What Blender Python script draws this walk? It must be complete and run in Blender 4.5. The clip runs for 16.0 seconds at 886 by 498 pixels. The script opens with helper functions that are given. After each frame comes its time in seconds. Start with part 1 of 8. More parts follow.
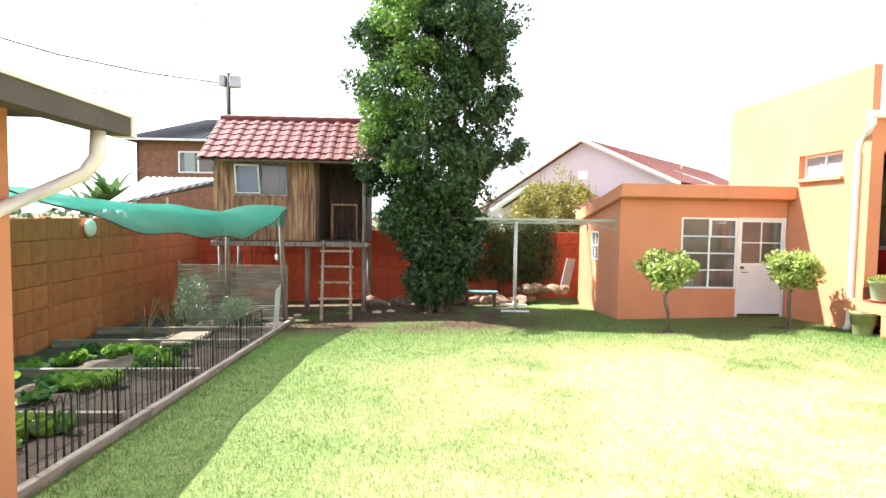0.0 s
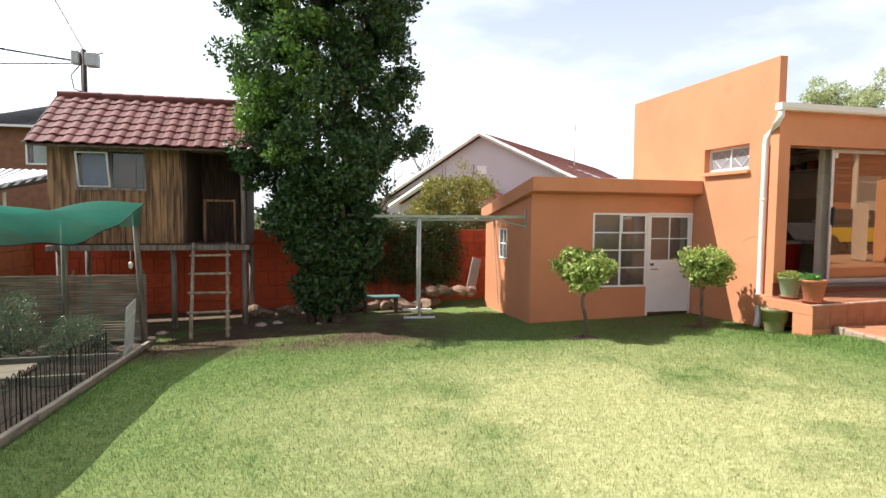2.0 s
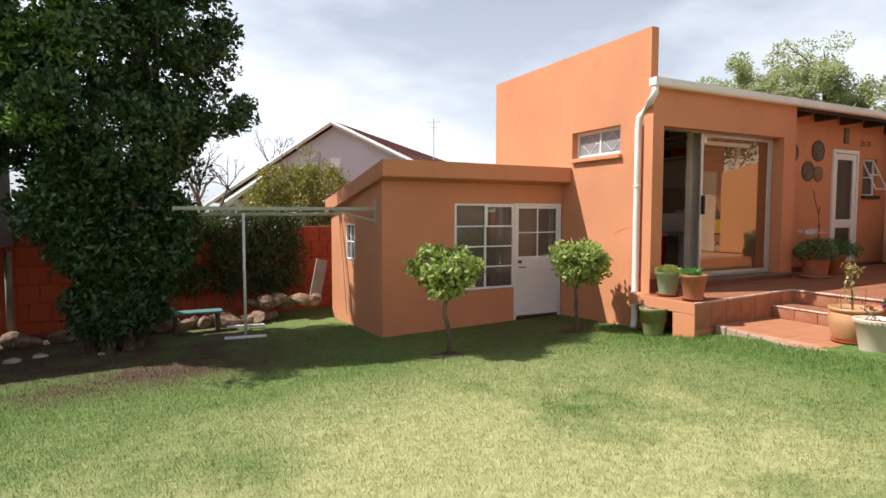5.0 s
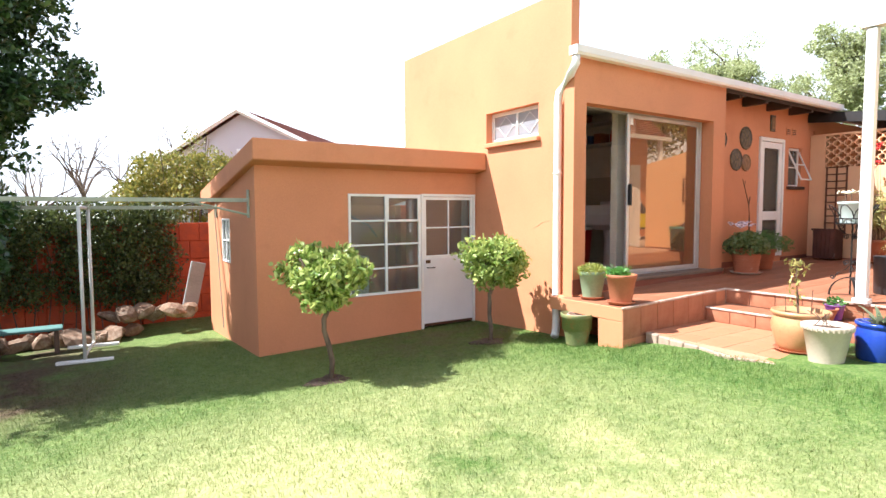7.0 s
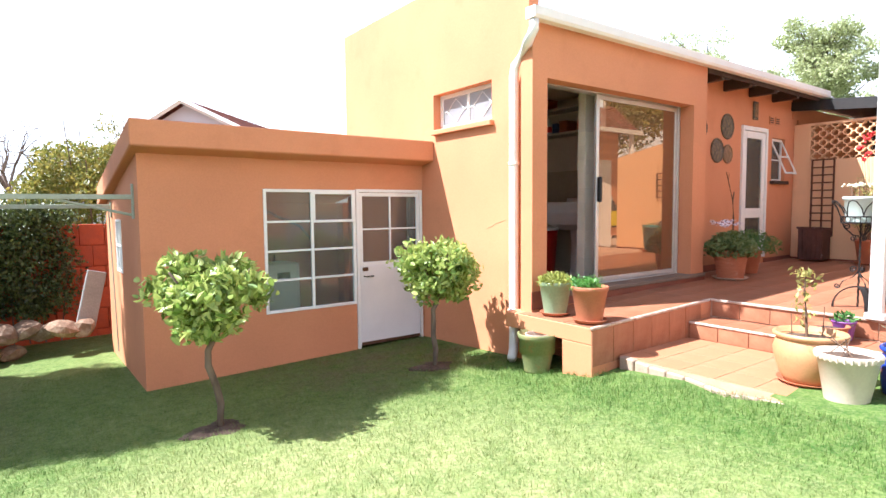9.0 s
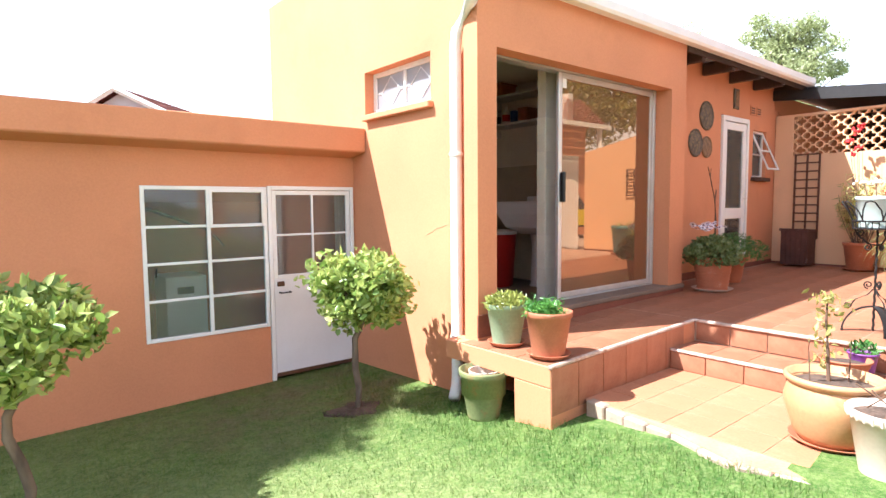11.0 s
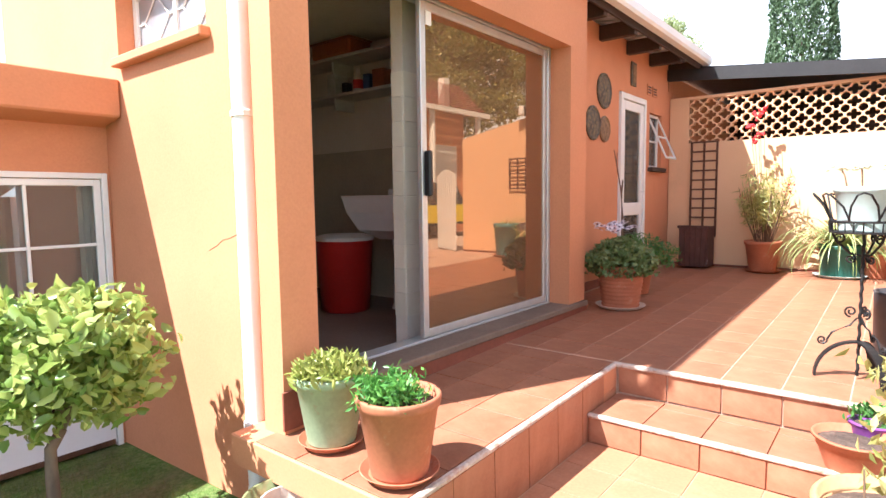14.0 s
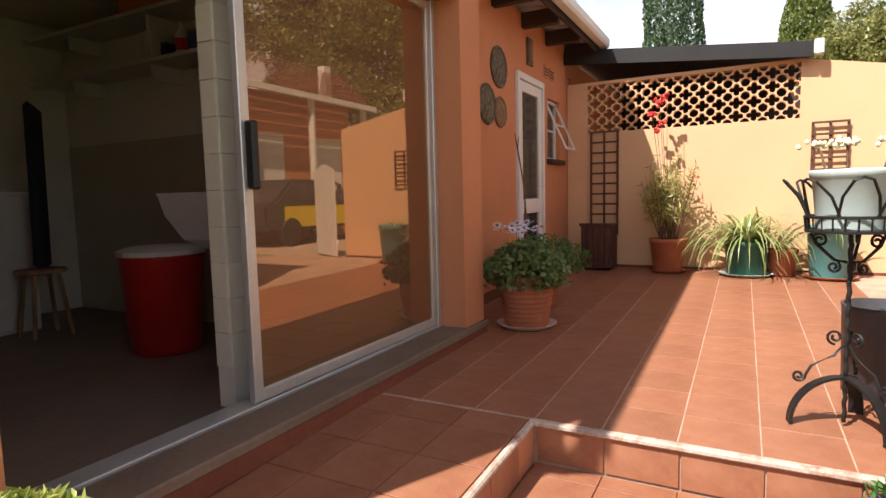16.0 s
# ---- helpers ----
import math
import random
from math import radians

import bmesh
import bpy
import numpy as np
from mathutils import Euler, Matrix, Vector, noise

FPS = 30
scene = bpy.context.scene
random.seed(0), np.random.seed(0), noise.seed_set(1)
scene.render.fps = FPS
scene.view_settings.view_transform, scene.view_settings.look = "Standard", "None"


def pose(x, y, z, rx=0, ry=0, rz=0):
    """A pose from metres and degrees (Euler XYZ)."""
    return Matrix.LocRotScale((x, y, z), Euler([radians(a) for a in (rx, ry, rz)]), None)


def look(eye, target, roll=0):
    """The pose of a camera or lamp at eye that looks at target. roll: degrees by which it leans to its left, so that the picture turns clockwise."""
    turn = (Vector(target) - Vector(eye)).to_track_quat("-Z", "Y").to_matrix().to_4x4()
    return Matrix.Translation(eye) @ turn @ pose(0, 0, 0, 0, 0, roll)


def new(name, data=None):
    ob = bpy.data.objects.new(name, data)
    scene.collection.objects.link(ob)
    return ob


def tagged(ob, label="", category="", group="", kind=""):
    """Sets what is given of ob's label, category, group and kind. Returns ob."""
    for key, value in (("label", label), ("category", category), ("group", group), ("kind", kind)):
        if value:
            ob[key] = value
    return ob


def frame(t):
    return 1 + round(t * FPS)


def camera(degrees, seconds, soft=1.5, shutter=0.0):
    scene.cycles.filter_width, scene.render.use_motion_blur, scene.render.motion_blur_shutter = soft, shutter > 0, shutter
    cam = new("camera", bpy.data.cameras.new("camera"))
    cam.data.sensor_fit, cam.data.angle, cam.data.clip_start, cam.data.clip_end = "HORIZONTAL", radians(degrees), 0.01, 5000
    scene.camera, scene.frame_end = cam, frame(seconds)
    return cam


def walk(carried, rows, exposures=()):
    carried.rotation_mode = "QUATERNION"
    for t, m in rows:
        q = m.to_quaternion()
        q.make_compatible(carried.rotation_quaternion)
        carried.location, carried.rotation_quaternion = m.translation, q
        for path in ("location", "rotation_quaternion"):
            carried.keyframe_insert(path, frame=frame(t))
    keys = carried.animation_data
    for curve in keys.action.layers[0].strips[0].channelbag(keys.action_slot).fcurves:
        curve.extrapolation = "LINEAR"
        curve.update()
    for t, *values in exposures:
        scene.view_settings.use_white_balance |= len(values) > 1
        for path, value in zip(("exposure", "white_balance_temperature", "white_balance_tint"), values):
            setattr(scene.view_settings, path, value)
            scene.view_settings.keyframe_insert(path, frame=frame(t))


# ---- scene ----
cam = camera(76.2, 16.0)
PATH = [
    (0, (-0.064, -0.33, 1.902), (0.036, 1.664, 1.79), 0.9),
    (0.5, (-0.077, -0.028, 1.898), (0.079, 1.963, 1.782), 0.8),
    (1, (-0.046, 0.293, 1.926), (0.188, 2.275, 1.806), 0.7),
    (1.5, (-0.009, 0.598, 1.931), (0.342, 2.563, 1.81), 0.6),
    (2, (0.029, 0.957, 1.922), (0.489, 2.899, 1.8), 0.5),
    (2.5, (0.099, 1.276, 1.915), (0.643, 3.197, 1.793), 0.3),
    (3, (0.186, 1.587, 1.908), (0.84, 3.473, 1.788), 0.1),
    (3.5, (0.314, 1.876, 1.89), (1.039, 3.736, 1.766), 0.1),
    (4, (0.49, 2.153, 1.858), (1.27, 3.99, 1.738), 0.0),
    (4.5, (0.681, 2.438, 1.818), (1.527, 4.246, 1.698), 0.0),
    (5, (0.929, 2.671, 1.804), (1.838, 4.448, 1.681), -0.0),
    (7.5, (2.309, 3.846, 1.727), (3.452, 5.481, 1.591), -0.4),
    (8, (2.567, 4.064, 1.735), (3.733, 5.683, 1.597), -0.5),
    (8.5, (2.846, 4.251, 1.727), (4.024, 5.861, 1.588), -0.5),
    (9, (3.101, 4.422, 1.736), (4.288, 6.026, 1.594), -0.5),
    (11.5, (4.42, 5.388, 1.781), (5.729, 6.892, 1.622), -0.5),
    (12, (4.695, 5.599, 1.766), (6.05, 7.061, 1.602), -0.5),
    (12.5, (4.962, 5.759, 1.765), (6.36, 7.18, 1.598), -0.5),
    (13, (5.229, 5.968, 1.792), (6.685, 7.327, 1.615), -0.6),
    (13.5, (5.477, 6.137, 1.77), (6.979, 7.447, 1.594), -0.7),
    (14, (5.746, 6.319, 1.78), (7.301, 7.564, 1.603), -0.7),
    (14.5, (5.996, 6.497, 1.767), (7.599, 7.68, 1.589), -0.8),
    (15, (6.251, 6.665, 1.78), (7.929, 7.737, 1.596), -0.8),
    (15.5, (6.547, 6.775, 1.751), (8.278, 7.761, 1.568), -1.0),
    (16, (6.83, 6.853, 1.747), (8.587, 7.791, 1.563), -1.4),
]
EXPO = [(0, 2, 6020, 10), (0.5, 1.83, 6020, 10), (1, 1.53, 6070, 10), (1.5, 1.23, 6120, 10), (2, 0.88, 6170, 10), (2.5, 0.51, 6220, 10), (3.5, 0.39, 6220, 10), (4.5, 0.41, 6220, 10), (5, 0.48, 6220, 10), (7.5, 1.6, 5720, 10), (9, 1.65, 5650, 10), (11.5, 1.86, 5600, 10), (12.5, 2.04, 5570, 10), (13.5, 2.08, 5550, 10), (14.5, 1.4, 5820, 10), (15, 1.03, 6120, 10), (15.5, 0.78, 6270, 10), (16, 0.76, 6270, 10)]
walk(cam, [(t, look(eye, target, roll)) for t, eye, target, roll in PATH], EXPO)

# ---------------------------------------------------------------- light
SUN = Vector((0.68, -0.36, -1.0)).normalized()          # the way the sunlight travels
sun_data = bpy.data.lights.new("sun", "SUN")
sun_data.energy, sun_data.angle, sun_data.color = 5.0, radians(0.6), (1.0, 0.95, 0.87)
sun_lamp = new("sun", sun_data)
sun_lamp.rotation_mode = "QUATERNION"
sun_lamp.rotation_quaternion = SUN.to_track_quat("-Z", "Y")
sun_lamp.location = (-20, 25, 45)

world = bpy.data.worlds.new("sky")
scene.world = world
world.use_nodes = True
wn, wl = world.node_tree.nodes, world.node_tree.links
wn.clear()
sky = wn.new("ShaderNodeTexSky")
sky.sky_type, sky.sun_disc = "NISHITA", False
sky.sun_elevation = math.asin(-SUN.z)
sky.sun_rotation = math.atan2(-SUN.x, -SUN.y)
sky.air_density, sky.dust_density = 1.0, 1.5
wtc, wmap, wnoise, wramp = (wn.new(k) for k in ("ShaderNodeTexCoord", "ShaderNodeMapping", "ShaderNodeTexNoise", "ShaderNodeValToRGB"))
wmap.inputs["Scale"].default_value = (1.6, 1.6, 4.2)
wmap.inputs["Location"].default_value = (0.35, 0.2, 0.1)
wnoise.inputs["Scale"].default_value, wnoise.inputs["Detail"].default_value, wnoise.inputs["Roughness"].default_value = 1.1, 6, 0.5
wramp.color_ramp.elements[0].position, wramp.color_ramp.elements[1].position = 0.37, 0.58
wramp.color_ramp.elements[0].color = (0.47, 0.47, 0.47, 1)
wmix, wbg, wout = wn.new("ShaderNodeMixRGB"), wn.new("ShaderNodeBackground"), wn.new("ShaderNodeOutputWorld")
wmix.inputs[2].default_value = (13.6, 13.8, 14.4, 1)
wl.new(wtc.outputs["Generated"], wmap.inputs["Vector"])
wl.new(wmap.outputs["Vector"], wnoise.inputs["Vector"])
wl.new(wnoise.outputs["Fac"], wramp.inputs["Fac"])
# bright haze and cloud low down, clearer sky overhead
wsep, wclear, wcover = wn.new("ShaderNodeSeparateXYZ"), wn.new("ShaderNodeMapRange"), wn.new("ShaderNodeMath")
wclear.inputs["From Min"].default_value, wclear.inputs["From Max"].default_value = 0.25, 0.75
wclear.inputs["To Min"].default_value, wclear.inputs["To Max"].default_value = 1.0, 0.15
wcover.operation = "MULTIPLY"
wl.new(wtc.outputs["Generated"], wsep.inputs[0])
wl.new(wsep.outputs["Z"], wclear.inputs["Value"])
wl.new(wramp.outputs["Color"], wcover.inputs[0])
wl.new(wclear.outputs["Result"], wcover.inputs[1])
wl.new(wcover.outputs[0], wmix.inputs[0])
wl.new(sky.outputs["Color"], wmix.inputs[1])
wl.new(wmix.outputs["Color"], wbg.inputs["Color"])
wl.new(wbg.outputs["Background"], wout.inputs["Surface"])
wbg.inputs["Strength"].default_value = 0.062

# ---------------------------------------------------------------- materials
def material(name, colour, rough=0.8, vary=0.18, scale=1.2, fine=40.0, bump=0.2, dist=0.004, metal=0.0, second=None, blend=(0.45, 0.7), spec=0.4, random_tint=0.0):
    """A surface with a slow change of tone, a fine grain and relief; second: a stain colour that breaks through."""
    m = bpy.data.materials.new(name)
    m.use_nodes = True
    n, l = m.node_tree.nodes, m.node_tree.links
    b = n["Principled BSDF"]
    b.inputs["Roughness"].default_value, b.inputs["Metallic"].default_value = rough, metal
    b.inputs["Specular IOR Level"].default_value = spec
    tc = n.new("ShaderNodeTexCoord")
    big, small = n.new("ShaderNodeTexNoise"), n.new("ShaderNodeTexNoise")
    big.inputs["Scale"].default_value, big.inputs["Detail"].default_value = scale, 5
    small.inputs["Scale"].default_value, small.inputs["Detail"].default_value = fine, 3
    for t in (big, small):
        l.new(tc.outputs["Object"], t.inputs["Vector"])
    ramp = n.new("ShaderNodeValToRGB")
    lo, hi = [c * (1 - vary) for c in colour], [min(1, c * (1 + vary)) for c in colour]
    ramp.color_ramp.elements[0].position, ramp.color_ramp.elements[1].position = 0.3, 0.7
    ramp.color_ramp.elements[0].color, ramp.color_ramp.elements[1].color = (*lo, 1), (*hi, 1)
    l.new(big.outputs["Fac"], ramp.inputs["Fac"])
    grain = n.new("ShaderNodeMixRGB")
    grain.blend_type = "OVERLAY"
    grain.inputs[0].default_value = min(0.6, vary * 1.5)
    l.new(ramp.outputs["Color"], grain.inputs[1])
    l.new(small.outputs["Fac"], grain.inputs[2])
    out = grain.outputs["Color"]
    if second:
        third = n.new("ShaderNodeTexNoise")
        third.inputs["Scale"].default_value, third.inputs["Detail"].default_value, third.inputs["Roughness"].default_value = scale * 2.3, 8, 0.65
        l.new(tc.outputs["Object"], third.inputs["Vector"])
        mask = n.new("ShaderNodeValToRGB")
        mask.color_ramp.elements[0].position, mask.color_ramp.elements[1].position = blend
        l.new(third.outputs["Fac"], mask.inputs["Fac"])
        mx = n.new("ShaderNodeMixRGB")
        mx.inputs[2].default_value = (*second, 1)
        l.new(mask.outputs["Color"], mx.inputs[0])
        l.new(out, mx.inputs[1])
        out = mx.outputs["Color"]
    if random_tint:
        info, hsv, span = n.new("ShaderNodeObjectInfo"), n.new("ShaderNodeHueSaturation"), n.new("ShaderNodeMapRange")
        span.inputs["To Min"].default_value, span.inputs["To Max"].default_value = 1 - random_tint, 1 + random_tint
        l.new(info.outputs["Random"], span.inputs["Value"])
        l.new(span.outputs["Result"], hsv.inputs["Value"])
        l.new(out, hsv.inputs["Color"])
        out = hsv.outputs["Color"]
    l.new(out, b.inputs["Base Color"])
    if bump:
        bp = n.new("ShaderNodeBump")
        bp.inputs["Strength"].default_value, bp.inputs["Distance"].default_value = bump, dist
        l.new(small.outputs["Fac"], bp.inputs["Height"])
        l.new(bp.outputs["Normal"], b.inputs["Normal"])
    return m


def wood(name, light, dark, stretch=(14, 14, 1.2), rough=0.85):
    """Weathered wood with long grain along local z."""
    m = material(name, light, rough, 0.2, 1.5, 60, 0.3, 0.004, random_tint=0.12)
    n, l = m.node_tree.nodes, m.node_tree.links
    tc = [x for x in n if x.type == "TEX_COORD"][0]
    mp, nz, rp = n.new("ShaderNodeMapping"), n.new("ShaderNodeTexNoise"), n.new("ShaderNodeValToRGB")
    mp.inputs["Scale"].default_value = stretch
    nz.inputs["Scale"].default_value, nz.inputs["Detail"].default_value = 1.6, 6
    rp.color_ramp.elements[0].position, rp.color_ramp.elements[1].position = 0.36, 0.62
    rp.color_ramp.elements[0].color, rp.color_ramp.elements[1].color = (*dark, 1), (*light, 1)
    l.new(tc.outputs["Object"], mp.inputs["Vector"])
    l.new(mp.outputs["Vector"], nz.inputs["Vector"])
    l.new(nz.outputs["Fac"], rp.inputs["Fac"])
    hsv = [x for x in n if x.type == "HUE_SAT"][0]
    l.new(rp.outputs["Color"], hsv.inputs["Color"])
    return m


def leaf_material(name, a, b, through_light=0.35):
    """Leaves: tone by island, some light coming through."""
    m = bpy.data.materials.new(name)
    m.use_nodes = True
    n, l = m.node_tree.nodes, m.node_tree.links
    p = n["Principled BSDF"]
    p.inputs["Roughness"].default_value = 0.36
    geo, rp = n.new("ShaderNodeNewGeometry"), n.new("ShaderNodeValToRGB")
    rp.color_ramp.elements[0].color, rp.color_ramp.elements[1].color = (*a, 1), (*b, 1)
    l.new(geo.outputs["Random Per Island"], rp.inputs["Fac"])
    l.new(rp.outputs["Color"], p.inputs["Base Color"])
    tr, mx = n.new("ShaderNodeBsdfTranslucent"), n.new("ShaderNodeMixShader")
    l.new(rp.outputs["Color"], tr.inputs["Color"])
    mx.inputs[0].default_value = through_light
    l.new(p.outputs["BSDF"], mx.inputs[1])
    l.new(tr.outputs["BSDF"], mx.inputs[2])
    l.new(mx.outputs["Shader"], n["Material Output"].inputs["Surface"])
    return m


def glass_material(name, tint, rough=0.0, mirror=0.0):
    m = bpy.data.materials.new(name)
    m.use_nodes = True
    n, l = m.node_tree.nodes, m.node_tree.links
    n.remove(n["Principled BSDF"])
    tr, gl, mx, fr = n.new("ShaderNodeBsdfTransparent"), n.new("ShaderNodeBsdfGlossy"), n.new("ShaderNodeMixShader"), n.new("ShaderNodeFresnel")
    tr.inputs["Color"].default_value = (*tint, 1)
    gl.inputs["Roughness"].default_value = rough
    fr.inputs["IOR"].default_value = 1.5
    if mirror:
        gl.inputs["Color"].default_value = (0.86, 0.60, 0.39, 1)
        mx.inputs[0].default_value = mirror
    else:
        l.new(fr.outputs["Fac"], mx.inputs[0])
    l.new(tr.outputs["BSDF"], mx.inputs[1])
    l.new(gl.outputs["BSDF"], mx.inputs[2])
    if mirror:
        # brown diffuse layer paints in the haze over the reflection
        haze_film, dusty = n.new("ShaderNodeBsdfDiffuse"), n.new("ShaderNodeMixShader")
        haze_film.inputs["Color"].default_value = (0.34, 0.19, 0.105, 1)
        dusty.inputs[0].default_value = 0.30
        l.new(mx.outputs["Shader"], dusty.inputs[1])
        l.new(haze_film.outputs["BSDF"], dusty.inputs[2])
        l.new(dusty.outputs["Shader"], n["Material Output"].inputs["Surface"])
        return m
    # thin grey diffuse layer stands in for the panes' pale reflection
    grey_haze, veil = n.new("ShaderNodeBsdfDiffuse"), n.new("ShaderNodeMixShader")
    grey_haze.inputs["Color"].default_value = (0.50, 0.47, 0.42, 1)
    veil.inputs[0].default_value = 0.09
    l.new(mx.outputs["Shader"], veil.inputs[1])
    l.new(grey_haze.outputs["BSDF"], veil.inputs[2])
    l.new(veil.outputs["Shader"], n["Material Output"].inputs["Surface"])
    return m


PLASTER = material("orange_plaster", (0.575, 0.238, 0.116), 0.85, 0.08, 0.9, 70, 0.3, 0.003, second=(0.50, 0.20, 0.095), blend=(0.55, 0.8))
PLASTER_PALE = material("pale_peach_plaster", (0.74, 0.45, 0.25), 0.85, 0.06, 0.8, 60, 0.25, 0.003, second=(0.66, 0.41, 0.24), blend=(0.55, 0.8))
FENCE_RED = material("red_painted_concrete", (0.50, 0.085, 0.03), 0.8, 0.15, 1.4, 50, 0.3, 0.004, second=(0.36, 0.07, 0.035), random_tint=0.08)
FENCE_ORANGE = material("orange_painted_concrete", (0.47, 0.155, 0.055), 0.85, 0.12, 1.2, 50, 0.3, 0.004, second=(0.36, 0.125, 0.055), random_tint=0.07)
TILE = material("terracotta_floor_tile", (0.31, 0.122, 0.064), 0.48, 0.12, 1.5, 60, 0.06, 0.002, second=(0.43, 0.20, 0.115), blend=(0.42, 0.8), spec=0.28, random_tint=0.06)
LANDING_TILE = material("sun_worn_floor_tile", (0.43, 0.185, 0.095), 0.6, 0.12, 1.3, 60, 0.06, 0.002, second=(0.50, 0.26, 0.16), blend=(0.5, 0.8), spec=0.28, random_tint=0.04)
GROUT = material("pale_worn_grout", (0.50, 0.36, 0.27), 0.9, 0.2, 4, 60, 0.2)
PAVING_JOINT = material("red_brown_joint", (0.46, 0.24, 0.14), 0.9, 0.2, 4, 60, 0.2)
JOINT = material("dusty_red_joint", (0.48, 0.31, 0.22), 0.9, 0.2, 4, 60, 0.2)
FROST = material("frosted_window_glass", (0.42, 0.41, 0.43), 0.16, 0.12, 6, 90, 0.1, 0.001)
fn, fl = FROST.node_tree.nodes, FROST.node_tree.links
frost_through, frost_mix = fn.new("ShaderNodeBsdfTranslucent"), fn.new("ShaderNodeMixShader")
frost_through.inputs["Color"].default_value = (0.75, 0.76, 0.74, 1)
frost_mix.inputs[0].default_value = 0.45
fl.new(fn["Principled BSDF"].outputs["BSDF"], frost_mix.inputs[1])
fl.new(frost_through.outputs["BSDF"], frost_mix.inputs[2])
fl.new(frost_mix.outputs["Shader"], fn["Material Output"].inputs["Surface"])
# dark base paints in the shade on the gutter's face; paler patches are weathering
GUTTER_SHADED = material("shaded_weathered_gutter", (0.09, 0.075, 0.062), 0.7, 0.15, 3, 50, 0.05, second=(0.34, 0.30, 0.26), blend=(0.6, 0.8))
SLAB = material("red_painted_step", (0.36, 0.115, 0.055), 0.6, 0.14, 2.0, 50, 0.15, 0.003, second=(0.48, 0.26, 0.17), blend=(0.58, 0.85))
WHITE = material("white_paint", (0.78, 0.76, 0.72), 0.5, 0.06, 3, 50, 0.06, 0.001, second=(0.60, 0.55, 0.48), blend=(0.62, 0.85))
WHITE_GUTTER = material("white_gutter_paint", (0.80, 0.75, 0.70), 0.4, 0.06, 2, 40, 0.03, 0.001, second=(0.55, 0.48, 0.42), blend=(0.62, 0.9))
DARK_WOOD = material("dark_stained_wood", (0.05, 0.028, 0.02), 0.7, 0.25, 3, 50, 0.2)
ROOF_TILE = material("red_concrete_roof_tile", (0.155, 0.042, 0.035), 0.75, 0.2, 3, 60, 0.25, 0.003, second=(0.11, 0.045, 0.04), blend=(0.5, 0.75), random_tint=0.14)
FAR_ROOF = material("faded_red_roof_tile", (0.30, 0.11, 0.085), 0.8, 0.2, 2, 30, 0.2, second=(0.22, 0.10, 0.085), blend=(0.5, 0.75))
ROOF_GREY = material("grey_roof_tile", (0.055, 0.053, 0.056), 0.75, 0.2, 2, 40, 0.2)
BRICK = material("brown_face_brick", (0.22, 0.105, 0.06), 0.9, 0.2, 3, 50, 0.3, random_tint=0.2)
MORTAR = material("grey_mortar", (0.38, 0.33, 0.29), 0.95, 0.15, 4, 60, 0.2)
FAR_WALL = material("pale_grey_plaster", (0.55, 0.51, 0.52), 0.9, 0.05, 0.5, 20, 0.1)
DARK_INSIDE = material("dim_interior_plaster", (0.70, 0.64, 0.54), 0.9, 0.08, 1.5, 40, 0.1)
GLASS = glass_material("window_glass", (0.86, 0.9, 0.88))
BRONZE_GLASS = glass_material("bronze_reflective_glass", (0.35, 0.22, 0.14), 0.015, 0.40)
ALUMINIUM = material("worn_aluminium", (0.62, 0.60, 0.57), 0.4, 0.08, 4, 60, 0.05, 0.001, metal=0.6)
BLACK = material("black_plastic", (0.015, 0.014, 0.014), 0.45, 0.1, 5, 60, 0.05)
STEEL_DARK = material("dark_wrought_iron", (0.022, 0.019, 0.018), 0.5, 0.2, 8, 80, 0.1, metal=0.3)
SOIL = material("dark_garden_soil", (0.075, 0.048, 0.034), 0.95, 0.35, 4, 30, 0.8, 0.02, second=(0.12, 0.085, 0.06), blend=(0.5, 0.7))
CORRUGATED = material("pale_corrugated_sheet", (0.55, 0.54, 0.54), 0.5, 0.08, 1, 20, 0.05)


# ---------------------------------------------------------------- mesh helpers
def part(name, bm, mat, parent=None, label="", smooth=False):
    """Links a bmesh as one mesh object under a thing or a part."""
    me = bpy.data.meshes.new(name)
    bm.normal_update()
    bm.to_mesh(me)
    bm.free()
    me.materials.append(mat)
    if smooth:
        me.shade_smooth()
    ob = new(name, me)
    if parent is not None:
        ob.parent = parent
    if label:
        ob["label"] = label
    return ob


def thing(name, m, label, category, group=""):
    """An Empty at the base of a thing that parents its parts."""
    ob = new(name)
    ob.empty_display_size = 0.1
    ob.matrix_basis = m
    return tagged(ob, label, category, group)


def structure(name, bm, mat, label="", category="", smooth=False):
    ob = part(name, bm, mat, None, "", smooth)
    return tagged(ob, label, category, "", "structure")


def box(bm, x0, y0, z0, x1, y1, z1, bev=0.0):
    g = bmesh.ops.create_cube(bm, size=1)
    for v in g["verts"]:
        v.co = Vector(((x0, x1)[v.co.x > 0], (y0, y1)[v.co.y > 0], (z0, z1)[v.co.z > 0]))
    if bev:
        es = {e for v in g["verts"] for e in v.link_edges}
        bmesh.ops.bevel(bm, geom=list(es), offset=bev, segments=1, affect="EDGES", clamp_overlap=True)
    return bm


def a_box(*a, **k):
    return box(bmesh.new(), *a, **k)


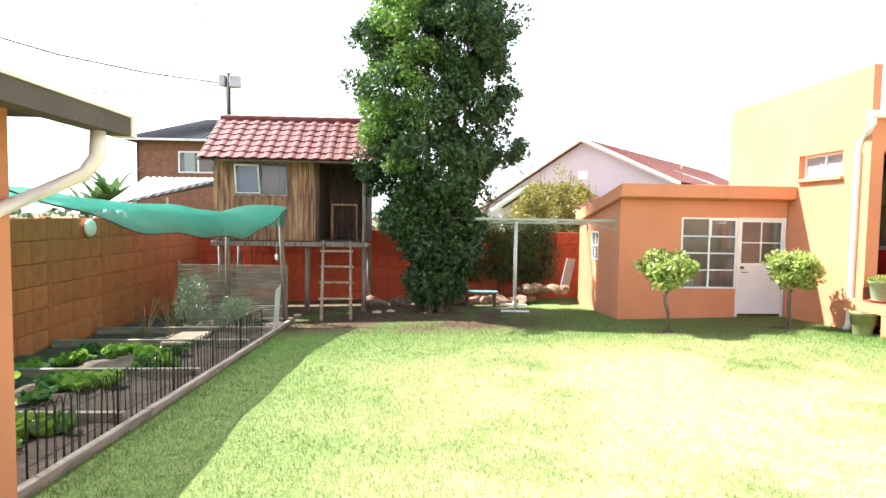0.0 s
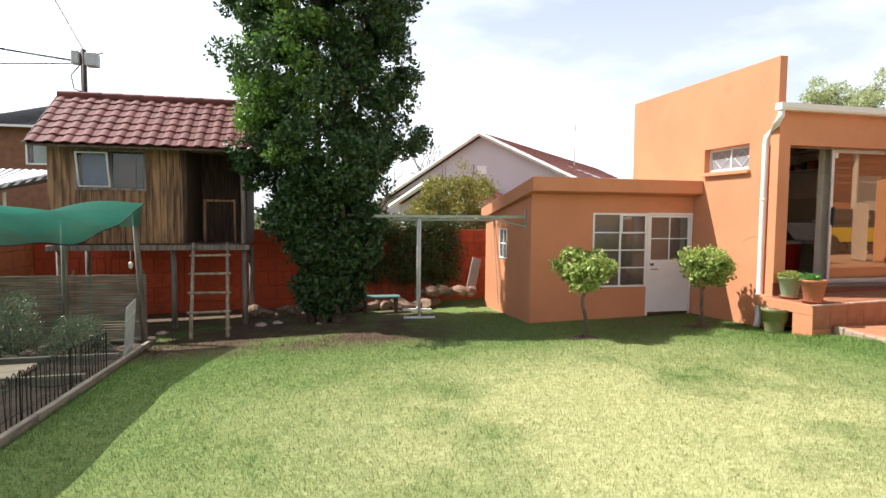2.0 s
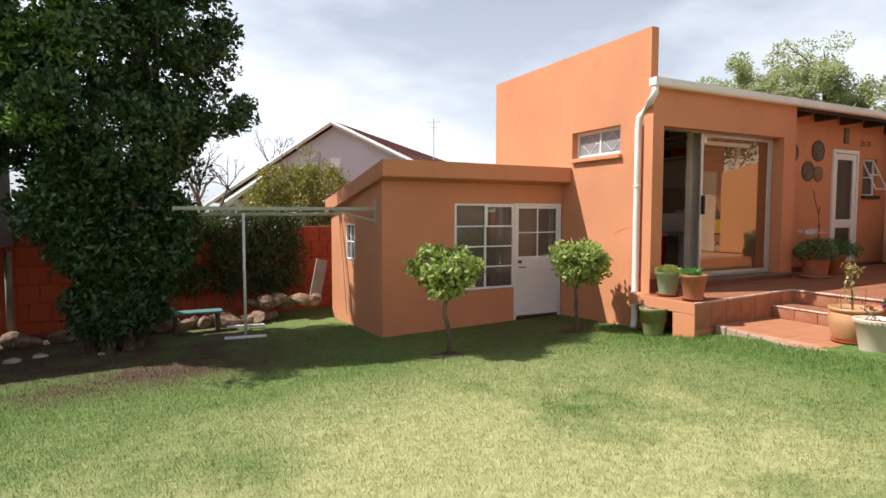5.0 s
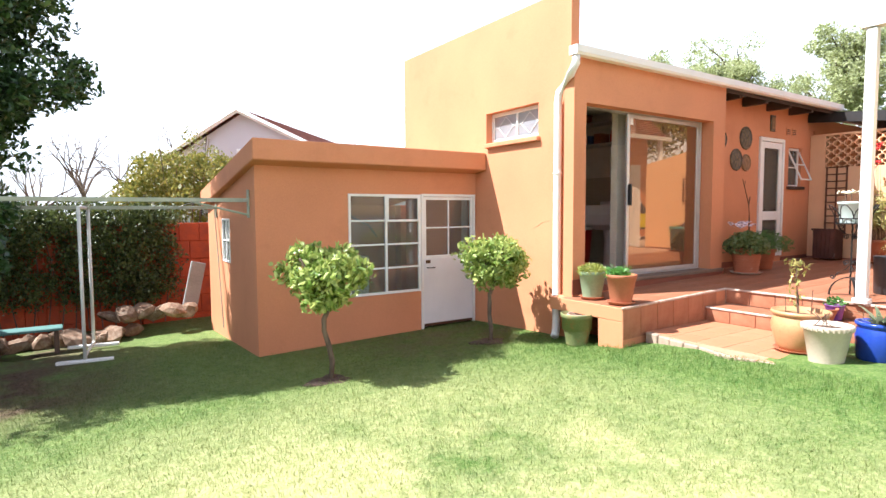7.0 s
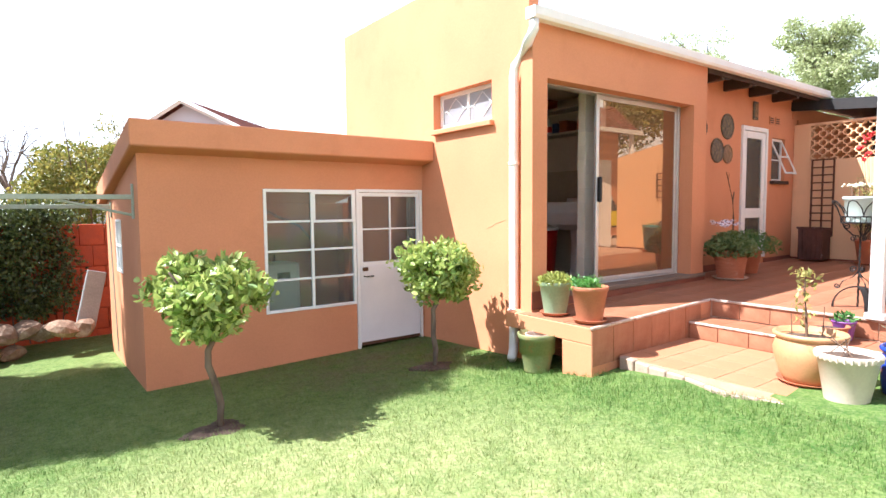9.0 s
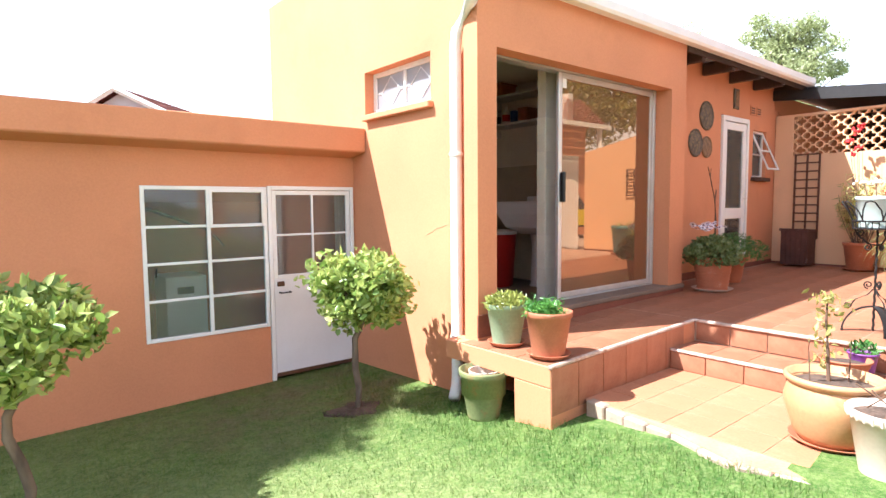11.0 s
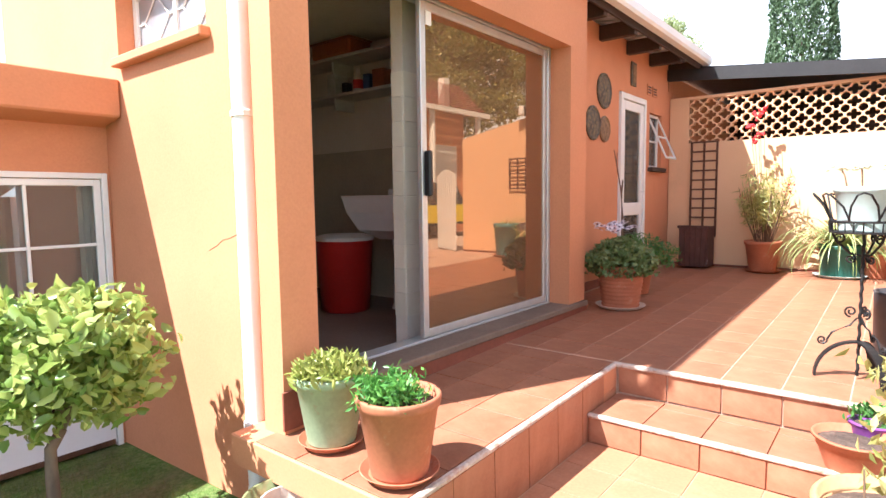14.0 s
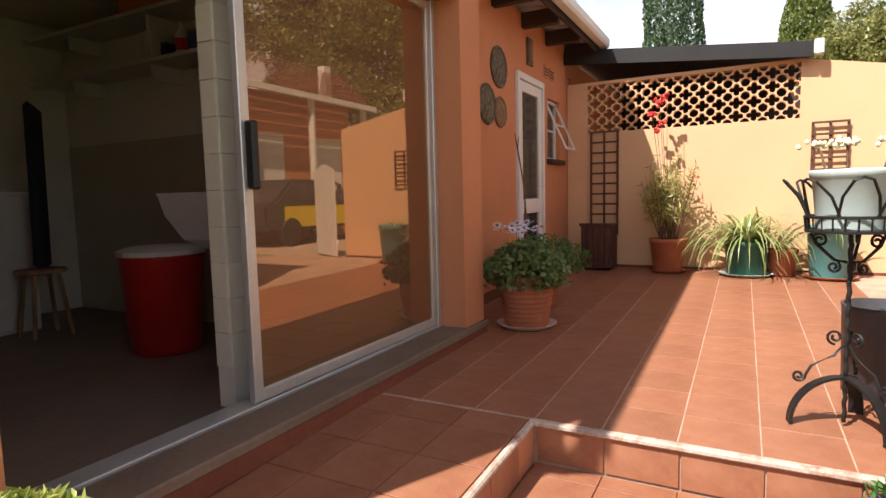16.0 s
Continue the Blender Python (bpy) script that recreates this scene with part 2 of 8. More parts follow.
def rod(bm, p, q, r0, r1=None, n=8, caps=True):
    """A tapered round bar from p to q."""
    r1 = r0 if r1 is None else r1
    p, q = Vector(p), Vector(q)
    d = (q - p)
    rot = d.to_track_quat("Z", "Y").to_matrix()
    rings = []
    for c, r in ((p, r0), (q, r1)):
        rings.append([bm.verts.new(c + rot @ Vector((r * math.cos(2 * math.pi * i / n), r * math.sin(2 * math.pi * i / n), 0))) for i in range(n)])
    for i in range(n):
        bm.faces.new((rings[0][i], rings[0][(i + 1) % n], rings[1][(i + 1) % n], rings[1][i]))
    if caps:
        bm.faces.new(rings[0][::-1])
        bm.faces.new(rings[1])
    return bm


def tube(bm, pts, r, n=6, r_end=None):
    """A bent round bar through points."""
    pts = [Vector(p) for p in pts]
    rings = []
    for k, p in enumerate(pts):
        d = (pts[min(k + 1, len(pts) - 1)] - pts[max(k - 1, 0)]).normalized()
        rot = d.to_track_quat("Z", "Y").to_matrix()
        rr = r if r_end is None else r + (r_end - r) * k / (len(pts) - 1)
        rings.append([bm.verts.new(p + rot @ Vector((rr * math.cos(2 * math.pi * i / n), rr * math.sin(2 * math.pi * i / n), 0))) for i in range(n)])
    for a, b in zip(rings, rings[1:]):
        # the ring of b that starts nearest a's first vertex
        s = min(range(n), key=lambda j: (b[j].co - a[0].co).length)
        for i in range(n):
            bm.faces.new((a[i], a[(i + 1) % n], b[(s + i + 1) % n], b[(s + i) % n]))
        b[:] = b[s:] + b[:s]
    bm.faces.new(rings[0][::-1])
    bm.faces.new(rings[-1])
    return bm


def lathe(bm, profile, n=28, wobble=0.0):
    """A turned shape about z from (radius, height) rows."""
    rings = []
    for r, z in profile:
        rings.append([bm.verts.new((r * math.cos(2 * math.pi * i / n), r * math.sin(2 * math.pi * i / n), z)) for i in range(n)])
    for a, b in zip(rings, rings[1:]):
        for i in range(n):
            bm.faces.new((a[i], a[(i + 1) % n], b[(i + 1) % n], b[i]))
    if profile[0][0] > 1e-4:
        bm.faces.new(rings[0][::-1])
    if profile[-1][0] > 1e-4:
        bm.faces.new(rings[-1])
    return bm


def prism(bm, outline, z0, z1):
    """An upright prism over a plan outline (anticlockwise)."""
    lo, hi = [bm.verts.new((x, y, z0)) for x, y in outline], [bm.verts.new((x, y, z1)) for x, y in outline]
    bm.faces.new(lo[::-1])
    bm.faces.new(hi)
    for i in range(len(outline)):
        j = (i + 1) % len(outline)
        bm.faces.new((lo[i], lo[j], hi[j], hi[i]))
    return bm


def side_prism(bm, outline, x0, x1):
    """A prism along x over an outline of (y, z)."""
    a, b = [bm.verts.new((x0, y, z)) for y, z in outline], [bm.verts.new((x1, y, z)) for y, z in outline]
    bm.faces.new(a)
    bm.faces.new(b[::-1])
    for i in range(len(outline)):
        j = (i + 1) % len(outline)
        bm.faces.new((a[j], a[i], b[i], b[j]))
    return bm


def holed(bm, o, u, v, w, us, vs, holes, wide, high):
    """A wall of thickness |w| from corner o along u and v (unit vectors), with rectangular openings (u0, v0, u1, v1)."""
    o, u, v, w = Vector(o), Vector(u), Vector(v), Vector(w)
    us = sorted({0.0, wide, *us, *(h[0] for h in holes), *(h[2] for h in holes)})
    vs = sorted({0.0, high, *vs, *(h[1] for h in holes), *(h[3] for h in holes)})
    solid = {(i, j) for i in range(len(us) - 1) for j in range(len(vs) - 1)
             if not any(h[0] - 1e-6 < (us[i] + us[i + 1]) / 2 < h[2] + 1e-6 and h[1] - 1e-6 < (vs[j] + vs[j + 1]) / 2 < h[3] + 1e-6 for h in holes)}
    made = {}

    def vert(i, j, k):
        if (i, j, k) not in made:
            made[i, j, k] = bm.verts.new(o + u * us[i] + v * vs[j] + w * k)
        return made[i, j, k]

    for i, j in solid:
        bm.faces.new([vert(i, j, 0), vert(i + 1, j, 0), vert(i + 1, j + 1, 0), vert(i, j + 1, 0)])
        bm.faces.new([vert(i, j + 1, 1), vert(i + 1, j + 1, 1), vert(i + 1, j, 1), vert(i, j, 1)])
        for di, dj, a, b in ((-1, 0, (i, j), (i, j + 1)), (1, 0, (i + 1, j + 1), (i + 1, j)), (0, -1, (i + 1, j), (i, j)), (0, 1, (i, j + 1), (i + 1, j + 1))):
            if (i + di, j + dj) not in solid:
                bm.faces.new([vert(*a, 0), vert(*b, 0), vert(*b, 1), vert(*a, 1)])
    bmesh.ops.recalc_face_normals(bm, faces=bm.faces[:])
    return bm


def from_arrays(name, verts, faces, mat, parent=None, smooth=False):
    """A mesh object from numpy arrays; all faces have the same number of corners."""
    me = bpy.data.meshes.new(name)
    k = faces.shape[1]
    me.vertices.add(len(verts))
    me.vertices.foreach_set("co", np.ascontiguousarray(verts, dtype=np.float32).ravel())
    me.loops.add(faces.size)
    me.loops.foreach_set("vertex_index", np.ascontiguousarray(faces, dtype=np.int32).ravel())
    me.polygons.add(len(faces))
    me.polygons.foreach_set("loop_start", np.arange(0, faces.size, k, dtype=np.int32))
    me.update(calc_edges=True)
    me.validate()
    me.materials.append(mat)
    if smooth:
        me.shade_smooth()
    ob = new(name, me)
    if parent is not None:
        ob.parent = parent
    return ob


def leaf_arrays(rng, centres, length, width, outward=None, up=0.3, ovate=False):
    """Folded leaves at the given centres: diamonds, or rounder ovate blades for plants seen close."""
    n = len(centres)
    d = rng.normal(size=(n, 3))
    if outward is not None:
        d = d * 0.8 + outward
    d[:, 2] += up
    d /= np.linalg.norm(d, axis=1)[:, None] + 1e-9
    s = np.cross(d, rng.normal(size=(n, 3)))
    s /= np.linalg.norm(s, axis=1)[:, None] + 1e-9
    f = np.cross(d, s)
    L = length * rng.uniform(0.7, 1.3, n)[:, None]
    W = width * rng.uniform(0.7, 1.3, n)[:, None]
    if ovate:
        mid, dip = centres - f * W * 0.12, f * W * 0.16
        v = np.stack([centres - d * L * 0.5, mid - d * L * 0.18, mid + d * L * 0.2, centres + d * L * 0.5 - f * W * 0.25,
                      centres - d * L * 0.24 + s * W * 0.42 + dip, centres + d * L * 0.16 + s * W * 0.46 + dip,
                      centres - d * L * 0.24 - s * W * 0.42 + dip, centres + d * L * 0.16 - s * W * 0.46 + dip], axis=1).reshape(-1, 3)
        idx = np.arange(n)[:, None] * 8
        tri = ((0, 1, 4), (1, 2, 5), (1, 5, 4), (2, 3, 5), (0, 6, 1), (1, 7, 2), (1, 6, 7), (2, 7, 3))
        return v, np.concatenate([idx + np.array([t]) for t in tri], axis=0)
    v = np.stack([centres - d * L / 2, centres + s * W / 2 + f * W * 0.15, centres + d * L / 2 - f * W * 0.2, centres - s * W / 2 + f * W * 0.15], axis=1).reshape(-1, 3)
    idx = np.arange(n)[:, None] * 4
    faces = np.concatenate([idx + np.array([[0, 1, 2]]), idx + np.array([[0, 2, 3]])], axis=0)
    return v, faces


def strap_leaves(rng, n, length, width, lean, droop, r0=0.03, steps=4):
    """Arching strap leaves from a tuft at the origin."""
    vs, fs = [], []
    for k in range(n):
        a, L, w, tilt = rng.uniform(0, 2 * math.pi), length * rng.uniform(0.6, 1.15), width * rng.uniform(0.7, 1.2), lean * rng.uniform(0.2, 1.2)
        out, side = np.array([math.cos(a), math.sin(a), 0]), np.array([-math.sin(a), math.cos(a), 0])
        p, base = out * r0 * rng.uniform(0, 1.5), len(vs)
        ang = math.pi / 2 - tilt
        for i in range(steps + 1):
            ww = w * (1 - (i / steps) ** 2) + 0.001
            vs += [p - side * ww / 2, p + side * ww / 2]
            p = p + (out * math.cos(ang) + np.array([0, 0, math.sin(ang)])) * L / steps
            ang -= droop * rng.uniform(0.7, 1.3)
        fs += [(base + 2 * i, base + 2 * i + 1, base + 2 * i + 3, base + 2 * i + 2) for i in range(steps)]
    return np.array(vs), np.array(fs)


# ---------------------------------------------------------------- ground
def lie(x, y):
    """The height of the lawn: it falls from the camera's side towards the tree house."""
    x, y = np.clip(x, -6.0, 7.6), np.clip(y, 0.0, 14.0)
    bank = 0.112 * np.clip((x - 5.8) / 1.5, 0, 1) ** 2 * np.clip((8.4 - y) / 1.2, 0, 1)
    return 0.333 + 0.032 * x - 0.0575 * y - 0.0007 * x * y + 0.0008 * y * y + bank


def ground_material(name, blades=False):
    m = bpy.data.materials.new(name)
    m.use_nodes = True
    n, l = m.node_tree.nodes, m.node_tree.links
    b = n["Principled BSDF"]
    b.inputs["Roughness"].default_value, b.inputs["Specular IOR Level"].default_value = 0.85, 0.15
    tc = n.new("ShaderNodeTexCoord")

    def noise_at(scale, detail=5, rough=0.6):
        t = n.new("ShaderNodeTexNoise")
        t.inputs["Scale"].default_value, t.inputs["Detail"].default_value, t.inputs["Roughness"].default_value = scale, detail, rough
        l.new(tc.outputs["Object"], t.inputs["Vector"])
        return t.outputs["Fac"]

    def span(src, lo, hi, a=0.0, c=1.0):
        r = n.new("ShaderNodeMapRange")
        r.inputs["From Min"].default_value, r.inputs["From Max"].default_value, r.inputs["To Min"].default_value, r.inputs["To Max"].default_value = lo, hi, a, c
        l.new(src, r.inputs["Value"])
        return r.outputs["Result"]

    def mix(fac, a, c, mode="MIX"):
        x = n.new("ShaderNodeMixRGB")
        x.blend_type = mode
        for src, sock in ((fac, x.inputs[0]), (a, x.inputs[1]), (c, x.inputs[2])):
            if hasattr(src, "is_output"):
                l.new(src, sock)
            elif isinstance(src, tuple):
                sock.default_value = (*src, 1)
            else:
                sock.default_value = src
        return x.outputs["Color"]

    def calc(op, a, c):
        x = n.new("ShaderNodeMath")
        x.operation = op
        x.use_clamp = True
        for src, sock in ((a, x.inputs[0]), (c, x.inputs[1])):
            if hasattr(src, "is_output"):
                l.new(src, sock)
            else:
                sock.default_value = src
        return x.outputs[0]

    sep = n.new("ShaderNodeSeparateXYZ")
    l.new(tc.outputs["Object"], sep.inputs[0])
    k = 1.15 if blades else 1.0
    green = mix(span(noise_at(9), 0.35, 0.65), (0.056 * k, 0.124 * k, 0.022 * k), (0.122 * k, 0.196 * k, 0.044 * k))
    straw = mix(span(noise_at(14), 0.35, 0.65), (0.33, 0.335, 0.135), (0.47, 0.46, 0.22))
    # strips by the vegetable bed, the terrace and the shed are greener; the middle is dry
    dry = span(noise_at(0.55, 6, 0.7), 0.30, 0.53)
    dry = calc("MULTIPLY", dry, calc("MULTIPLY", span(sep.outputs["X"], -1.7, 2.4, 0.12, 1.0), span(sep.outputs["X"], 6.8, 4.6)))
    dry = calc("MULTIPLY", dry, span(sep.outputs["Y"], 9.0, 6.6, 0.15, 1.0))
    speck = calc("MULTIPLY", span(noise_at(38, 3), 0.42, 0.6), 0.22)
    colour = mix(calc("ADD", dry, speck), green, straw)
    # bare litter soil under tree and tree house, darkened and extended for their shadow
    bare = calc("MULTIPLY", span(noise_at(1.1, 6, 0.65), 0.30, 0.52), calc("MULTIPLY", span(sep.outputs["Y"], 9.2, 10.2), span(sep.outputs["X"], 3.2, 1.6)))
    colour = mix(bare, colour, mix(span(noise_at(22), 0.35, 0.65), (0.075, 0.05, 0.032), (0.16, 0.11, 0.07)))
    worn = calc("MULTIPLY", span(noise_at(1.7, 7, 0.7), 0.40, 0.62, 0.0, 0.75), calc("MULTIPLY", span(sep.outputs["Y"], 8.5, 9.5), span(sep.outputs["X"], 4.3, 5.8)))
    colour = mix(worn, colour, mix(span(noise_at(26), 0.35, 0.65), (0.13, 0.10, 0.055), (0.24, 0.19, 0.11)))
    l.new(colour, b.inputs["Base Color"])
    if blades:
        tr, mx = n.new("ShaderNodeBsdfTranslucent"), n.new("ShaderNodeMixShader")
        l.new(colour, tr.inputs["Color"])
        mx.inputs[0].default_value = 0.3
        l.new(b.outputs["BSDF"], mx.inputs[1])
        l.new(tr.outputs["BSDF"], mx.inputs[2])
        l.new(mx.outputs["Shader"], n["Material Output"].inputs["Surface"])
    else:
        bp = n.new("ShaderNodeBump")
        bp.inputs["Strength"].default_value, bp.inputs["Distance"].default_value = 0.8, 0.03
        l.new(noise_at(60, 4), bp.inputs["Height"])
        l.new(bp.outputs["Normal"], b.inputs["Normal"])
    return m


LAWN = ground_material("patchy_lawn")
LAWN_BLADES = ground_material("patchy_grass_blades", True)

gx = np.concatenate([[-900, -300, -120, -60, -30, -18], np.linspace(-12, 20, 65), [28, 45, 90, 300, 900]])
gy = np.concatenate([[-900, -300, -100, -40, -15], np.linspace(-8, 24, 65), [32, 50, 90, 300, 900]])
GX, GY = np.meshgrid(gx, gy)
gv = np.stack([GX, GY, lie(GX, GY)], axis=-1).reshape(-1, 3)
nx = len(gx)
gi = (np.arange(len(gy) - 1)[:, None] * nx + np.arange(nx - 1)[None, :]).ravel()
ground = from_arrays("ground", gv, np.stack([gi, gi + 1, gi + nx + 1, gi + nx], axis=1), LAWN, None, True)
tagged(ground, "sloping garden ground with a patchy lawn, dry in the middle", "ground", "", "structure")

rng = np.random.default_rng(7)
# grass blades over the lawn: short, dense, slightly bent
nb = 300000
bx, by = rng.uniform(-2.49, 7.6, nb), rng.uniform(0.8, 12.2, nb)
keep = ~((bx > 3.95) & (by > 10.7)) & ~((bx > 7.35) & (by < 7.7)) & ~((bx > 7.3) & (by > 7.7))
keep &= rng.uniform(0, 1, nb) < np.clip(1.25 - (by - 9.6) * 0.45 * (bx < 3.0), 0.1, 1)
bx, by = bx[keep], by[keep]
nb = len(bx)
root = np.stack([bx, by, lie(bx, by)], axis=1)
ang, hgt = rng.uniform(0, 2 * np.pi, nb), rng.uniform(0.014, 0.042, nb)
edge = ((bx > 6.7) | (bx < -2.2))
hgt[edge] *= 1.5
side = np.stack([np.cos(ang), np.sin(ang), np.zeros(nb)], axis=1) * 0.0026
tip = root + np.stack([rng.normal(0, 0.014, nb), rng.normal(0, 0.014, nb), hgt], axis=1)
root[:, 2] -= 0.004
lawn_grass = from_arrays("lawn_grass", np.stack([root - side, root + side, tip], axis=1).reshape(-1, 3), np.arange(nb * 3).reshape(-1, 3), LAWN_BLADES)
tagged(lawn_grass, "short patchy grass blades covering the lawn", "grass", "", "stuff")

# ---------------------------------------------------------------- the garden shed
SHED_Y, SHED_X, SHED_R, SHED_B = 10.75, 4.02, 7.45, 13.5
wall_shed_front = structure("wall_shed_front", holed(bmesh.new(), (SHED_X, SHED_Y, -0.5), (1, 0, 0), (0, 0, 1), (0, 0.14, 0), [], [], [(1.25, 1.05, 2.41, 2.48), (2.41, 0.45, 3.40, 2.48)], SHED_R - SHED_X - 0.002, 2.9), PLASTER, "orange plastered front wall of the garden shed", "wall")
bm = holed(bmesh.new(), (SHED_X, SHED_Y + 0.142, -0.5), (0, 1, 0), (0, 0, 1), (0.14, 0, 0), [], [], [(1.17, 1.50, 1.62, 2.14)], SHED_B - SHED_Y - 0.142, 2.3)
side_prism(bm, [(SHED_Y + 0.142, 1.801), (SHED_B, 1.801), (SHED_B, 1.83), (SHED_Y + 0.142, 2.32)], SHED_X, SHED_X + 0.14)
wall_shed_side = structure("wall_shed_side", bm, PLASTER, "orange plastered side wall of the garden shed", "wall")
wall_shed_right = structure("wall_shed_right", a_box(SHED_R + 0.002, 13.152, -0.5, SHED_R + 0.14, SHED_B, 1.85), PLASTER, "short rear length of the shed wall", "wall")
wall_shed_back = structure("wall_shed_back", a_box(SHED_X + 0.142, SHED_B - 0.14, -0.5, SHED_R - 0.002, SHED_B, 1.85), PLASTER, "rear wall of the garden shed", "wall")
shed_slope = (2.62 - 2.08) / (SHED_B + 0.1 - 10.58)
bm = side_prism(bmesh.new(), [(10.48, 2.36), (SHED_B + 0.1, 2.36 - 0.54), (SHED_B + 0.1, 2.08), (10.48, 2.62)], SHED_X - 0.09, SHED_R - 0.003)
bmesh.ops.bevel(bm, geom=bm.edges[:], offset=0.012, segments=1, affect="EDGES")
roof_shed = structure("roof_shed", bm, PLASTER, "sloping plastered roof slab of the shed", "roof")
floor_shed = structure("floor_shed", a_box(SHED_X + 0.145, SHED_Y + 0.145, -0.4, SHED_R - 0.004, SHED_B - 0.145, 0.0), GROUT, "bare concrete shed floor", "floor")

# ---------------------------------------------------------------- the main house
HX, HY, HTOP = 7.45, 8.75, 4.53
# tall side wall with its small high window
bm = holed(bmesh.new(), (HX, 8.902, -0.3), (0, 1, 0), (0, 0, 1), (0.22, 0, 0), [], [], [(0.438, 3.06, 1.578, 3.50)], 4.048, HTOP + 0.3)
box(bm, HX, HY, -0.3, HX + 0.14, 8.901, HTOP)
wall_house_side = structure("wall_house_side", bm, PLASTER, "tall orange plastered side wall with a parapet", "wall")
FLOOR = 0.70
BAY_L, BAY_R, BAY_Y = 7.33, 10.70, 8.58
bm = holed(bmesh.new(), (BAY_L, BAY_Y, 0.2), (1, 0, 0), (0, 0, 1), (0, 0.165, 0), [], [], [(0.22, 0.575, 3.05, 2.885)], BAY_R - BAY_L, 3.5)
box(bm, 10.392, 8.747, 0.2, BAY_R - 0.001, 8.998, 3.698)
box(bm, 7.592, 8.747, 3.13, 10.39, 8.90, 3.698)
wall_house_front = structure("wall_house_front", bm, PLASTER, "orange plastered front wall around the sliding door", "wall")
wall_house_recess = structure("wall_house_recess", holed(bmesh.new(), (BAY_R - 0.2, 9.0, 0.2), (1, 0, 0), (0, 0, 1), (0, 0.22, 0), [], [], [(2.044, 0.65, 2.934, 2.86), (3.144, 1.98, 3.654, 2.72)], 4.124, 3.5), PLASTER, "orange plastered terrace wall with the back door", "wall")
wall_house_back = structure("wall_house_back", a_box(HX + 0.223, 12.955, -0.3, 18, 13.15, 4.3), PLASTER, "rear wall of the house", "wall")
# mono-pitch roof with a shallow rise
bm = bmesh.new()
for i in range(76):
    x0 = HX + 0.23 + i * 0.098
    z = 0.012 * (i % 2)
    bmesh.ops.create_cube(bm, size=1, matrix=Matrix.Translation((x0 + 0.049, 10.88, 4.01 + z)) @ Matrix.Rotation(math.atan2(0.62, 4.5), 4, "X") @ Matrix.Diagonal((0.097, 4.62, 0.02, 1)))
roof_house = structure("roof_house", bm, CORRUGATED, "low-pitched corrugated metal roof", "roof")
ceiling_utility = structure("ceiling", a_box(HX + 0.23, 9.01, 3.46, 11.0, 12.95, 3.52), DARK_INSIDE, "plain utility room ceiling", "ceiling")

# gutter, fascia, rafters and downpipe of the house
bm = bmesh.new()
side_profile = [(8.40, 3.70), (8.40, 3.62), (8.42, 3.59), (8.50, 3.585), (8.53, 3.61), (8.53, 3.70), (8.52, 3.70), (8.52, 3.615), (8.495, 3.60), (8.425, 3.605), (8.41, 3.625), (8.41, 3.70)]
side_prism(bm, side_profile, 7.22, 14.5)
box(bm, 7.21, 8.40, 3.59, 7.225, 8.53, 3.70)
house_gutter = thing("roof_gutter", pose(0, 0.03, 0.02), "white painted metal gutter along the house eave", "gutter")
part("gutter_channel", bm, WHITE_GUTTER, house_gutter)
part("fascia_board", a_box(BAY_R + 0.01, 8.535, 3.54, 14.5, 8.56, 3.72), DARK_WOOD, house_gutter, "dark stained fascia board")
for i in range(5):
    x = 11.1 + i * 0.82
    part("rafter", a_box(x, 8.562, 3.50, x + 0.09, 8.965, 3.66, 0.006), DARK_WOOD, house_gutter)
bm = tube(bmesh.new(), [(7.27, 8.50, 3.63), (7.27, 8.50, 3.52), (7.28, 8.60, 3.40), (7.36, 8.86, 3.24), (7.375, 8.90, 3.12), (7.375, 8.90, 1.5), (7.375, 8.90, 0.28), (7.34, 8.87, 0.19), (7.24, 8.79, 0.12)], 0.052, 10)
downpipe = thing("downpipe", Matrix(), "white painted round downpipe down the house corner", "downpipe")
part("pipe", bm, WHITE_GUTTER, downpipe, smooth=True)
for z in (0.6, 2.2):
    part("bracket", lathe(bmesh.new(), [(0.056, z), (0.06, z + 0.003), (0.06, z + 0.03), (0.056, z + 0.033)], 12), WHITE_GUTTER, downpipe).location = (7.375, 8.90, 0)

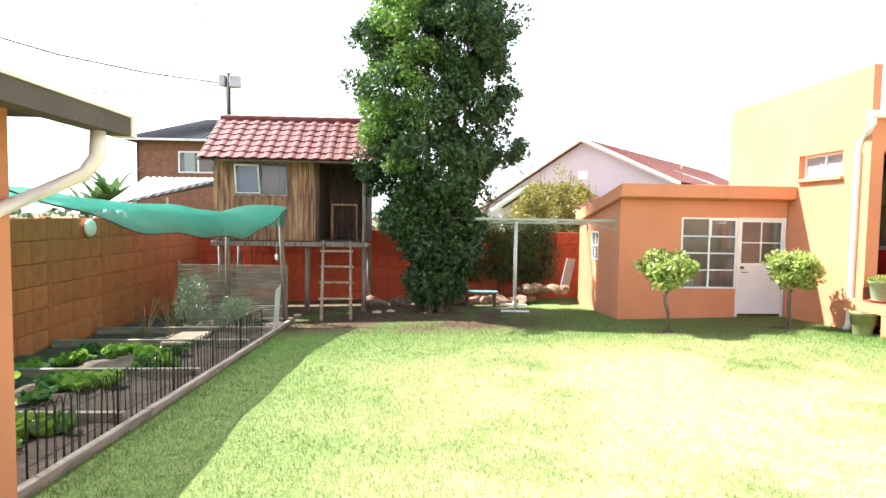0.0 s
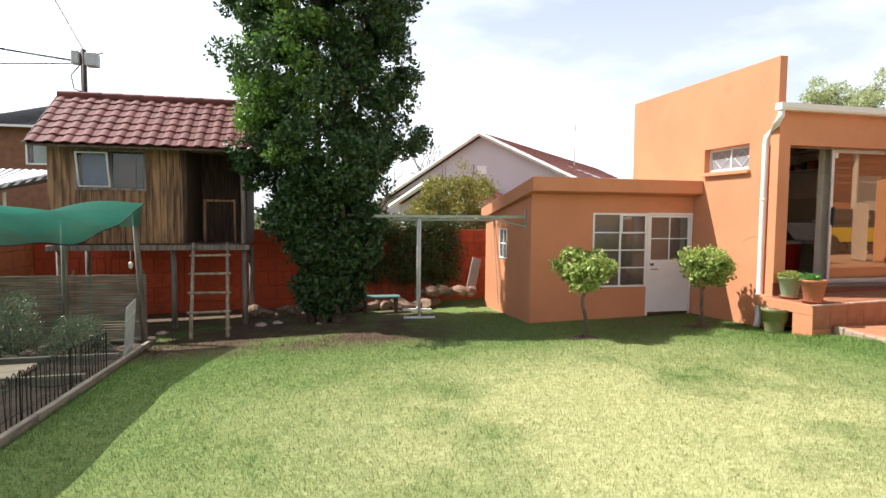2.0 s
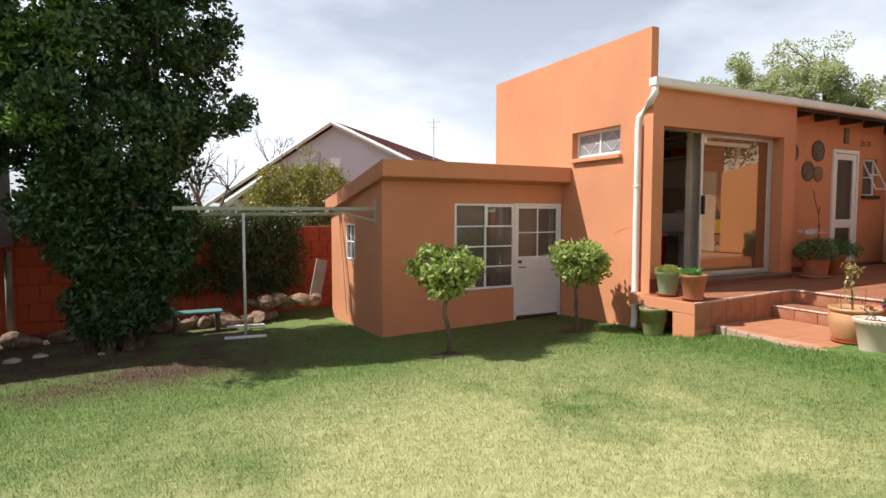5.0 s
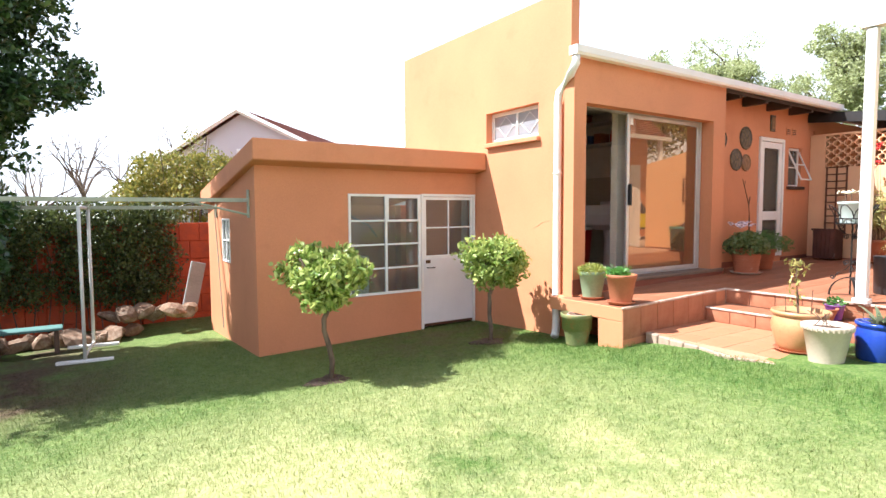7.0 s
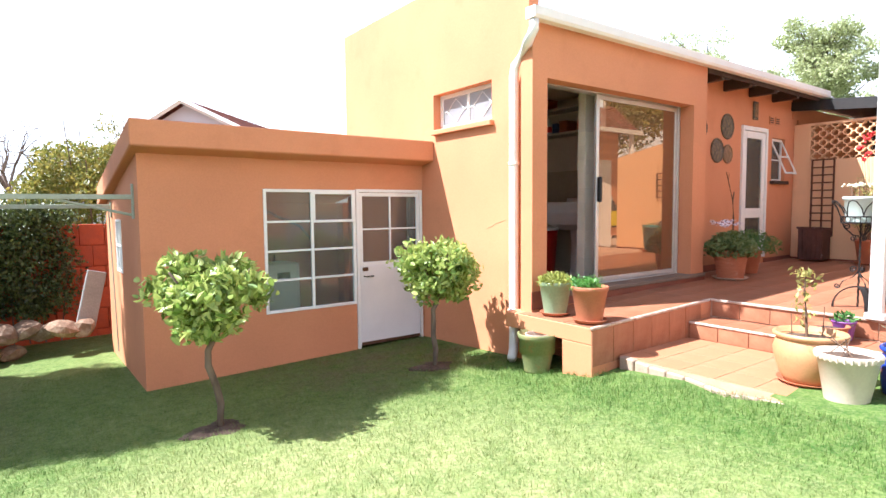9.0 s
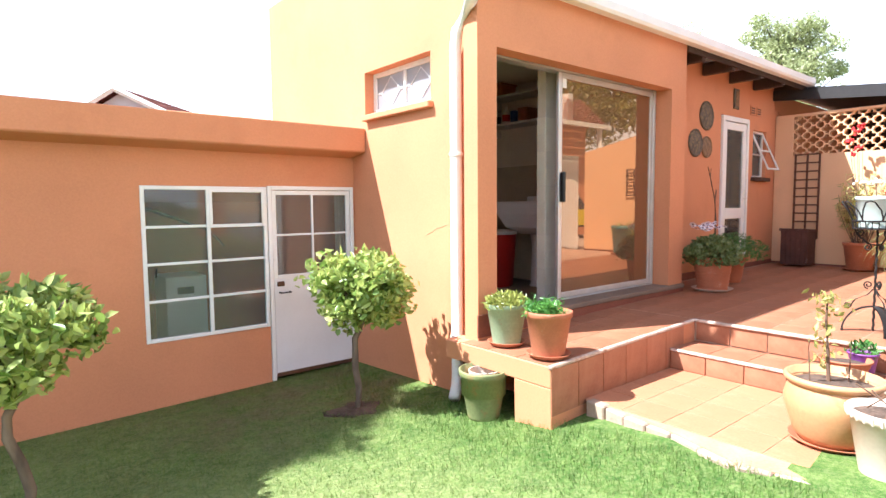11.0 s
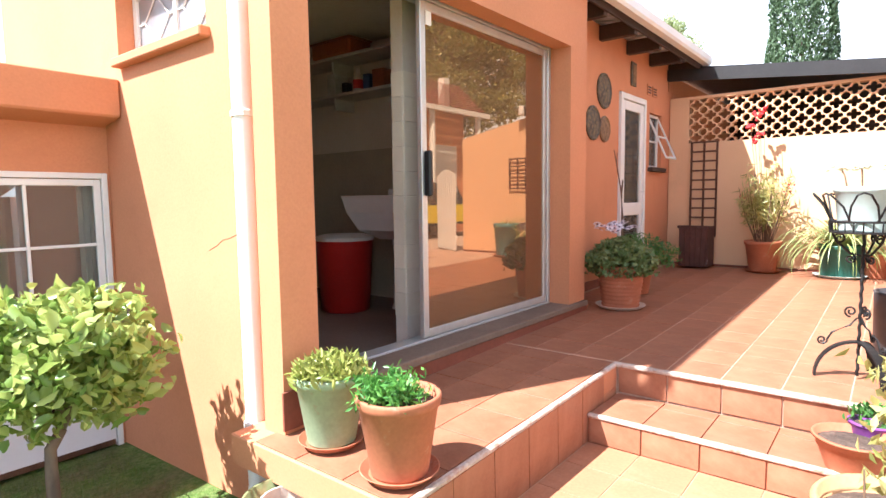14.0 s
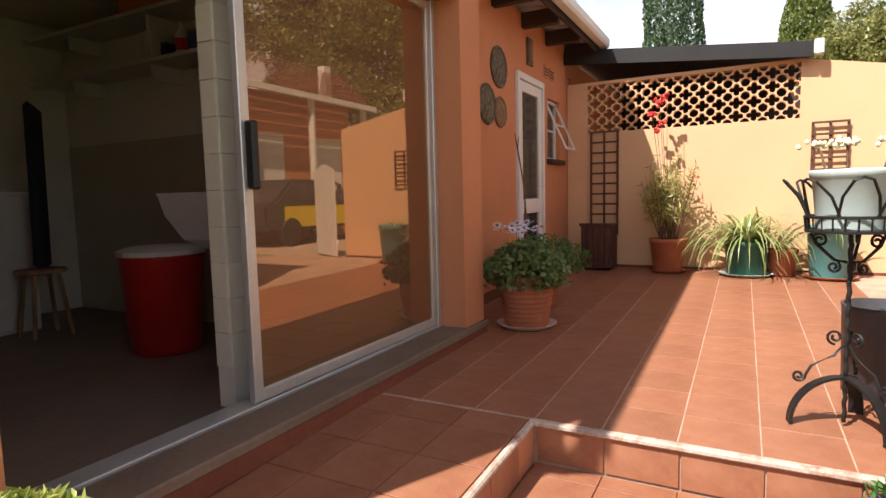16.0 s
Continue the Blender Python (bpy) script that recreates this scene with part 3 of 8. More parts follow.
# ---------------------------------------------------------------- windows and doors
def framed_panes(name, o, u, w, h, cols, rows, frame_mat, parent_label, bar=0.035, depth=0.05, n=None, glass=GLASS, kind="structure", category="window"):
    """A steel window in a plane: outer frame, glazing bars and one pane for each light. o: lower corner, u: level direction."""
    u = Vector(u)
    ang = math.atan2(u.y, u.x)
    th = new(name)
    th.matrix_basis = pose(*o, 0, 0, math.degrees(ang))
    tagged(th, parent_label, category, "", kind)
    bm = bmesh.new()
    for a in ((0, 0, bar, h), (w - bar, 0, w, h), (bar, 0, w - bar, bar), (bar, h - bar, w - bar, h)):
        box(bm, a[0], 0, a[1], a[2], depth, a[3], 0.004)
    part("window_frame", bm, frame_mat, th)
    xs = [bar + (w - 2 * bar) * f for f in cols]
    zs = [bar + (h - 2 * bar) * f for f in rows]
    t = bar * 0.36
    for x in xs[1:-1]:
        part("glazing_bar", a_box(x - t, 0.004, bar, x + t, depth - 0.01, h - bar, 0.003), frame_mat, th)
    for z in zs[1:-1]:
        for x0, x1 in zip(xs, xs[1:]):
            part("glazing_bar", a_box(x0 + (t if x0 > xs[0] else 0), 0.008, z - t, x1 - (t if x1 < xs[-1] else 0), depth - 0.014, z + t, 0.003), frame_mat, th)
    for x0, x1 in zip(xs, xs[1:]):
        for z0, z1 in zip(zs, zs[1:]):
            p = part("pane", a_box(x0, depth * 0.45, z0, x1, depth * 0.45 + 0.004, z1), glass, th)
            p.visible_shadow = False
    return th


window_1 = framed_panes("window_1", (5.27, 10.735, 0.55), (1, 0, 0), 1.155, 1.428, (0, 0.5, 1), (0, 0.25, 0.5, 0.75, 1), WHITE, "white steel shed window with eight panes, paint flaking")
bm = bmesh.new()
for a in ((0.585, 1.035, 0.615, 1.40), (1.095, 1.035, 1.125, 1.40), (0.615, 1.035, 1.095, 1.065), (0.615, 1.372, 1.095, 1.40)):
    box(bm, a[0], -0.014, a[1], a[2], 0.003, a[3], 0.003)
part("casement", bm, WHITE, window_1, "top-hung casement frame")
part("mullion", a_box(0.56, -0.006, 0.03, 0.594, 0.002, 1.40, 0.003), WHITE, window_1)
for z in (0.4, 0.75, 1.08):
    part("hinge", a_box(0.005, -0.012, z, 0.02, -0.001, z + 0.05, 0.002), WHITE, window_1)
part("window_catch", rod(bmesh.new(), (0.10, -0.03, 0.68), (0.10, 0.0, 0.60), 0.008), STEEL_DARK, window_1)
window_2 = framed_panes("window_2", (4.01, 12.512, 1.0), (0, -1, 0), 0.45, 0.64, (0, 0.5, 1), (0, 0.5, 1), WHITE, "small white window in the shed's side wall", 0.03)
window_3 = framed_panes("window_3", (7.56, 10.48, 2.76), (0, -1, 0), 1.14, 0.44, (0, 0.5, 1), (0, 1), WHITE, "high white window with leaded diamond lights", 0.05, glass=FROST)
for pane_ in window_3.children:
    pane_.visible_shadow = True
LEAD = material("lead_came", (0.75, 0.74, 0.72), 0.5, 0.05, 5, 50, 0.0)
for cx in (0.31, 0.83):
    bm = bmesh.new()
    ring = [(cx, 0.07), (cx + 0.17, 0.22), (cx, 0.37), (cx - 0.17, 0.22)]
    for a, b in zip(ring, ring[1:] + ring[:1]):
        rod(bm, (a[0], 0.016, a[1]), (b[0], 0.016, b[1]), 0.005, n=5)
    for a, b in (((cx - 0.25, 0.22), (cx - 0.17, 0.22)), ((cx + 0.17, 0.22), (cx + 0.25, 0.22))):
        rod(bm, (a[0], 0.016, a[1]), (b[0], 0.016, b[1]), 0.005, n=5)
    part("leaded_diamond", bm, LEAD, window_3, "pale lead diamond")
bm = a_box(7.385, 9.30, 2.68, 7.53, 10.46, 2.74, 0.008)
structure("sill_1", bm, PLASTER, "projecting plastered brick sill under the high window", "sill")

# shed door: four panes over a flush white panel
door_1 = new("door_1")
door_1.matrix_basis = pose(6.435, 10.735, -0.03)
tagged(door_1, "white stable-type shed door with glazed top, rust along its foot", "door", "", "structure")
DOOR_WHITE = material("worn_white_door_paint", (0.74, 0.73, 0.73), 0.45, 0.05, 2, 40, 0.04, 0.001, second=(0.42, 0.30, 0.22), blend=(0.74, 0.82))
bm = bmesh.new()
for a in ((0, 0.0, 0.04, 2.02), (0.955, 0.0, 0.995, 2.02), (0.04, 1.98, 0.955, 2.02)):
    box(bm, a[0], 0, a[1], a[2], 0.07, a[3], 0.004)
part("door_frame", bm, WHITE, door_1)
part("lower_panel", a_box(0.045, 0.01, 0.05, 0.95, 0.05, 1.06, 0.004), DOOR_WHITE, door_1)
bm = bmesh.new()
for a in ((0.045, 1.06, 0.09, 1.975), (0.905, 1.06, 0.95, 1.975), (0.09, 1.93, 0.905, 1.975), (0.09, 1.06, 0.905, 1.10)):
    box(bm, a[0], 0.012, a[1], a[2], 0.048, a[3], 0.003)
part("upper_frame", bm, WHITE, door_1)
part("glazing_bar", a_box(0.487, 0.016, 1.10, 0.508, 0.044, 1.93, 0.003), WHITE, door_1)
for x0, x1 in ((0.09, 0.487), (0.508, 0.905)):
    part("glazing_bar", a_box(x0, 0.02, 1.505, x1, 0.04, 1.526, 0.003), WHITE, door_1)
    for z0, z1 in ((1.10, 1.505), (1.526, 1.93)):
        part("pane", a_box(x0, 0.028, z0, x1, 0.032, z1), GLASS, door_1).visible_shadow = False
RUST = material("rusted_steel", (0.10, 0.045, 0.022), 0.85, 0.3, 9, 60, 0.3)
part("kick_strip", a_box(0.05, 0.004, 0.035, 0.94, 0.012, 0.075, 0.003), RUST, door_1, "rusted strip along the foot")
bm = tube(bmesh.new(), [(0.10, 0.01, 0.92), (0.10, -0.04, 0.92), (0.21, -0.04, 0.92), (0.21, 0.01, 0.92)], 0.008)
part("door_handle", bm, STEEL_DARK, door_1, "dark steel pull handle")
part("lock", a_box(0.075, -0.004, 0.985, 0.155, 0.012, 1.035, 0.006), RUST, door_1, "brown lock plate")

# sliding door of the utility room, half open
sliding_door = new("door_2")
tagged(sliding_door, "aluminium sliding door with bronze reflective glass, standing open", "door", "", "structure")
bm = bmesh.new()
for a in ((7.592, 0.80, 7.622, 3.125), (10.345, 0.80, 10.39, 3.125), (7.622, 3.08, 10.345, 3.125), (7.622, 0.80, 10.345, 0.825)):
    box(bm, a[0], 8.78, a[1], a[2], 8.90, a[3], 0.004)
part("door_frame", bm, ALUMINIUM, sliding_door)
bm = bmesh.new()
for a in ((8.62, 0.83, 8.675, 3.075), (10.29, 0.83, 10.34, 3.075), (8.675, 3.02, 10.29, 3.075), (8.675, 0.83, 10.29, 0.885)):
    box(bm, a[0], 8.79, a[1], a[2], 8.83, a[3], 0.004)
sliding_leaf = part("sliding_panel", bm, ALUMINIUM, sliding_door)
part("pane", a_box(8.675, 8.805, 0.885, 10.29, 8.812, 3.02), BRONZE_GLASS, sliding_leaf).visible_shadow = False
bm = a_box(8.635, 8.735, 1.80, 8.675, 8.79, 2.10, 0.01)
part("door_handle", bm, BLACK, sliding_leaf, "black moulded handle")
part("sticker", a_box(8.69, 8.801, 2.93, 8.75, 8.804, 3.02), WHITE, sliding_leaf, "torn white sticker")
structure("sill_2", a_box(7.565, 8.545, 0.765, BAY_R + 0.012, 8.775, 0.815, 0.008), material("dusty_concrete", (0.20, 0.135, 0.095), 0.9, 0.15, 3, 50, 0.2), "worn concrete threshold under the sliding door", "sill")

# back door with a glazed screen, and a small open casement
door_3 = new("door_3")
door_3.matrix_basis = pose(12.55, 8.965, 0.86)
tagged(door_3, "white back door with long glass panes", "door", "", "structure")
bm = bmesh.new()
for a in ((0, 0, 0.06, 2.19), (0.82, 0, 0.88, 2.19), (0.06, 2.12, 0.82, 2.19)):
    box(bm, a[0], 0, a[1], a[2], 0.09, a[3], 0.005)
part("door_frame", bm, WHITE, door_3)
bm = bmesh.new()
for a in ((0.065, 0.0, 0.17, 2.11), (0.71, 0.0, 0.815, 2.11), (0.17, 2.0, 0.71, 2.11), (0.17, 0.68, 0.71, 0.84), (0.17, 0.0, 0.71, 0.14)):
    box(bm, a[0], 0.02, a[1], a[2], 0.06, a[3], 0.004)
part("door_leaf", bm, WHITE, door_3)
for z0, z1 in ((0.84, 2.0), (0.14, 0.68)):
    part("pane", a_box(0.17, 0.036, z0, 0.71, 0.042, z1), GLASS, door_3)
part("door_handle", tube(bmesh.new(), [(0.76, 0.02, 0.98), (0.76, -0.03, 0.98), (0.66, -0.03, 0.98)], 0.008), ALUMINIUM, door_3)
window_4 = framed_panes("window_4", (13.644, 9.05, 2.18), (1, 0, 0), 0.51, 0.74, (0, 1), (0, 0.5, 1), WHITE, "small white casement window, standing open", 0.03)
casement = new("open_casement")
casement.parent = window_4
casement.matrix_basis = pose(0.04, -0.012, 0.72, -24, 0, 0)
casement["label"] = "top-hung white sash pushed outwards"
bm = bmesh.new()
for a in ((0, -0.66, 0.025, 0), (0.405, -0.66, 0.43, 0), (0.025, -0.025, 0.405, 0), (0.025, -0.66, 0.405, -0.635), (0.025, -0.34, 0.405, -0.32)):
    box(bm, a[0], 0, a[1], a[2], 0.02, a[3])
part("sash", bm, WHITE, casement)
structure("sill_3", a_box(13.60, 8.93, 2.12, 14.19, 9.04, 2.178, 0.006), DARK_WOOD, "dark sill under the casement", "sill")
for z0, x0 in ((3.14, 13.50), (3.14, 13.72)):
    vent = thing("air_brick", pose(x0, 8.996, z0), "small terracotta air brick set in the wall", "vent")
    part("frame", a_box(0, -0.012, 0, 0.16, 0.0, 0.14, 0.004), PLASTER, vent)
    for i in range(3):
        part("slot", a_box(0.02, -0.016, 0.025 + i * 0.035, 0.14, -0.011, 0.042 + i * 0.035), DARK_WOOD, vent)

# ---------------------------------------------------------------- terrace and steps
PX0, PX1, PY0, PY1, SX2 = 7.20, 9.28, 7.70, 8.75, 8.83
bm = bmesh.new()
prism(bm, [(PX1, 3.2), (14.5, 3.2), (14.5, 9.0), (BAY_R, 9.0), (BAY_R, 8.75), (PX1, 8.75)], -0.2, FLOOR - 0.003)
terrace = structure("terrace", bm, JOINT, "raised terrace base with pale joints", "terrace")
RISE = 0.0137
terrace.matrix_basis = Matrix.Translation((PX1, 0, FLOOR)) @ Matrix.Rotation(-math.atan(RISE), 4, "Y") @ Matrix.Translation((-PX1, 0, -FLOOR))
bm = bmesh.new()
box(bm, PX0, PY0, 0.535, PX1 - 0.002, PY1 + 0.1, FLOOR - 0.008, 0.006)
box(bm, PX0 + 0.002, PY0 + 0.002, -0.1, 7.62, 8.06, 0.533, 0.006)
box(bm, 7.622, PY0 + 0.004, -0.1, PX1 - 0.002, 7.9, 0.533)
box(bm, 7.8, 7.902, -0.1, 7.85, 8.85, 0.533)
platform = structure("platform", bm, PLASTER, "plastered ledge in front of the sliding door, hollow underneath", "ledge")
platform.matrix_basis = Matrix.Translation((PX1, 0, FLOOR)) @ Matrix.Rotation(radians(-1.6), 4, "Y") @ Matrix.Translation((-PX1, 0, -FLOOR))
bm = bmesh.new()
box(bm, SX2, 3.5, -0.1, PX1 - 0.003, PY0 - 0.003, 0.492, 0.006)
step_mid = structure("step_1", bm, SLAB, "tiled middle step of the terrace", "step")
bm = prism(bmesh.new(), [(7.62, 7.695), (7.50, 6.95), (7.36, 6.5), (7.5, 5.95), (7.50, 5.3), (7.55, 4.5), (7.6, 3.3), (SX2 - 0.002, 3.3), (SX2 - 0.002, 7.695)], -0.1, 0.322)
paving = structure("paving", bm, PAVING_JOINT, "low paved landing at the foot of the steps", "paving")
rim_r = np.random.default_rng(33)
RIM = material("pale_cement_rim", (0.36, 0.26, 0.19), 0.95, 0.2, 5, 50, 0.5, 0.006, second=(0.34, 0.27, 0.20), blend=(0.5, 0.7))
edge_pts = [Vector(p) for p in ((7.60, 7.66), (7.50, 6.95), (7.36, 6.5), (7.5, 5.95), (7.50, 5.3), (7.55, 4.5))]
for a, b in zip(edge_pts, edge_pts[1:]):
    k = max(2, round((b - a).length / 0.19))
    for i in range(k):
        p, q = a.lerp(b, i / k), a.lerp(b, (i + 0.96) / k)
        d = (q - p).normalized()
        side_ = Vector((d.y, -d.x)) * -1
        w0, w1, h = rim_r.uniform(0.02, 0.06), rim_r.uniform(0.02, 0.06), 0.327 + rim_r.uniform(-0.012, 0.003)
        bm = prism(bmesh.new(), [tuple(p - side_ * w0), tuple(q - side_ * w1), tuple(q + side_ * 0.05), tuple(p + side_ * 0.05)], 0.05, h)
        bmesh.ops.bevel(bm, geom=bm.edges[:], offset=0.01, segments=1, affect="EDGES")
        part("edge_stone", bm, RIM, paving)
bm = bmesh.new()
for a in ((PX1 - 0.03, 5.9, 0.675, PX1 + 0.012, PY0 + 0.02, FLOOR + 0.004), (SX2 - 0.022, 5.9, 0.478, SX2 + 0.012, PY0 - 0.005, 0.504)):
    box(bm, *a, bev=0.008)
NOSING = material("worn_whitewashed_edge", (0.52, 0.40, 0.32), 0.85, 0.25, 6, 60, 0.3, 0.004, second=(0.36, 0.14, 0.08), blend=(0.5, 0.68))
part("edging", a_box(PX0 - 0.012, PY0 - 0.012, 0.675, PX1 - 0.032, PY0 + 0.022, FLOOR + 0.004, bev=0.008), NOSING, platform, "worn pale edging")
structure("trim_steps", bm, NOSING, "worn pale edging along ledge and steps", "trim")
bm = bmesh.new()
box(bm, BAY_L - 0.012, 8.566, FLOOR - 0.03, 7.56, 8.578, 0.86)
box(bm, 7.562, 8.558, FLOOR - 0.02, BAY_R + 0.006, 8.578, 0.762)
box(bm, BAY_R + 0.002, 8.985, FLOOR, 12.54, 8.997, 0.83)
box(bm, 13.44, 8.985, FLOOR, 14.49, 8.997, 0.83)
box(bm, 14.475, 4.8, FLOOR, 14.488, 8.98, 0.80)
structure("baseboard", bm, material("dark_red_skirting", (0.20, 0.06, 0.035), 0.6, 0.15, 2, 40, 0.1), "dark red skirting along the terrace walls", "skirting")

def deck(x):
    """Height of the terrace floor."""
    return FLOOR + RISE * (x - PX1)


# ---------------------------------------------------------------- screen wall with pierced blocks
SWX = 14.5
bm = holed(bmesh.new(), (SWX, 8.99, 0.2), (0, -1, 0), (0, 0, 1), (0.16, 0, 0), [], [], [(0.27, 2.34, 2.674, 2.96)], 4.2, 3.0)
# shoulder: drop the top beyond the pierced band
for v in bm.verts:
    if v.co.y < 5.5 and v.co.z > 3.1:
        v.co.z = 2.9
wall_screen = structure("wall_screen", bm, PLASTER_PALE, "pale peach screen wall with a band of pierced blocks", "wall")
COLS, ROWS, PW, PH = 13, 4, 0.1849, 0.155


def block_mesh():
    """A pierced block: a four-lobed hole in the middle and a quarter of a round hole at each corner."""
    n, t, rc = 64, 0.10, 0.050
    outer, inner = [], []
    for i in range(n):
        a = 2 * math.pi * (i + 0.5) / n
        c, s = math.cos(a), math.sin(a)
        r = min(PW / 2 / max(abs(c), 1e-6), PH / 2 / max(abs(s), 1e-6))
        cx, cy = math.copysign(PW / 2, c), math.copysign(PH / 2, s)
        bq = c * cx + s * cy
        disc = bq * bq - (cx * cx + cy * cy - rc * rc)
        if disc > 0:
            r = min(r, bq - math.sqrt(disc))
        outer.append((r * c, r * s))
        # four lobes along the axes
        best = 0.03
        for lx, ly in ((0.047, 0), (-0.047, 0), (0, 0.039), (0, -0.039)):
            bq = c * lx + s * ly
            disc = bq * bq - (lx * lx + ly * ly - 0.032 ** 2)
            if disc > 0:
                best = max(best, bq + math.sqrt(disc))
        inner.append((best * c, best * s))
    bm = bmesh.new()
    ring = lambda pts, x: [bm.verts.new((x, p[0], p[1])) for p in pts]
    of, inf, ob, inb = ring(outer, 0), ring(inner, 0), ring(outer, t), ring(inner, t)
    for i in range(n):
        j = (i + 1) % n
        bm.faces.new((of[i], inf[i], inf[j], of[j]))
        bm.faces.new((ob[j], inb[j], inb[i], ob[i]))
        bm.faces.new((inf[i], inb[i], inb[j], inf[j]))
        bm.faces.new((of[j], ob[j], ob[i], of[i]))
    me = bpy.data.meshes.new("breeze_block")
    bm.to_mesh(me)
    bm.free()
    me.materials.append(PLASTER_PALE)
    return me


block = block_mesh()
for i in range(COLS):
    for j in range(ROWS):
        ob = new("breeze_block", block)
        ob.parent = wall_screen
        ob.location = (SWX + 0.02, 8.99 - 0.27 - PW * (i + 0.5), 0.2 + 2.34 + PH * (j + 0.5))

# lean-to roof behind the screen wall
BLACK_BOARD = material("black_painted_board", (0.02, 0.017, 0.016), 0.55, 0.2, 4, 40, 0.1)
lean_to = thing("lean_to_roof", Matrix(), "dark lean-to roof edge with a black gutter board behind the screen wall", "roof")
bm = bmesh.new()
for y0, y1, z0, z1 in ((9.12, 6.22, 3.545, 3.27),):
    a = [(14.36, y0, z0 - 0.09), (14.42, y0, z0 - 0.09), (14.42, y0, z0 + 0.07), (14.36, y0, z0 + 0.07)]
    b = [(x, y1, z - z0 + z1) for x, y, z in a]
    va, vb = [bm.verts.new(p) for p in a], [bm.verts.new(p) for p in b]
    bm.faces.new(va)
    bm.faces.new(vb[::-1])
    for i in range(4):
        bm.faces.new((va[i], va[(i + 1) % 4], vb[(i + 1) % 4], vb[i]))
part("gutter_board", bm, BLACK_BOARD, lean_to)
part("gutter_end", a_box(14.33, 6.12, 3.20, 14.45, 6.215, 3.36, 0.01), WHITE_GUTTER, lean_to, "white gutter end")
bm = bmesh.new()
va = [bm.verts.new(p) for p in ((14.42, 9.12, 3.625), (18.5, 9.12, 3.625), (18.5, 6.2, 3.33), (14.42, 6.2, 3.33))]
vb = [bm.verts.new((v.co.x, v.co.y, v.co.z + 0.03)) for v in va]
bm.faces.new(va)
bm.faces.new(vb[::-1])
for i in range(4):
    bm.faces.new((va[i], vb[i], vb[(i + 1) % 4], va[(i + 1) % 4]))
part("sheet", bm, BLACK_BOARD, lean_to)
# unseen wall, added and coloured dark so the pierced holes look shaded
structure("wall_passage", a_box(18.3, 5.2, -0.2, 18.5, 13.15, 3.6), DARK_WOOD, "added dark wall standing in for the covered passage's shade", "wall")
structure("wall_passage_side", a_box(14.67, 9.0, -0.2, 18.3, 9.2, 3.55), PLASTER, "side wall of the covered passage", "wall")
structure("wall_house_end", a_box(14.42, 8.992, 3.3, 14.66, 9.2, 3.7), PLASTER, "end of the house wall", "wall")

# ---------------------------------------------------------------- house wing at the terrace's other side
structure("wall_wing_upper", a_box(9.46, 0.5, 1.62, 11.2, 5.95, 3.6), PLASTER_PALE, "pale plastered wall of the house wing", "wall")
wall_wing = structure("wall_wing", a_box(9.475, 0.5, -0.2, 11.19, 5.94, 1.618), MORTAR, "face brick plinth of the house wing", "wall")
bk = a_box(-0.006, -0.107, -0.035, 0.02, 0.107, 0.035, bev=0.004)
bme = bpy.data.meshes.new("brick")
bk.to_mesh(bme)
bk.free()
bme.materials.append(BRICK)
for r in range(19):
    for c in range(7):
        ob = new("brick", bme)
        ob.parent = wall_wing
        ob.location = (9.472, 5.82 - c * 0.224 - 0.112 * (r % 2), 0.26 + r * 0.0715)
structure("roof_wing", a_box(9.2, 0.3, 3.802, 11.25, 6.1, 3.9), CORRUGATED, "flat roof over the house wing and its verandah", "roof")
verandah_post = thing("verandah_post", pose(9.27, 6.16, FLOOR), "white painted square post at the head of the steps", "post")
part("shaft", a_box(-0.05, -0.05, 0.0, 0.05, 0.05, 2.95, 0.008), WHITE, verandah_post)
part("base", a_box(-0.075, -0.075, 0.0, 0.075, 0.075, 0.06, 0.01), WHITE, verandah_post)
structure("beam_verandah", a_box(9.2, 1.0, 3.66, 9.35, 6.25, 3.80), WHITE, "white verandah beam over the post", "beam")

# ---------------------------------------------------------------- house corner beside the vegetable bed
wall_left_house = structure("wall_left_house", a_box(-6.0, -6.0, -0.3, -2.10, 2.62, 2.42), PLASTER, "orange plastered corner of the neighbouring outbuilding", "wall")
left_eave = thing("eave_with_gutter", pose(-0.09, 0, 0), "low eave with a pale gutter and a dark soffit", "gutter")
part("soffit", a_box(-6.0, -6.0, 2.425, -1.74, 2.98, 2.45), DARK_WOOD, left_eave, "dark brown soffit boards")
bm = bmesh.new()
va = [bm.verts.new(p) for p in ((-6.2, -6.0, 3.0), (-1.76, -6.0, 2.452), (-1.76, 3.0, 2.452), (-6.2, 3.0, 3.0))]
vb = [bm.verts.new(v.co + Vector((0, 0, 0.04))) for v in va]
bm.faces.new(va[::-1])
bm.faces.new(vb)
for i in range(4):
    bm.faces.new((va[i], va[(i + 1) % 4], vb[(i + 1) % 4], vb[i]))
part("roof_sheet", bm, CORRUGATED, left_eave, "grey roof sheet")
bm = bmesh.new()
box(bm, -1.74, -6.0, 2.34, -1.73, 3.05, 2.45)
box(bm, -1.63, -6.0, 2.34, -1.62, 3.05, 2.46)
box(bm, -1.73, -6.0, 2.34, -1.63, 3.05, 2.35)
part("gutter_channel", bm, GUTTER_SHADED, left_eave)
part("gutter_lip", a_box(-1.618, -6.0, 2.445, -1.608, 3.05, 2.465, 0.003), WHITE_GUTTER, left_eave, "pale rolled lip")
part("gutter_end", a_box(-1.74, 3.052, 2.335, -1.607, 3.10, 2.467, 0.006), WHITE_GUTTER, left_eave, "pale gutter end")
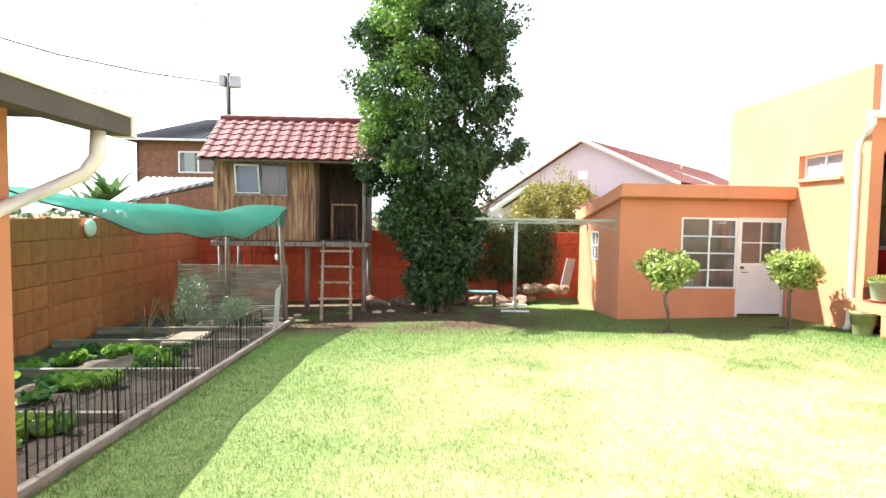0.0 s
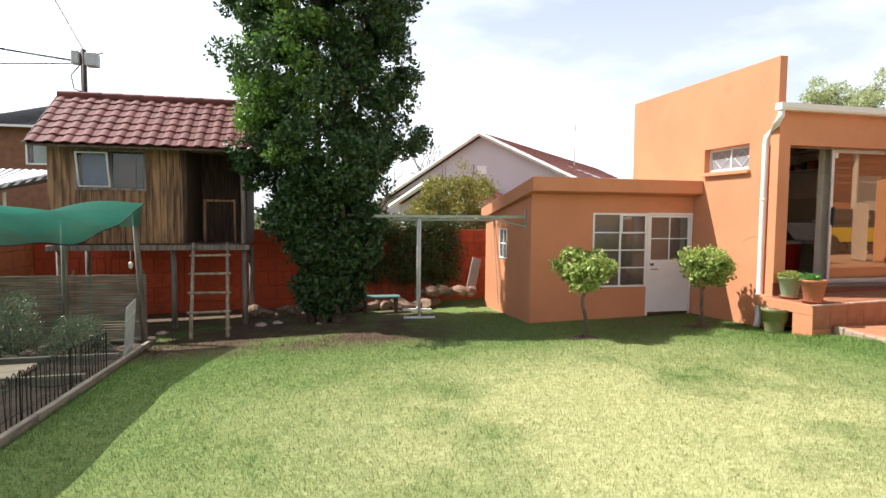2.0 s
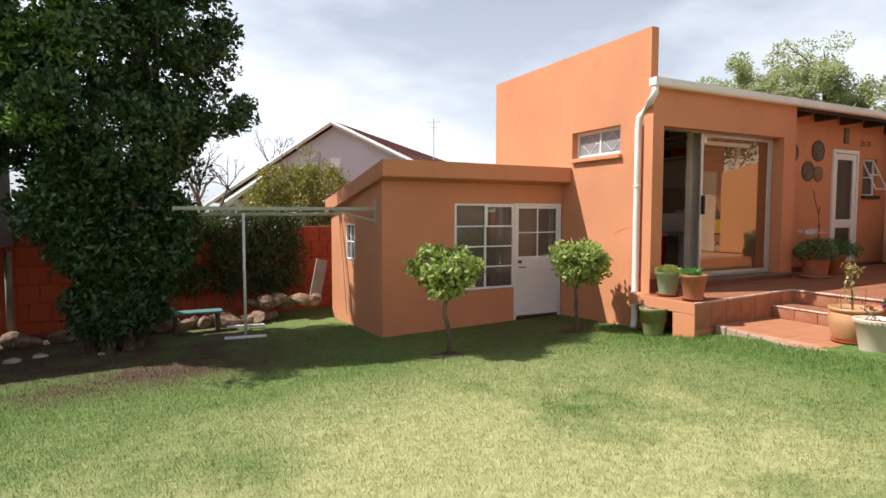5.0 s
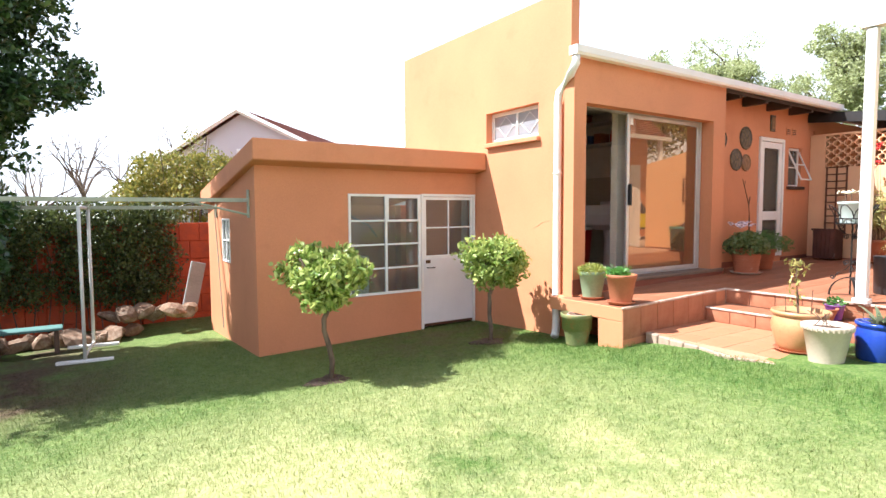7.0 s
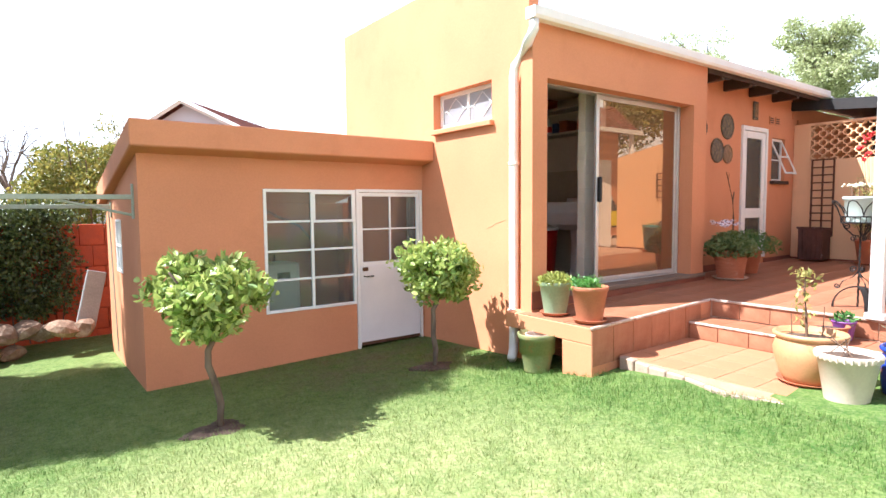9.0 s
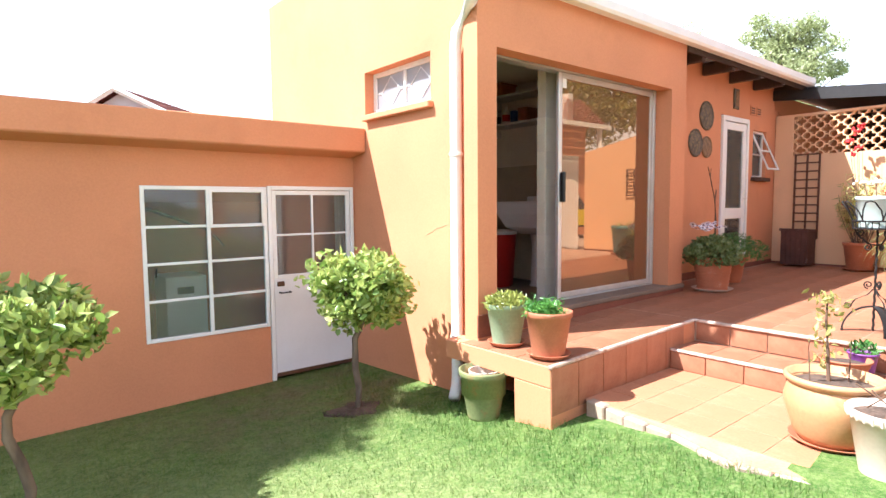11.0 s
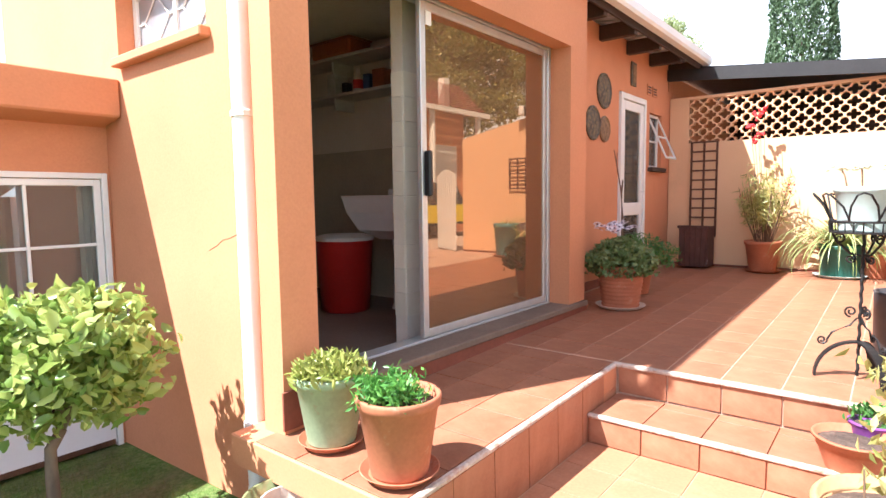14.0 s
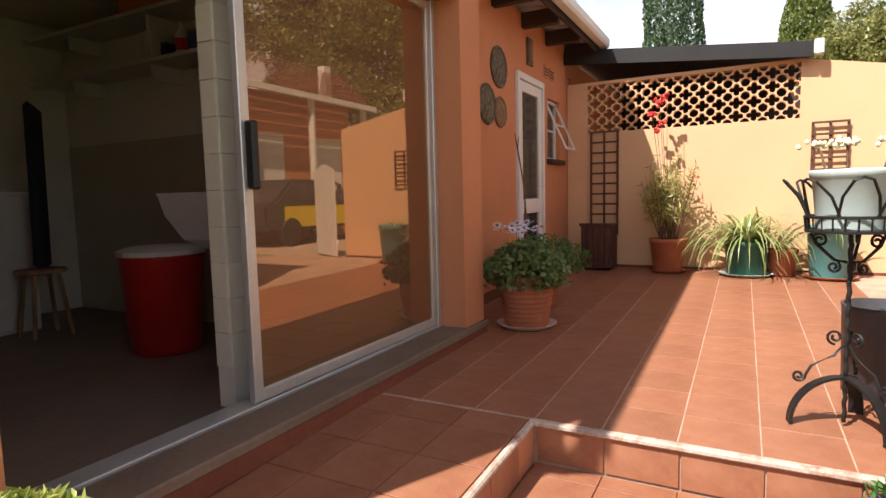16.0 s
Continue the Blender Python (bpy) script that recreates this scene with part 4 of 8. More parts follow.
part("downpipe", tube(bmesh.new(), [(-1.70, 2.86, 2.35), (-1.71, 2.86, 2.20), (-1.76, 2.82, 2.10), (-2.00, 2.50, 1.90), (-2.045, 2.46, 1.80), (-2.045, 2.46, 0.2)], 0.040, 8), WHITE_GUTTER, left_eave, smooth=True)

# ---------------------------------------------------------------- boundary walls of precast panels and posts
def panel_wall(name, p0, p1, n, height, mat, label, base):
    """Precast wall: posts in line with stacked panels between them; each panel has shallow block joints."""
    p0, p1 = Vector((*p0, base)), Vector((*p1, base))
    d = (p1 - p0) / n
    L = d.length
    root = structure(name, a_box(0, -0.02, -0.3, (p1 - p0).length, 0.02, height - 0.06), mat, label, "wall")
    root.matrix_basis = pose(*p0, 0, 0, math.degrees(math.atan2(d.y, d.x)))
    rows = 6
    ph = height / rows
    pans = []
    for cuts in ((0, 1, 2, 3, 4), (0, 0.5, 1.5, 2.5, 3.5, 4)):
        bm = bmesh.new()
        for k0, k1 in zip(cuts, cuts[1:]):
            box(bm, k0 * (L - 0.12) / 4 + 0.004, -0.034, 0.004, k1 * (L - 0.12) / 4 - 0.004, -0.0, ph - 0.006, 0.007)
        pan = bpy.data.meshes.new("panel")
        bm.to_mesh(pan)
        bm.free()
        pan.materials.append(mat)
        pans.append(pan)
    post = bpy.data.meshes.new("post")
    bm = a_box(-0.06, -0.06, -0.3, 0.06, 0.06, height + 0.02, 0.012)
    bm.to_mesh(post)
    bm.free()
    post.materials.append(mat)
    for i in range(n + 1):
        ob = new("post", post)
        ob.parent, ob.location = root, (L * i, 0, 0)
    for i in range(n):
        for r in range(rows):
            ob = new("panel", pans[r % 2])
            ob.parent, ob.location = root, (L * i + 0.06, -0.022, r * ph)
    return root


wall_left = panel_wall("wall_left", (-5.82, 14.85), (-5.82, 2.7), 8, 2.08, FENCE_ORANGE, "orange painted precast boundary wall", -0.28)
wall_left.matrix_basis = pose(-5.82, 2.7, -0.28, 0, 0, 90)
for ob in wall_left.children:
    if ob.name.startswith("panel"):
        ob.location.y = -0.022
wall_rear = panel_wall("wall_rear", (-5.82, 14.88), (9.2, 14.88), 10, 2.0, FENCE_RED, "red painted precast wall at the back of the garden", -0.45)

# ---------------------------------------------------------------- vegetable bed
bed_soil = from_arrays("bed_soil", *(lambda X, Y: (np.stack([X, Y, lie(X, Y) + 0.03 + 0.03 * np.sin(X * 9 + Y * 3) * np.sin(Y * 7)], -1).reshape(-1, 3),
                       (lambda a, w: np.stack([a, a + 1, a + w + 1, a + w], 1))((np.arange(X.shape[0] - 1)[:, None] * X.shape[1] + np.arange(X.shape[1] - 1)[None]).ravel(), X.shape[1])))(
                       *np.meshgrid(np.linspace(-5.75, -2.56, 50), np.linspace(2.7, 11.6, 110))), SOIL, None, True)
tagged(bed_soil, "dark dug soil of the vegetable bed", "soil", "", "structure")
OLD_PLANK = wood("weathered_grey_plank", (0.34, 0.28, 0.22), (0.20, 0.16, 0.13), (1.5, 10, 10))


def plank(p, q, w, h, label, group="bed edging planks"):
    p, q = Vector(p), Vector(q)
    d = q - p
    th = tagged(part("bed_plank", a_box(0, -w / 2, -0.08, d.length, w / 2, h, 0.006), OLD_PLANK), label, "plank", group)
    th.matrix_basis = Matrix.Translation(p) @ d.to_track_quat("X", "Z").to_matrix().to_4x4()
    return th


for y0, y1 in ((3.0, 5.0), (5.02, 7.0), (7.02, 9.0), (9.02, 11.1)):
    plank((-2.54, y0, float(lie(-2.54, y0)) + 0.03), (-2.54, y1, float(lie(-2.54, y1)) + 0.03), 0.07, 0.045, "pale weathered plank edging the vegetable bed")
for y, x0 in ((4.7, -5.6), (6.45, -5.7), (8.45, -5.7), (9.7, -5.7)):
    plank((x0, y + 0.25, float(lie(x0, y)) + 0.05), (-2.60, y, float(lie(-2.60, y)) + 0.05), 0.06, 0.09, "weathered plank dividing the vegetable bed")
paver = tagged(part("stepping_slab", a_box(-0.25, -0.55, 0, 0.25, 0.55, 0.05, 0.01), GROUT), "pale concrete slab lying in the bed", "slab")
paver.matrix_basis = pose(-3.75, 9.0, float(lie(-3.75, 9.0)) + 0.06, -3, 0, 6)

LETTUCE = leaf_material("lettuce_leaf", (0.13, 0.26, 0.03), (0.30, 0.44, 0.07))
HERB = leaf_material("herb_leaf", (0.05, 0.13, 0.03), (0.12, 0.22, 0.05))
for k in range(34):
    zone = k % 3
    x, y = (rng.uniform(-5.0, -3.0), rng.uniform((4.0, 5.0, 6.9)[zone], (4.5, 6.3, 8.2)[zone]))
    n = 60 if k % 2 else 36
    c = np.clip(rng.normal(0, 1, (n, 3)), -1.7, 1.7) * (0.075, 0.075, 0.03) + (0, 0, 0.10)
    v, f = leaf_arrays(rng, c, 0.12, 0.09, None, 0.9, True)
    ob = from_arrays("lettuce" if k % 4 else "herb_plant", v, f, LETTUCE if k % 4 else HERB)
    tagged(ob, "leafy green salad plant growing in the bed" if k % 4 else "dark green herb growing in the bed", "vegetable", "bed vegetables" if k % 4 else "bed herbs")
    ob.matrix_basis = pose(x, y, float(lie(x, y)) + 0.02, 0, 0, rng.uniform(0, 360))
for x, y in ((-4.55, 9.3), (-4.3, 9.6)):
    bm = bmesh.new()
    for i in range(16):
        a, h = rng.uniform(0, 6.28), rng.uniform(0.4, 0.75)
        tube(bm, [(0, 0, 0), (0.08 * math.cos(a), 0.08 * math.sin(a), h * 0.6), (0.2 * math.cos(a), 0.2 * math.sin(a), h)], 0.004, 4)
    ob = tagged(part("dry_stalks", bm, wood("dry_stalk", (0.3, 0.22, 0.12), (0.2, 0.14, 0.08))), "dry bolted stalks standing in the bed", "plant", "dry stalks")
    ob.matrix_basis = pose(x, y, float(lie(x, y)))

# hooped wire border
border_fence = thing("border_fence", Matrix(), "low black wire border fence with hooped tops", "fence")
bm = bmesh.new()
tube(bm, [(-0.045, 0, 0), (-0.045, 0, 0.42), (-0.03, 0, 0.475), (0, 0, 0.495), (0.03, 0, 0.475), (0.045, 0, 0.42), (0.045, 0, 0)], 0.0045, 5)
hoop = bpy.data.meshes.new("hoop")
bm.to_mesh(hoop)
bm.free()
hoop.materials.append(STEEL_DARK)
for k in range(58):
    y = 3.55 + k * 0.1
    ob = new("hoop", hoop)
    ob.parent = border_fence
    ob.matrix_basis = pose(-2.64, y, float(lie(-2.64, y)) + 0.02, 0, rng.normal(0, 2), 90 + rng.normal(0, 5))
for dz in (0.10, 0.36):
    part("rail", tube(bmesh.new(), [(-2.64, 3.5 + i * 0.6, float(lie(-2.64, 3.5 + i * 0.6)) + 0.02 + dz) for i in range(11)], 0.004, 5), STEEL_DARK, border_fence)
for k in range(6):
    y = 3.5 + k * 1.16
    part("stake", rod(bmesh.new(), (-2.64, y, float(lie(-2.64, y)) - 0.05), (-2.64, y, float(lie(-2.64, y)) + 0.52), 0.008), STEEL_DARK, border_fence)
# pale hooped gate panel
gate_panel = thing("wire_gate", pose(-2.56, 9.75, float(lie(-2.56, 9.9)) + 0.02, 4, 0, 98), "pale hooped wire gate panel leaning at the bed's end", "gate")
GREY_WIRE = material("galvanised_wire", (0.55, 0.53, 0.5), 0.5, 0.1, 6, 60, 0.0, metal=0.3)
for i in range(9):
    x = i * 0.105
    part("hoop", tube(bmesh.new(), [(x - 0.05, 0, 0), (x - 0.05, 0, 0.66), (x - 0.03, 0, 0.74), (x, 0, 0.77), (x + 0.03, 0, 0.74), (x + 0.05, 0, 0.66), (x + 0.05, 0, 0)], 0.007, 5), GREY_WIRE, gate_panel)
for z in (0.10, 0.56):
    part("rail", rod(bmesh.new(), (-0.06, 0, z), (0.92, 0, z), 0.006, n=5), GREY_WIRE, gate_panel)

# posts, reed screen and bush at the end of the bed
POST_WOOD = wood("grey_pole_wood", (0.27, 0.22, 0.18), (0.13, 0.10, 0.08))
for x, y, h, tilt in ((-2.66, 11.2, 2.3, 3), (-3.82, 11.2, 2.25, 0)):
    net_post = tagged(part("net_post", rod(bmesh.new(), (0, 0, -0.3), (0, 0, h), 0.05, 0.045, 10), POST_WOOD, smooth=True), "grey wooden pole carrying the shade net", "post", "shade net poles")
    net_post.matrix_basis = pose(x, y, float(lie(x, y)), 0, -tilt, 0)
reed_screen = thing("reed_screen", pose(-4.85, 11.33, float(lie(-4, 11.3)) - 0.05), "low screen of thin horizontal laths behind the bed", "screen")
LATH = wood("grey_lath", (0.33, 0.27, 0.21), (0.18, 0.14, 0.11), (1.5, 10, 10))
for i in range(26):
    part("lath", a_box(0, -0.008, 0.10 + i * 0.044, 2.2, 0.008, 0.128 + i * 0.044 + 0.006 * rng.random()), LATH, reed_screen)
for x in (0.02, 1.1, 2.15):
    part("stake", rod(bmesh.new(), (x, 0.03, -0.2), (x, 0.03, 1.3), 0.02), POST_WOOD, reed_screen)
SAGE = leaf_material("sage_leaf", (0.13, 0.17, 0.09), (0.27, 0.31, 0.20))
for bx_, by_, r, h in ((-4.35, 10.75, 0.42, 1.05), (-3.45, 10.6, 0.48, 0.62)):
    n = 2600
    a, rr, zz = rng.uniform(0, 6.283, n), r * np.sqrt(rng.uniform(0, 1, n)), rng.uniform(0.05, 1, n)
    c = np.stack([np.cos(a) * rr * (1.1 - 0.5 * zz), np.sin(a) * rr * (1.1 - 0.5 * zz), zz * h * rng.uniform(0.75, 1, n)], 1)
    bush = thing("sage_bush", pose(bx_, by_, float(lie(bx_, by_))), "grey-green bushy herb at the end of the bed", "bush", "herb bushes")
    v, f = leaf_arrays(rng, c, 0.06, 0.014, None, 1.2)
    from_arrays("foliage", v, f, SAGE, bush)
    bm = bmesh.new()
    for i in range(12):
        q = c[i * 50]
        rod(bm, (0, 0, -0.05), tuple(q), 0.008, 0.003, 5)
    part("stems", bm, POST_WOOD, bush)

# ---------------------------------------------------------------- green shade net
NET = bpy.data.materials.new("green_shade_net")
NET.use_nodes = True
nn, nl = NET.node_tree.nodes, NET.node_tree.links
nb_ = nn["Principled BSDF"]
nb_.inputs["Roughness"].default_value = 0.7
ntc, nnz, nrp = nn.new("ShaderNodeTexCoord"), nn.new("ShaderNodeTexNoise"), nn.new("ShaderNodeValToRGB")
nnz.inputs["Scale"].default_value = 3
nrp.color_ramp.elements[0].color, nrp.color_ramp.elements[1].color = (0.008, 0.19, 0.12, 1), (0.015, 0.31, 0.205, 1)
nl.new(ntc.outputs["Object"], nnz.inputs["Vector"])
nl.new(nnz.outputs["Fac"], nrp.inputs["Fac"])
nl.new(nrp.outputs["Color"], nb_.inputs["Base Color"])
ntr, nmx = nn.new("ShaderNodeBsdfTranslucent"), nn.new("ShaderNodeMixShader")
nl.new(nrp.outputs["Color"], ntr.inputs["Color"])
nmx.inputs[0].default_value = 0.65
nl.new(nb_.outputs["BSDF"], nmx.inputs[1])
nl.new(ntr.outputs["BSDF"], nmx.inputs[2])
nsee, nweave = nn.new("ShaderNodeBsdfTransparent"), nn.new("ShaderNodeMixShader")
nweave.inputs[0].default_value = 0.28
nl.new(nmx.outputs["Shader"], nweave.inputs[1])
nl.new(nsee.outputs["BSDF"], nweave.inputs[2])
nl.new(nweave.outputs["Shader"], nn["Material Output"].inputs["Surface"])
ns, nt = 110, 44
S, T = np.meshgrid(np.linspace(0, 1, ns), np.linspace(0, 1, nt))       # S: from the far poles to the house, T: from the bed's edge to the wall
edge_x = -2.62 - 0.22 * S
NXX = edge_x * (1 - T) + (-5.72) * T
NYY = 11.2 + (3.15 - 11.2) * S
edge_z = 2.06 - 0.52 * np.sin(np.pi * np.clip(S, 0, 1) ** 0.8) + 0.05 * S
NZZ = edge_z * (1 - T) ** 1.0 + (1.92 + 0.14 * np.sin(T * 9)) * T + 0.34 * np.sin(np.pi * T ** 0.7) * np.sin(np.pi * S)
NZZ += 0.022 * np.sin(S * 33 + 4 * T) * (1 - T) ** 2 + 0.028 * np.sin(S * 15 + T * 9)
nverts = np.stack([NXX, NYY, NZZ], -1).reshape(-1, 3)
ni = (np.arange(nt - 1)[:, None] * ns + np.arange(ns - 1)[None]).ravel()
shade_net = thing("shade_net", Matrix(), "green shade cloth slung over the vegetable bed, sagging in folds", "shade net")
from_arrays("cloth", nverts, np.stack([ni, ni + 1, ni + ns + 1, ni + ns], 1), NET, shade_net, True)
# hanging flap along the far end and the edge
FS, FT = np.meshgrid(np.linspace(0, 1, 50), np.linspace(0, 1, 6))
fx = -2.64 + (-5.7 + 2.64) * FS
fz = np.interp(FS, np.linspace(0, 1, nt), NZZ[:, 0]) - FT * (0.36 + 0.05 * np.sin(FS * 17) - 0.10 * FS)
fy = 11.2 - 0.07 * np.sin(FS * 40) * FT - 0.25 * FT
fi = (np.arange(5)[:, None] * 50 + np.arange(49)[None]).ravel()
from_arrays("flap", np.stack([fx, fy, fz], -1).reshape(-1, 3), np.stack([fi, fi + 1, fi + 51, fi + 50], 1), NET, shade_net, True)
part("edge_cord", tube(bmesh.new(), [(float(edge_x[0, i]), float(NYY[0, i]), float(NZZ[0, i])) for i in range(0, ns, 2)], 0.008, 5), BLACK, shade_net, "black edge cord")
wall_plate = thing("wall_lamp", pose(-5.70, 9.75, 1.62, 0, 90, 0), "round white bulkhead lamp on the boundary wall", "lamp")
part("shade", lathe(bmesh.new(), [(0.15, 0), (0.16, 0.02), (0.14, 0.05), (0.08, 0.075), (0.0001, 0.08)], 20), WHITE, wall_plate, smooth=True)
part("bracket", rod(bmesh.new(), (0, 0, -0.06), (0, 0, 0.0), 0.03), BLACK, wall_plate)

# ---------------------------------------------------------------- tree house
PINE = wood("weathered_pine_slab", (0.33, 0.19, 0.095), (0.10, 0.055, 0.03), (9, 9, 0.9))
OLD_DARK = wood("dark_weathered_board", (0.12, 0.075, 0.05), (0.05, 0.032, 0.024))
TX0, TX1, TY0, TY1, TZ = -4.82, -1.18, 12.7, 14.3, 1.27
tree_house = thing("tree_house", Matrix.Translation((-1.1, 0, 1.32)) @ Matrix.Diagonal((0.945, 1, 0.93, 1)) @ Matrix.Translation((1.1, 0, -1.27)), "wooden playhouse on stilts with a red tiled roof", "playhouse")
for x, y in ((-4.7, 12.8), (-2.62, 12.8), (-1.24, 12.8), (-4.7, 14.2), (-1.24, 14.2)):
    part("stilt", rod(bmesh.new(), (x, y, -0.6), (x, y, TZ - 0.14), 0.06, 0.055, 10), POST_WOOD, tree_house, smooth=True)
part("deck_beam", a_box(TX0 - 0.05, TY0 - 0.06, TZ - 0.14, TX1 + 0.06, TY0 + 0.02, TZ - 0.03, 0.006), POST_WOOD, tree_house)
for i in range(14):
    y = TY0 + 0.03 + i * 0.116
    part("deck_board", a_box(TX0, y, TZ - 0.03, TX1, y + 0.11, TZ, 0.003), OLD_DARK, tree_house)
# front boards beside the window and the doorway
x = TX0
while x < -2.42:
    w = min(rng.uniform(0.10, 0.17), -2.40 - x)
    under = -4.34 < x + w / 2 < -3.06
    for z0, z1 in (((TZ, 2.34), (3.16, 3.24)) if under else ((TZ, 3.24),)):
        part("wall_board", a_box(x, TY0 - 0.012 * rng.random(), z0, x + w - 0.008, TY0 + 0.03, z1, 0.006), PINE, tree_house)
    x += w
part("door_post", rod(bmesh.new(), (TX1 - 0.06, TY0 + 0.02, TZ), (TX1 - 0.06, TY0 + 0.02, 3.2), 0.05, n=8), POST_WOOD, tree_house)
part("door_post", a_box(-2.42, TY0 + 0.03, TZ, -2.34, TY0 + 0.09, 3.2, 0.006), OLD_DARK, tree_house)
for y0, nm in ((TY1, "back_wall"),):
    part(nm, a_box(TX0, TY1, TZ, TX1, TY1 + 0.03, 3.3), OLD_DARK, tree_house)
for xx in (TX0, TX1 - 0.03):
    bm = bmesh.new()
    v0 = [(xx, TY0 + 0.1, TZ), (xx, TY1, TZ), (xx, TY1, 3.3), (xx, 13.6, 4.2), (xx, TY0 + 0.1, 3.5)]
    va, vb = [bm.verts.new(p) for p in v0], [bm.verts.new((p[0] + 0.03, p[1], p[2])) for p in v0]
    bm.faces.new(va)
    bm.faces.new(vb[::-1])
    for i in range(5):
        bm.faces.new((va[i], vb[i], vb[(i + 1) % 5], va[(i + 1) % 5]))
    part("side_wall", bm, OLD_DARK, tree_house)
part("partition", a_box(-2.36, TY0 + 0.1, TZ, -2.33, TY1, 3.2), OLD_DARK, tree_house)
# window of the tree house, one sash ajar
tw = part("window_frame", (lambda bm: [box(bm, *a, bev=0.004) for a in ((-4.34, 12.67, 2.34, -4.29, 12.74, 3.16), (-3.11, 12.67, 2.34, -3.06, 12.74, 3.16), (-4.29, 12.67, 3.11, -3.11, 12.74, 3.16), (-4.29, 12.67, 2.34, -3.11, 12.74, 2.39), (-3.72, 12.68, 2.39, -3.68, 12.73, 3.11))] and bm)(bmesh.new()), POST_WOOD, tree_house, "worn grey window frame")
part("pane", a_box(-3.68, 12.70, 2.39, -3.11, 12.704, 3.11), GLASS, tw)
sash = part("open_sash", (lambda bm: [box(bm, *a) for a in ((0, 0, 0, 0.03, 0.03, 0.70), (0.54, 0, 0, 0.57, 0.03, 0.70), (0.03, 0, 0, 0.54, 0.03, 0.03), (0.03, 0, 0.67, 0.54, 0.03, 0.70))] and bm)(bmesh.new()), WHITE, tw)
sash.matrix_basis = pose(-4.28, 12.66, 2.40, 12, 0, 0)
part("sash_pane", a_box(-4.25, 12.60, 2.43, -3.74, 12.604, 3.07), GLASS, tw)
BLUE_CLOTH = material("blue_cloth", (0.10, 0.14, 0.32), 0.9, 0.2, 3, 50, 0.1)
part("curtain", a_box(-4.25, 12.85, 2.4, -3.75, 12.87, 3.1), BLUE_CLOTH, tree_house, "faded blue curtain behind the window")
part("curtain", a_box(-3.62, 12.85, 2.4, -3.3, 12.87, 3.1), material("red_cloth", (0.16, 0.05, 0.04), 0.9, 0.2, 3, 50, 0.1), tree_house, "faded red curtain behind the window")
inner_frame = part("inner_gate", (lambda bm: [box(bm, *a) for a in ((-2.1, 13.2, TZ, -2.05, 13.24, 2.2), (-1.5, 13.2, TZ, -1.45, 13.24, 2.2), (-2.05, 13.2, 2.15, -1.5, 13.24, 2.2))] and bm)(bmesh.new()), PINE, tree_house)
# tiled roof: rows of separate interlocking tiles over a thin deck
RE, RR, RZE, RZR = 12.18, 13.62, 3.22, 4.36
slope = math.atan2(RZR - RZE, RR - RE)
run = math.hypot(RR - RE, RZR - RZE)
roof_deck = part("roof", side_prism(bmesh.new(), [(RE + 0.03, RZE - 0.05), (RR, RZR - 0.05), (15.0, RZE - 0.02), (15.0, RZE - 0.06), (RR, RZR - 0.09), (RE + 0.03, RZE - 0.09)], -4.93, -0.98), OLD_DARK, tree_house)
tw_, th_ = 0.285, run / 7
bm = bmesh.new()
cols, prof = 8, []
for i in range(cols + 1):
    u = i / cols
    prof.append((u * (tw_ + 0.012), 0.030 * math.sin(math.pi * min(1, u / 0.62)) ** 0.8 if u < 0.62 else 0.0))
lo = [bm.verts.new((x, -0.03, z)) for x, z in prof]
hi = [bm.verts.new((x, th_ + 0.04, z - 0.028)) for x, z in prof]
lb = [bm.verts.new((x, -0.03, z - 0.022)) for x, z in prof]
hb = [bm.verts.new((x, th_ + 0.04, z - 0.045)) for x, z in prof]
for i in range(cols):
    bm.faces.new((lo[i], lo[i + 1], hi[i + 1], hi[i]))
    bm.faces.new((lb[i], lb[i + 1], lo[i + 1], lo[i]))
tile_me = bpy.data.meshes.new("roof_tile")
bm.to_mesh(tile_me)
bm.free()
tile_me.materials.append(ROOF_TILE)
for r in range(7):
    for c in range(14):
        ob = new("roof_tile", tile_me)
        ob.parent = roof_deck
        y, z = RE + math.cos(slope) * r * th_, RZE + math.sin(slope) * r * th_
        ob.matrix_basis = pose(-4.95 + c * tw_ + rng.normal(0, 0.004), y, z + 0.012, math.degrees(slope) + rng.normal(0, 0.6), 0, rng.normal(0, 0.7))
for c in range(10):
    part("ridge_tile", tube(bmesh.new(), [(-4.95 + c * 0.4, RR, RZR + 0.0), (-4.95 + c * 0.4 + 0.415, RR, RZR + 0.012)], 0.085, 10), ROOF_TILE, roof_deck)
part("barge_board", (lambda bm: [tube(bm, [(-4.96, RE, RZE - 0.05), (-4.96, RR, RZR - 0.05)], 0.05, 4)] and bm)(bmesh.new()), POST_WOOD, roof_deck)
# ladder
ladder = thing("ladder", Matrix(), "pale wooden pole ladder leaning on the tree house deck", "ladder")
LADDER_WOOD = wood("pale_pole_wood", (0.44, 0.34, 0.25), (0.27, 0.19, 0.13))
base_y, top_y, zb, zt = 11.31, 12.58, float(lie(-1.7, 11.31)) - 0.02, 1.33
for x0, x1 in ((-1.97, -2.13), (-1.37, -1.52)):
    part("rail", rod(bmesh.new(), (x0, base_y, zb), (x1, top_y, zt), 0.035, 0.03, 8), LADDER_WOOD, ladder, smooth=True)
for f in (0.26, 0.46, 0.66, 0.86):
    y, z = base_y + (top_y - base_y) * f, zb + (zt - zb) * f
    part("rung", rod(bmesh.new(), (-2.04 - 0.15 * f, y - 0.03, z), (-1.31 - 0.15 * f, y - 0.03, z + rng.normal(0, 0.008)), 0.025, n=8), LADDER_WOOD, ladder, smooth=True)
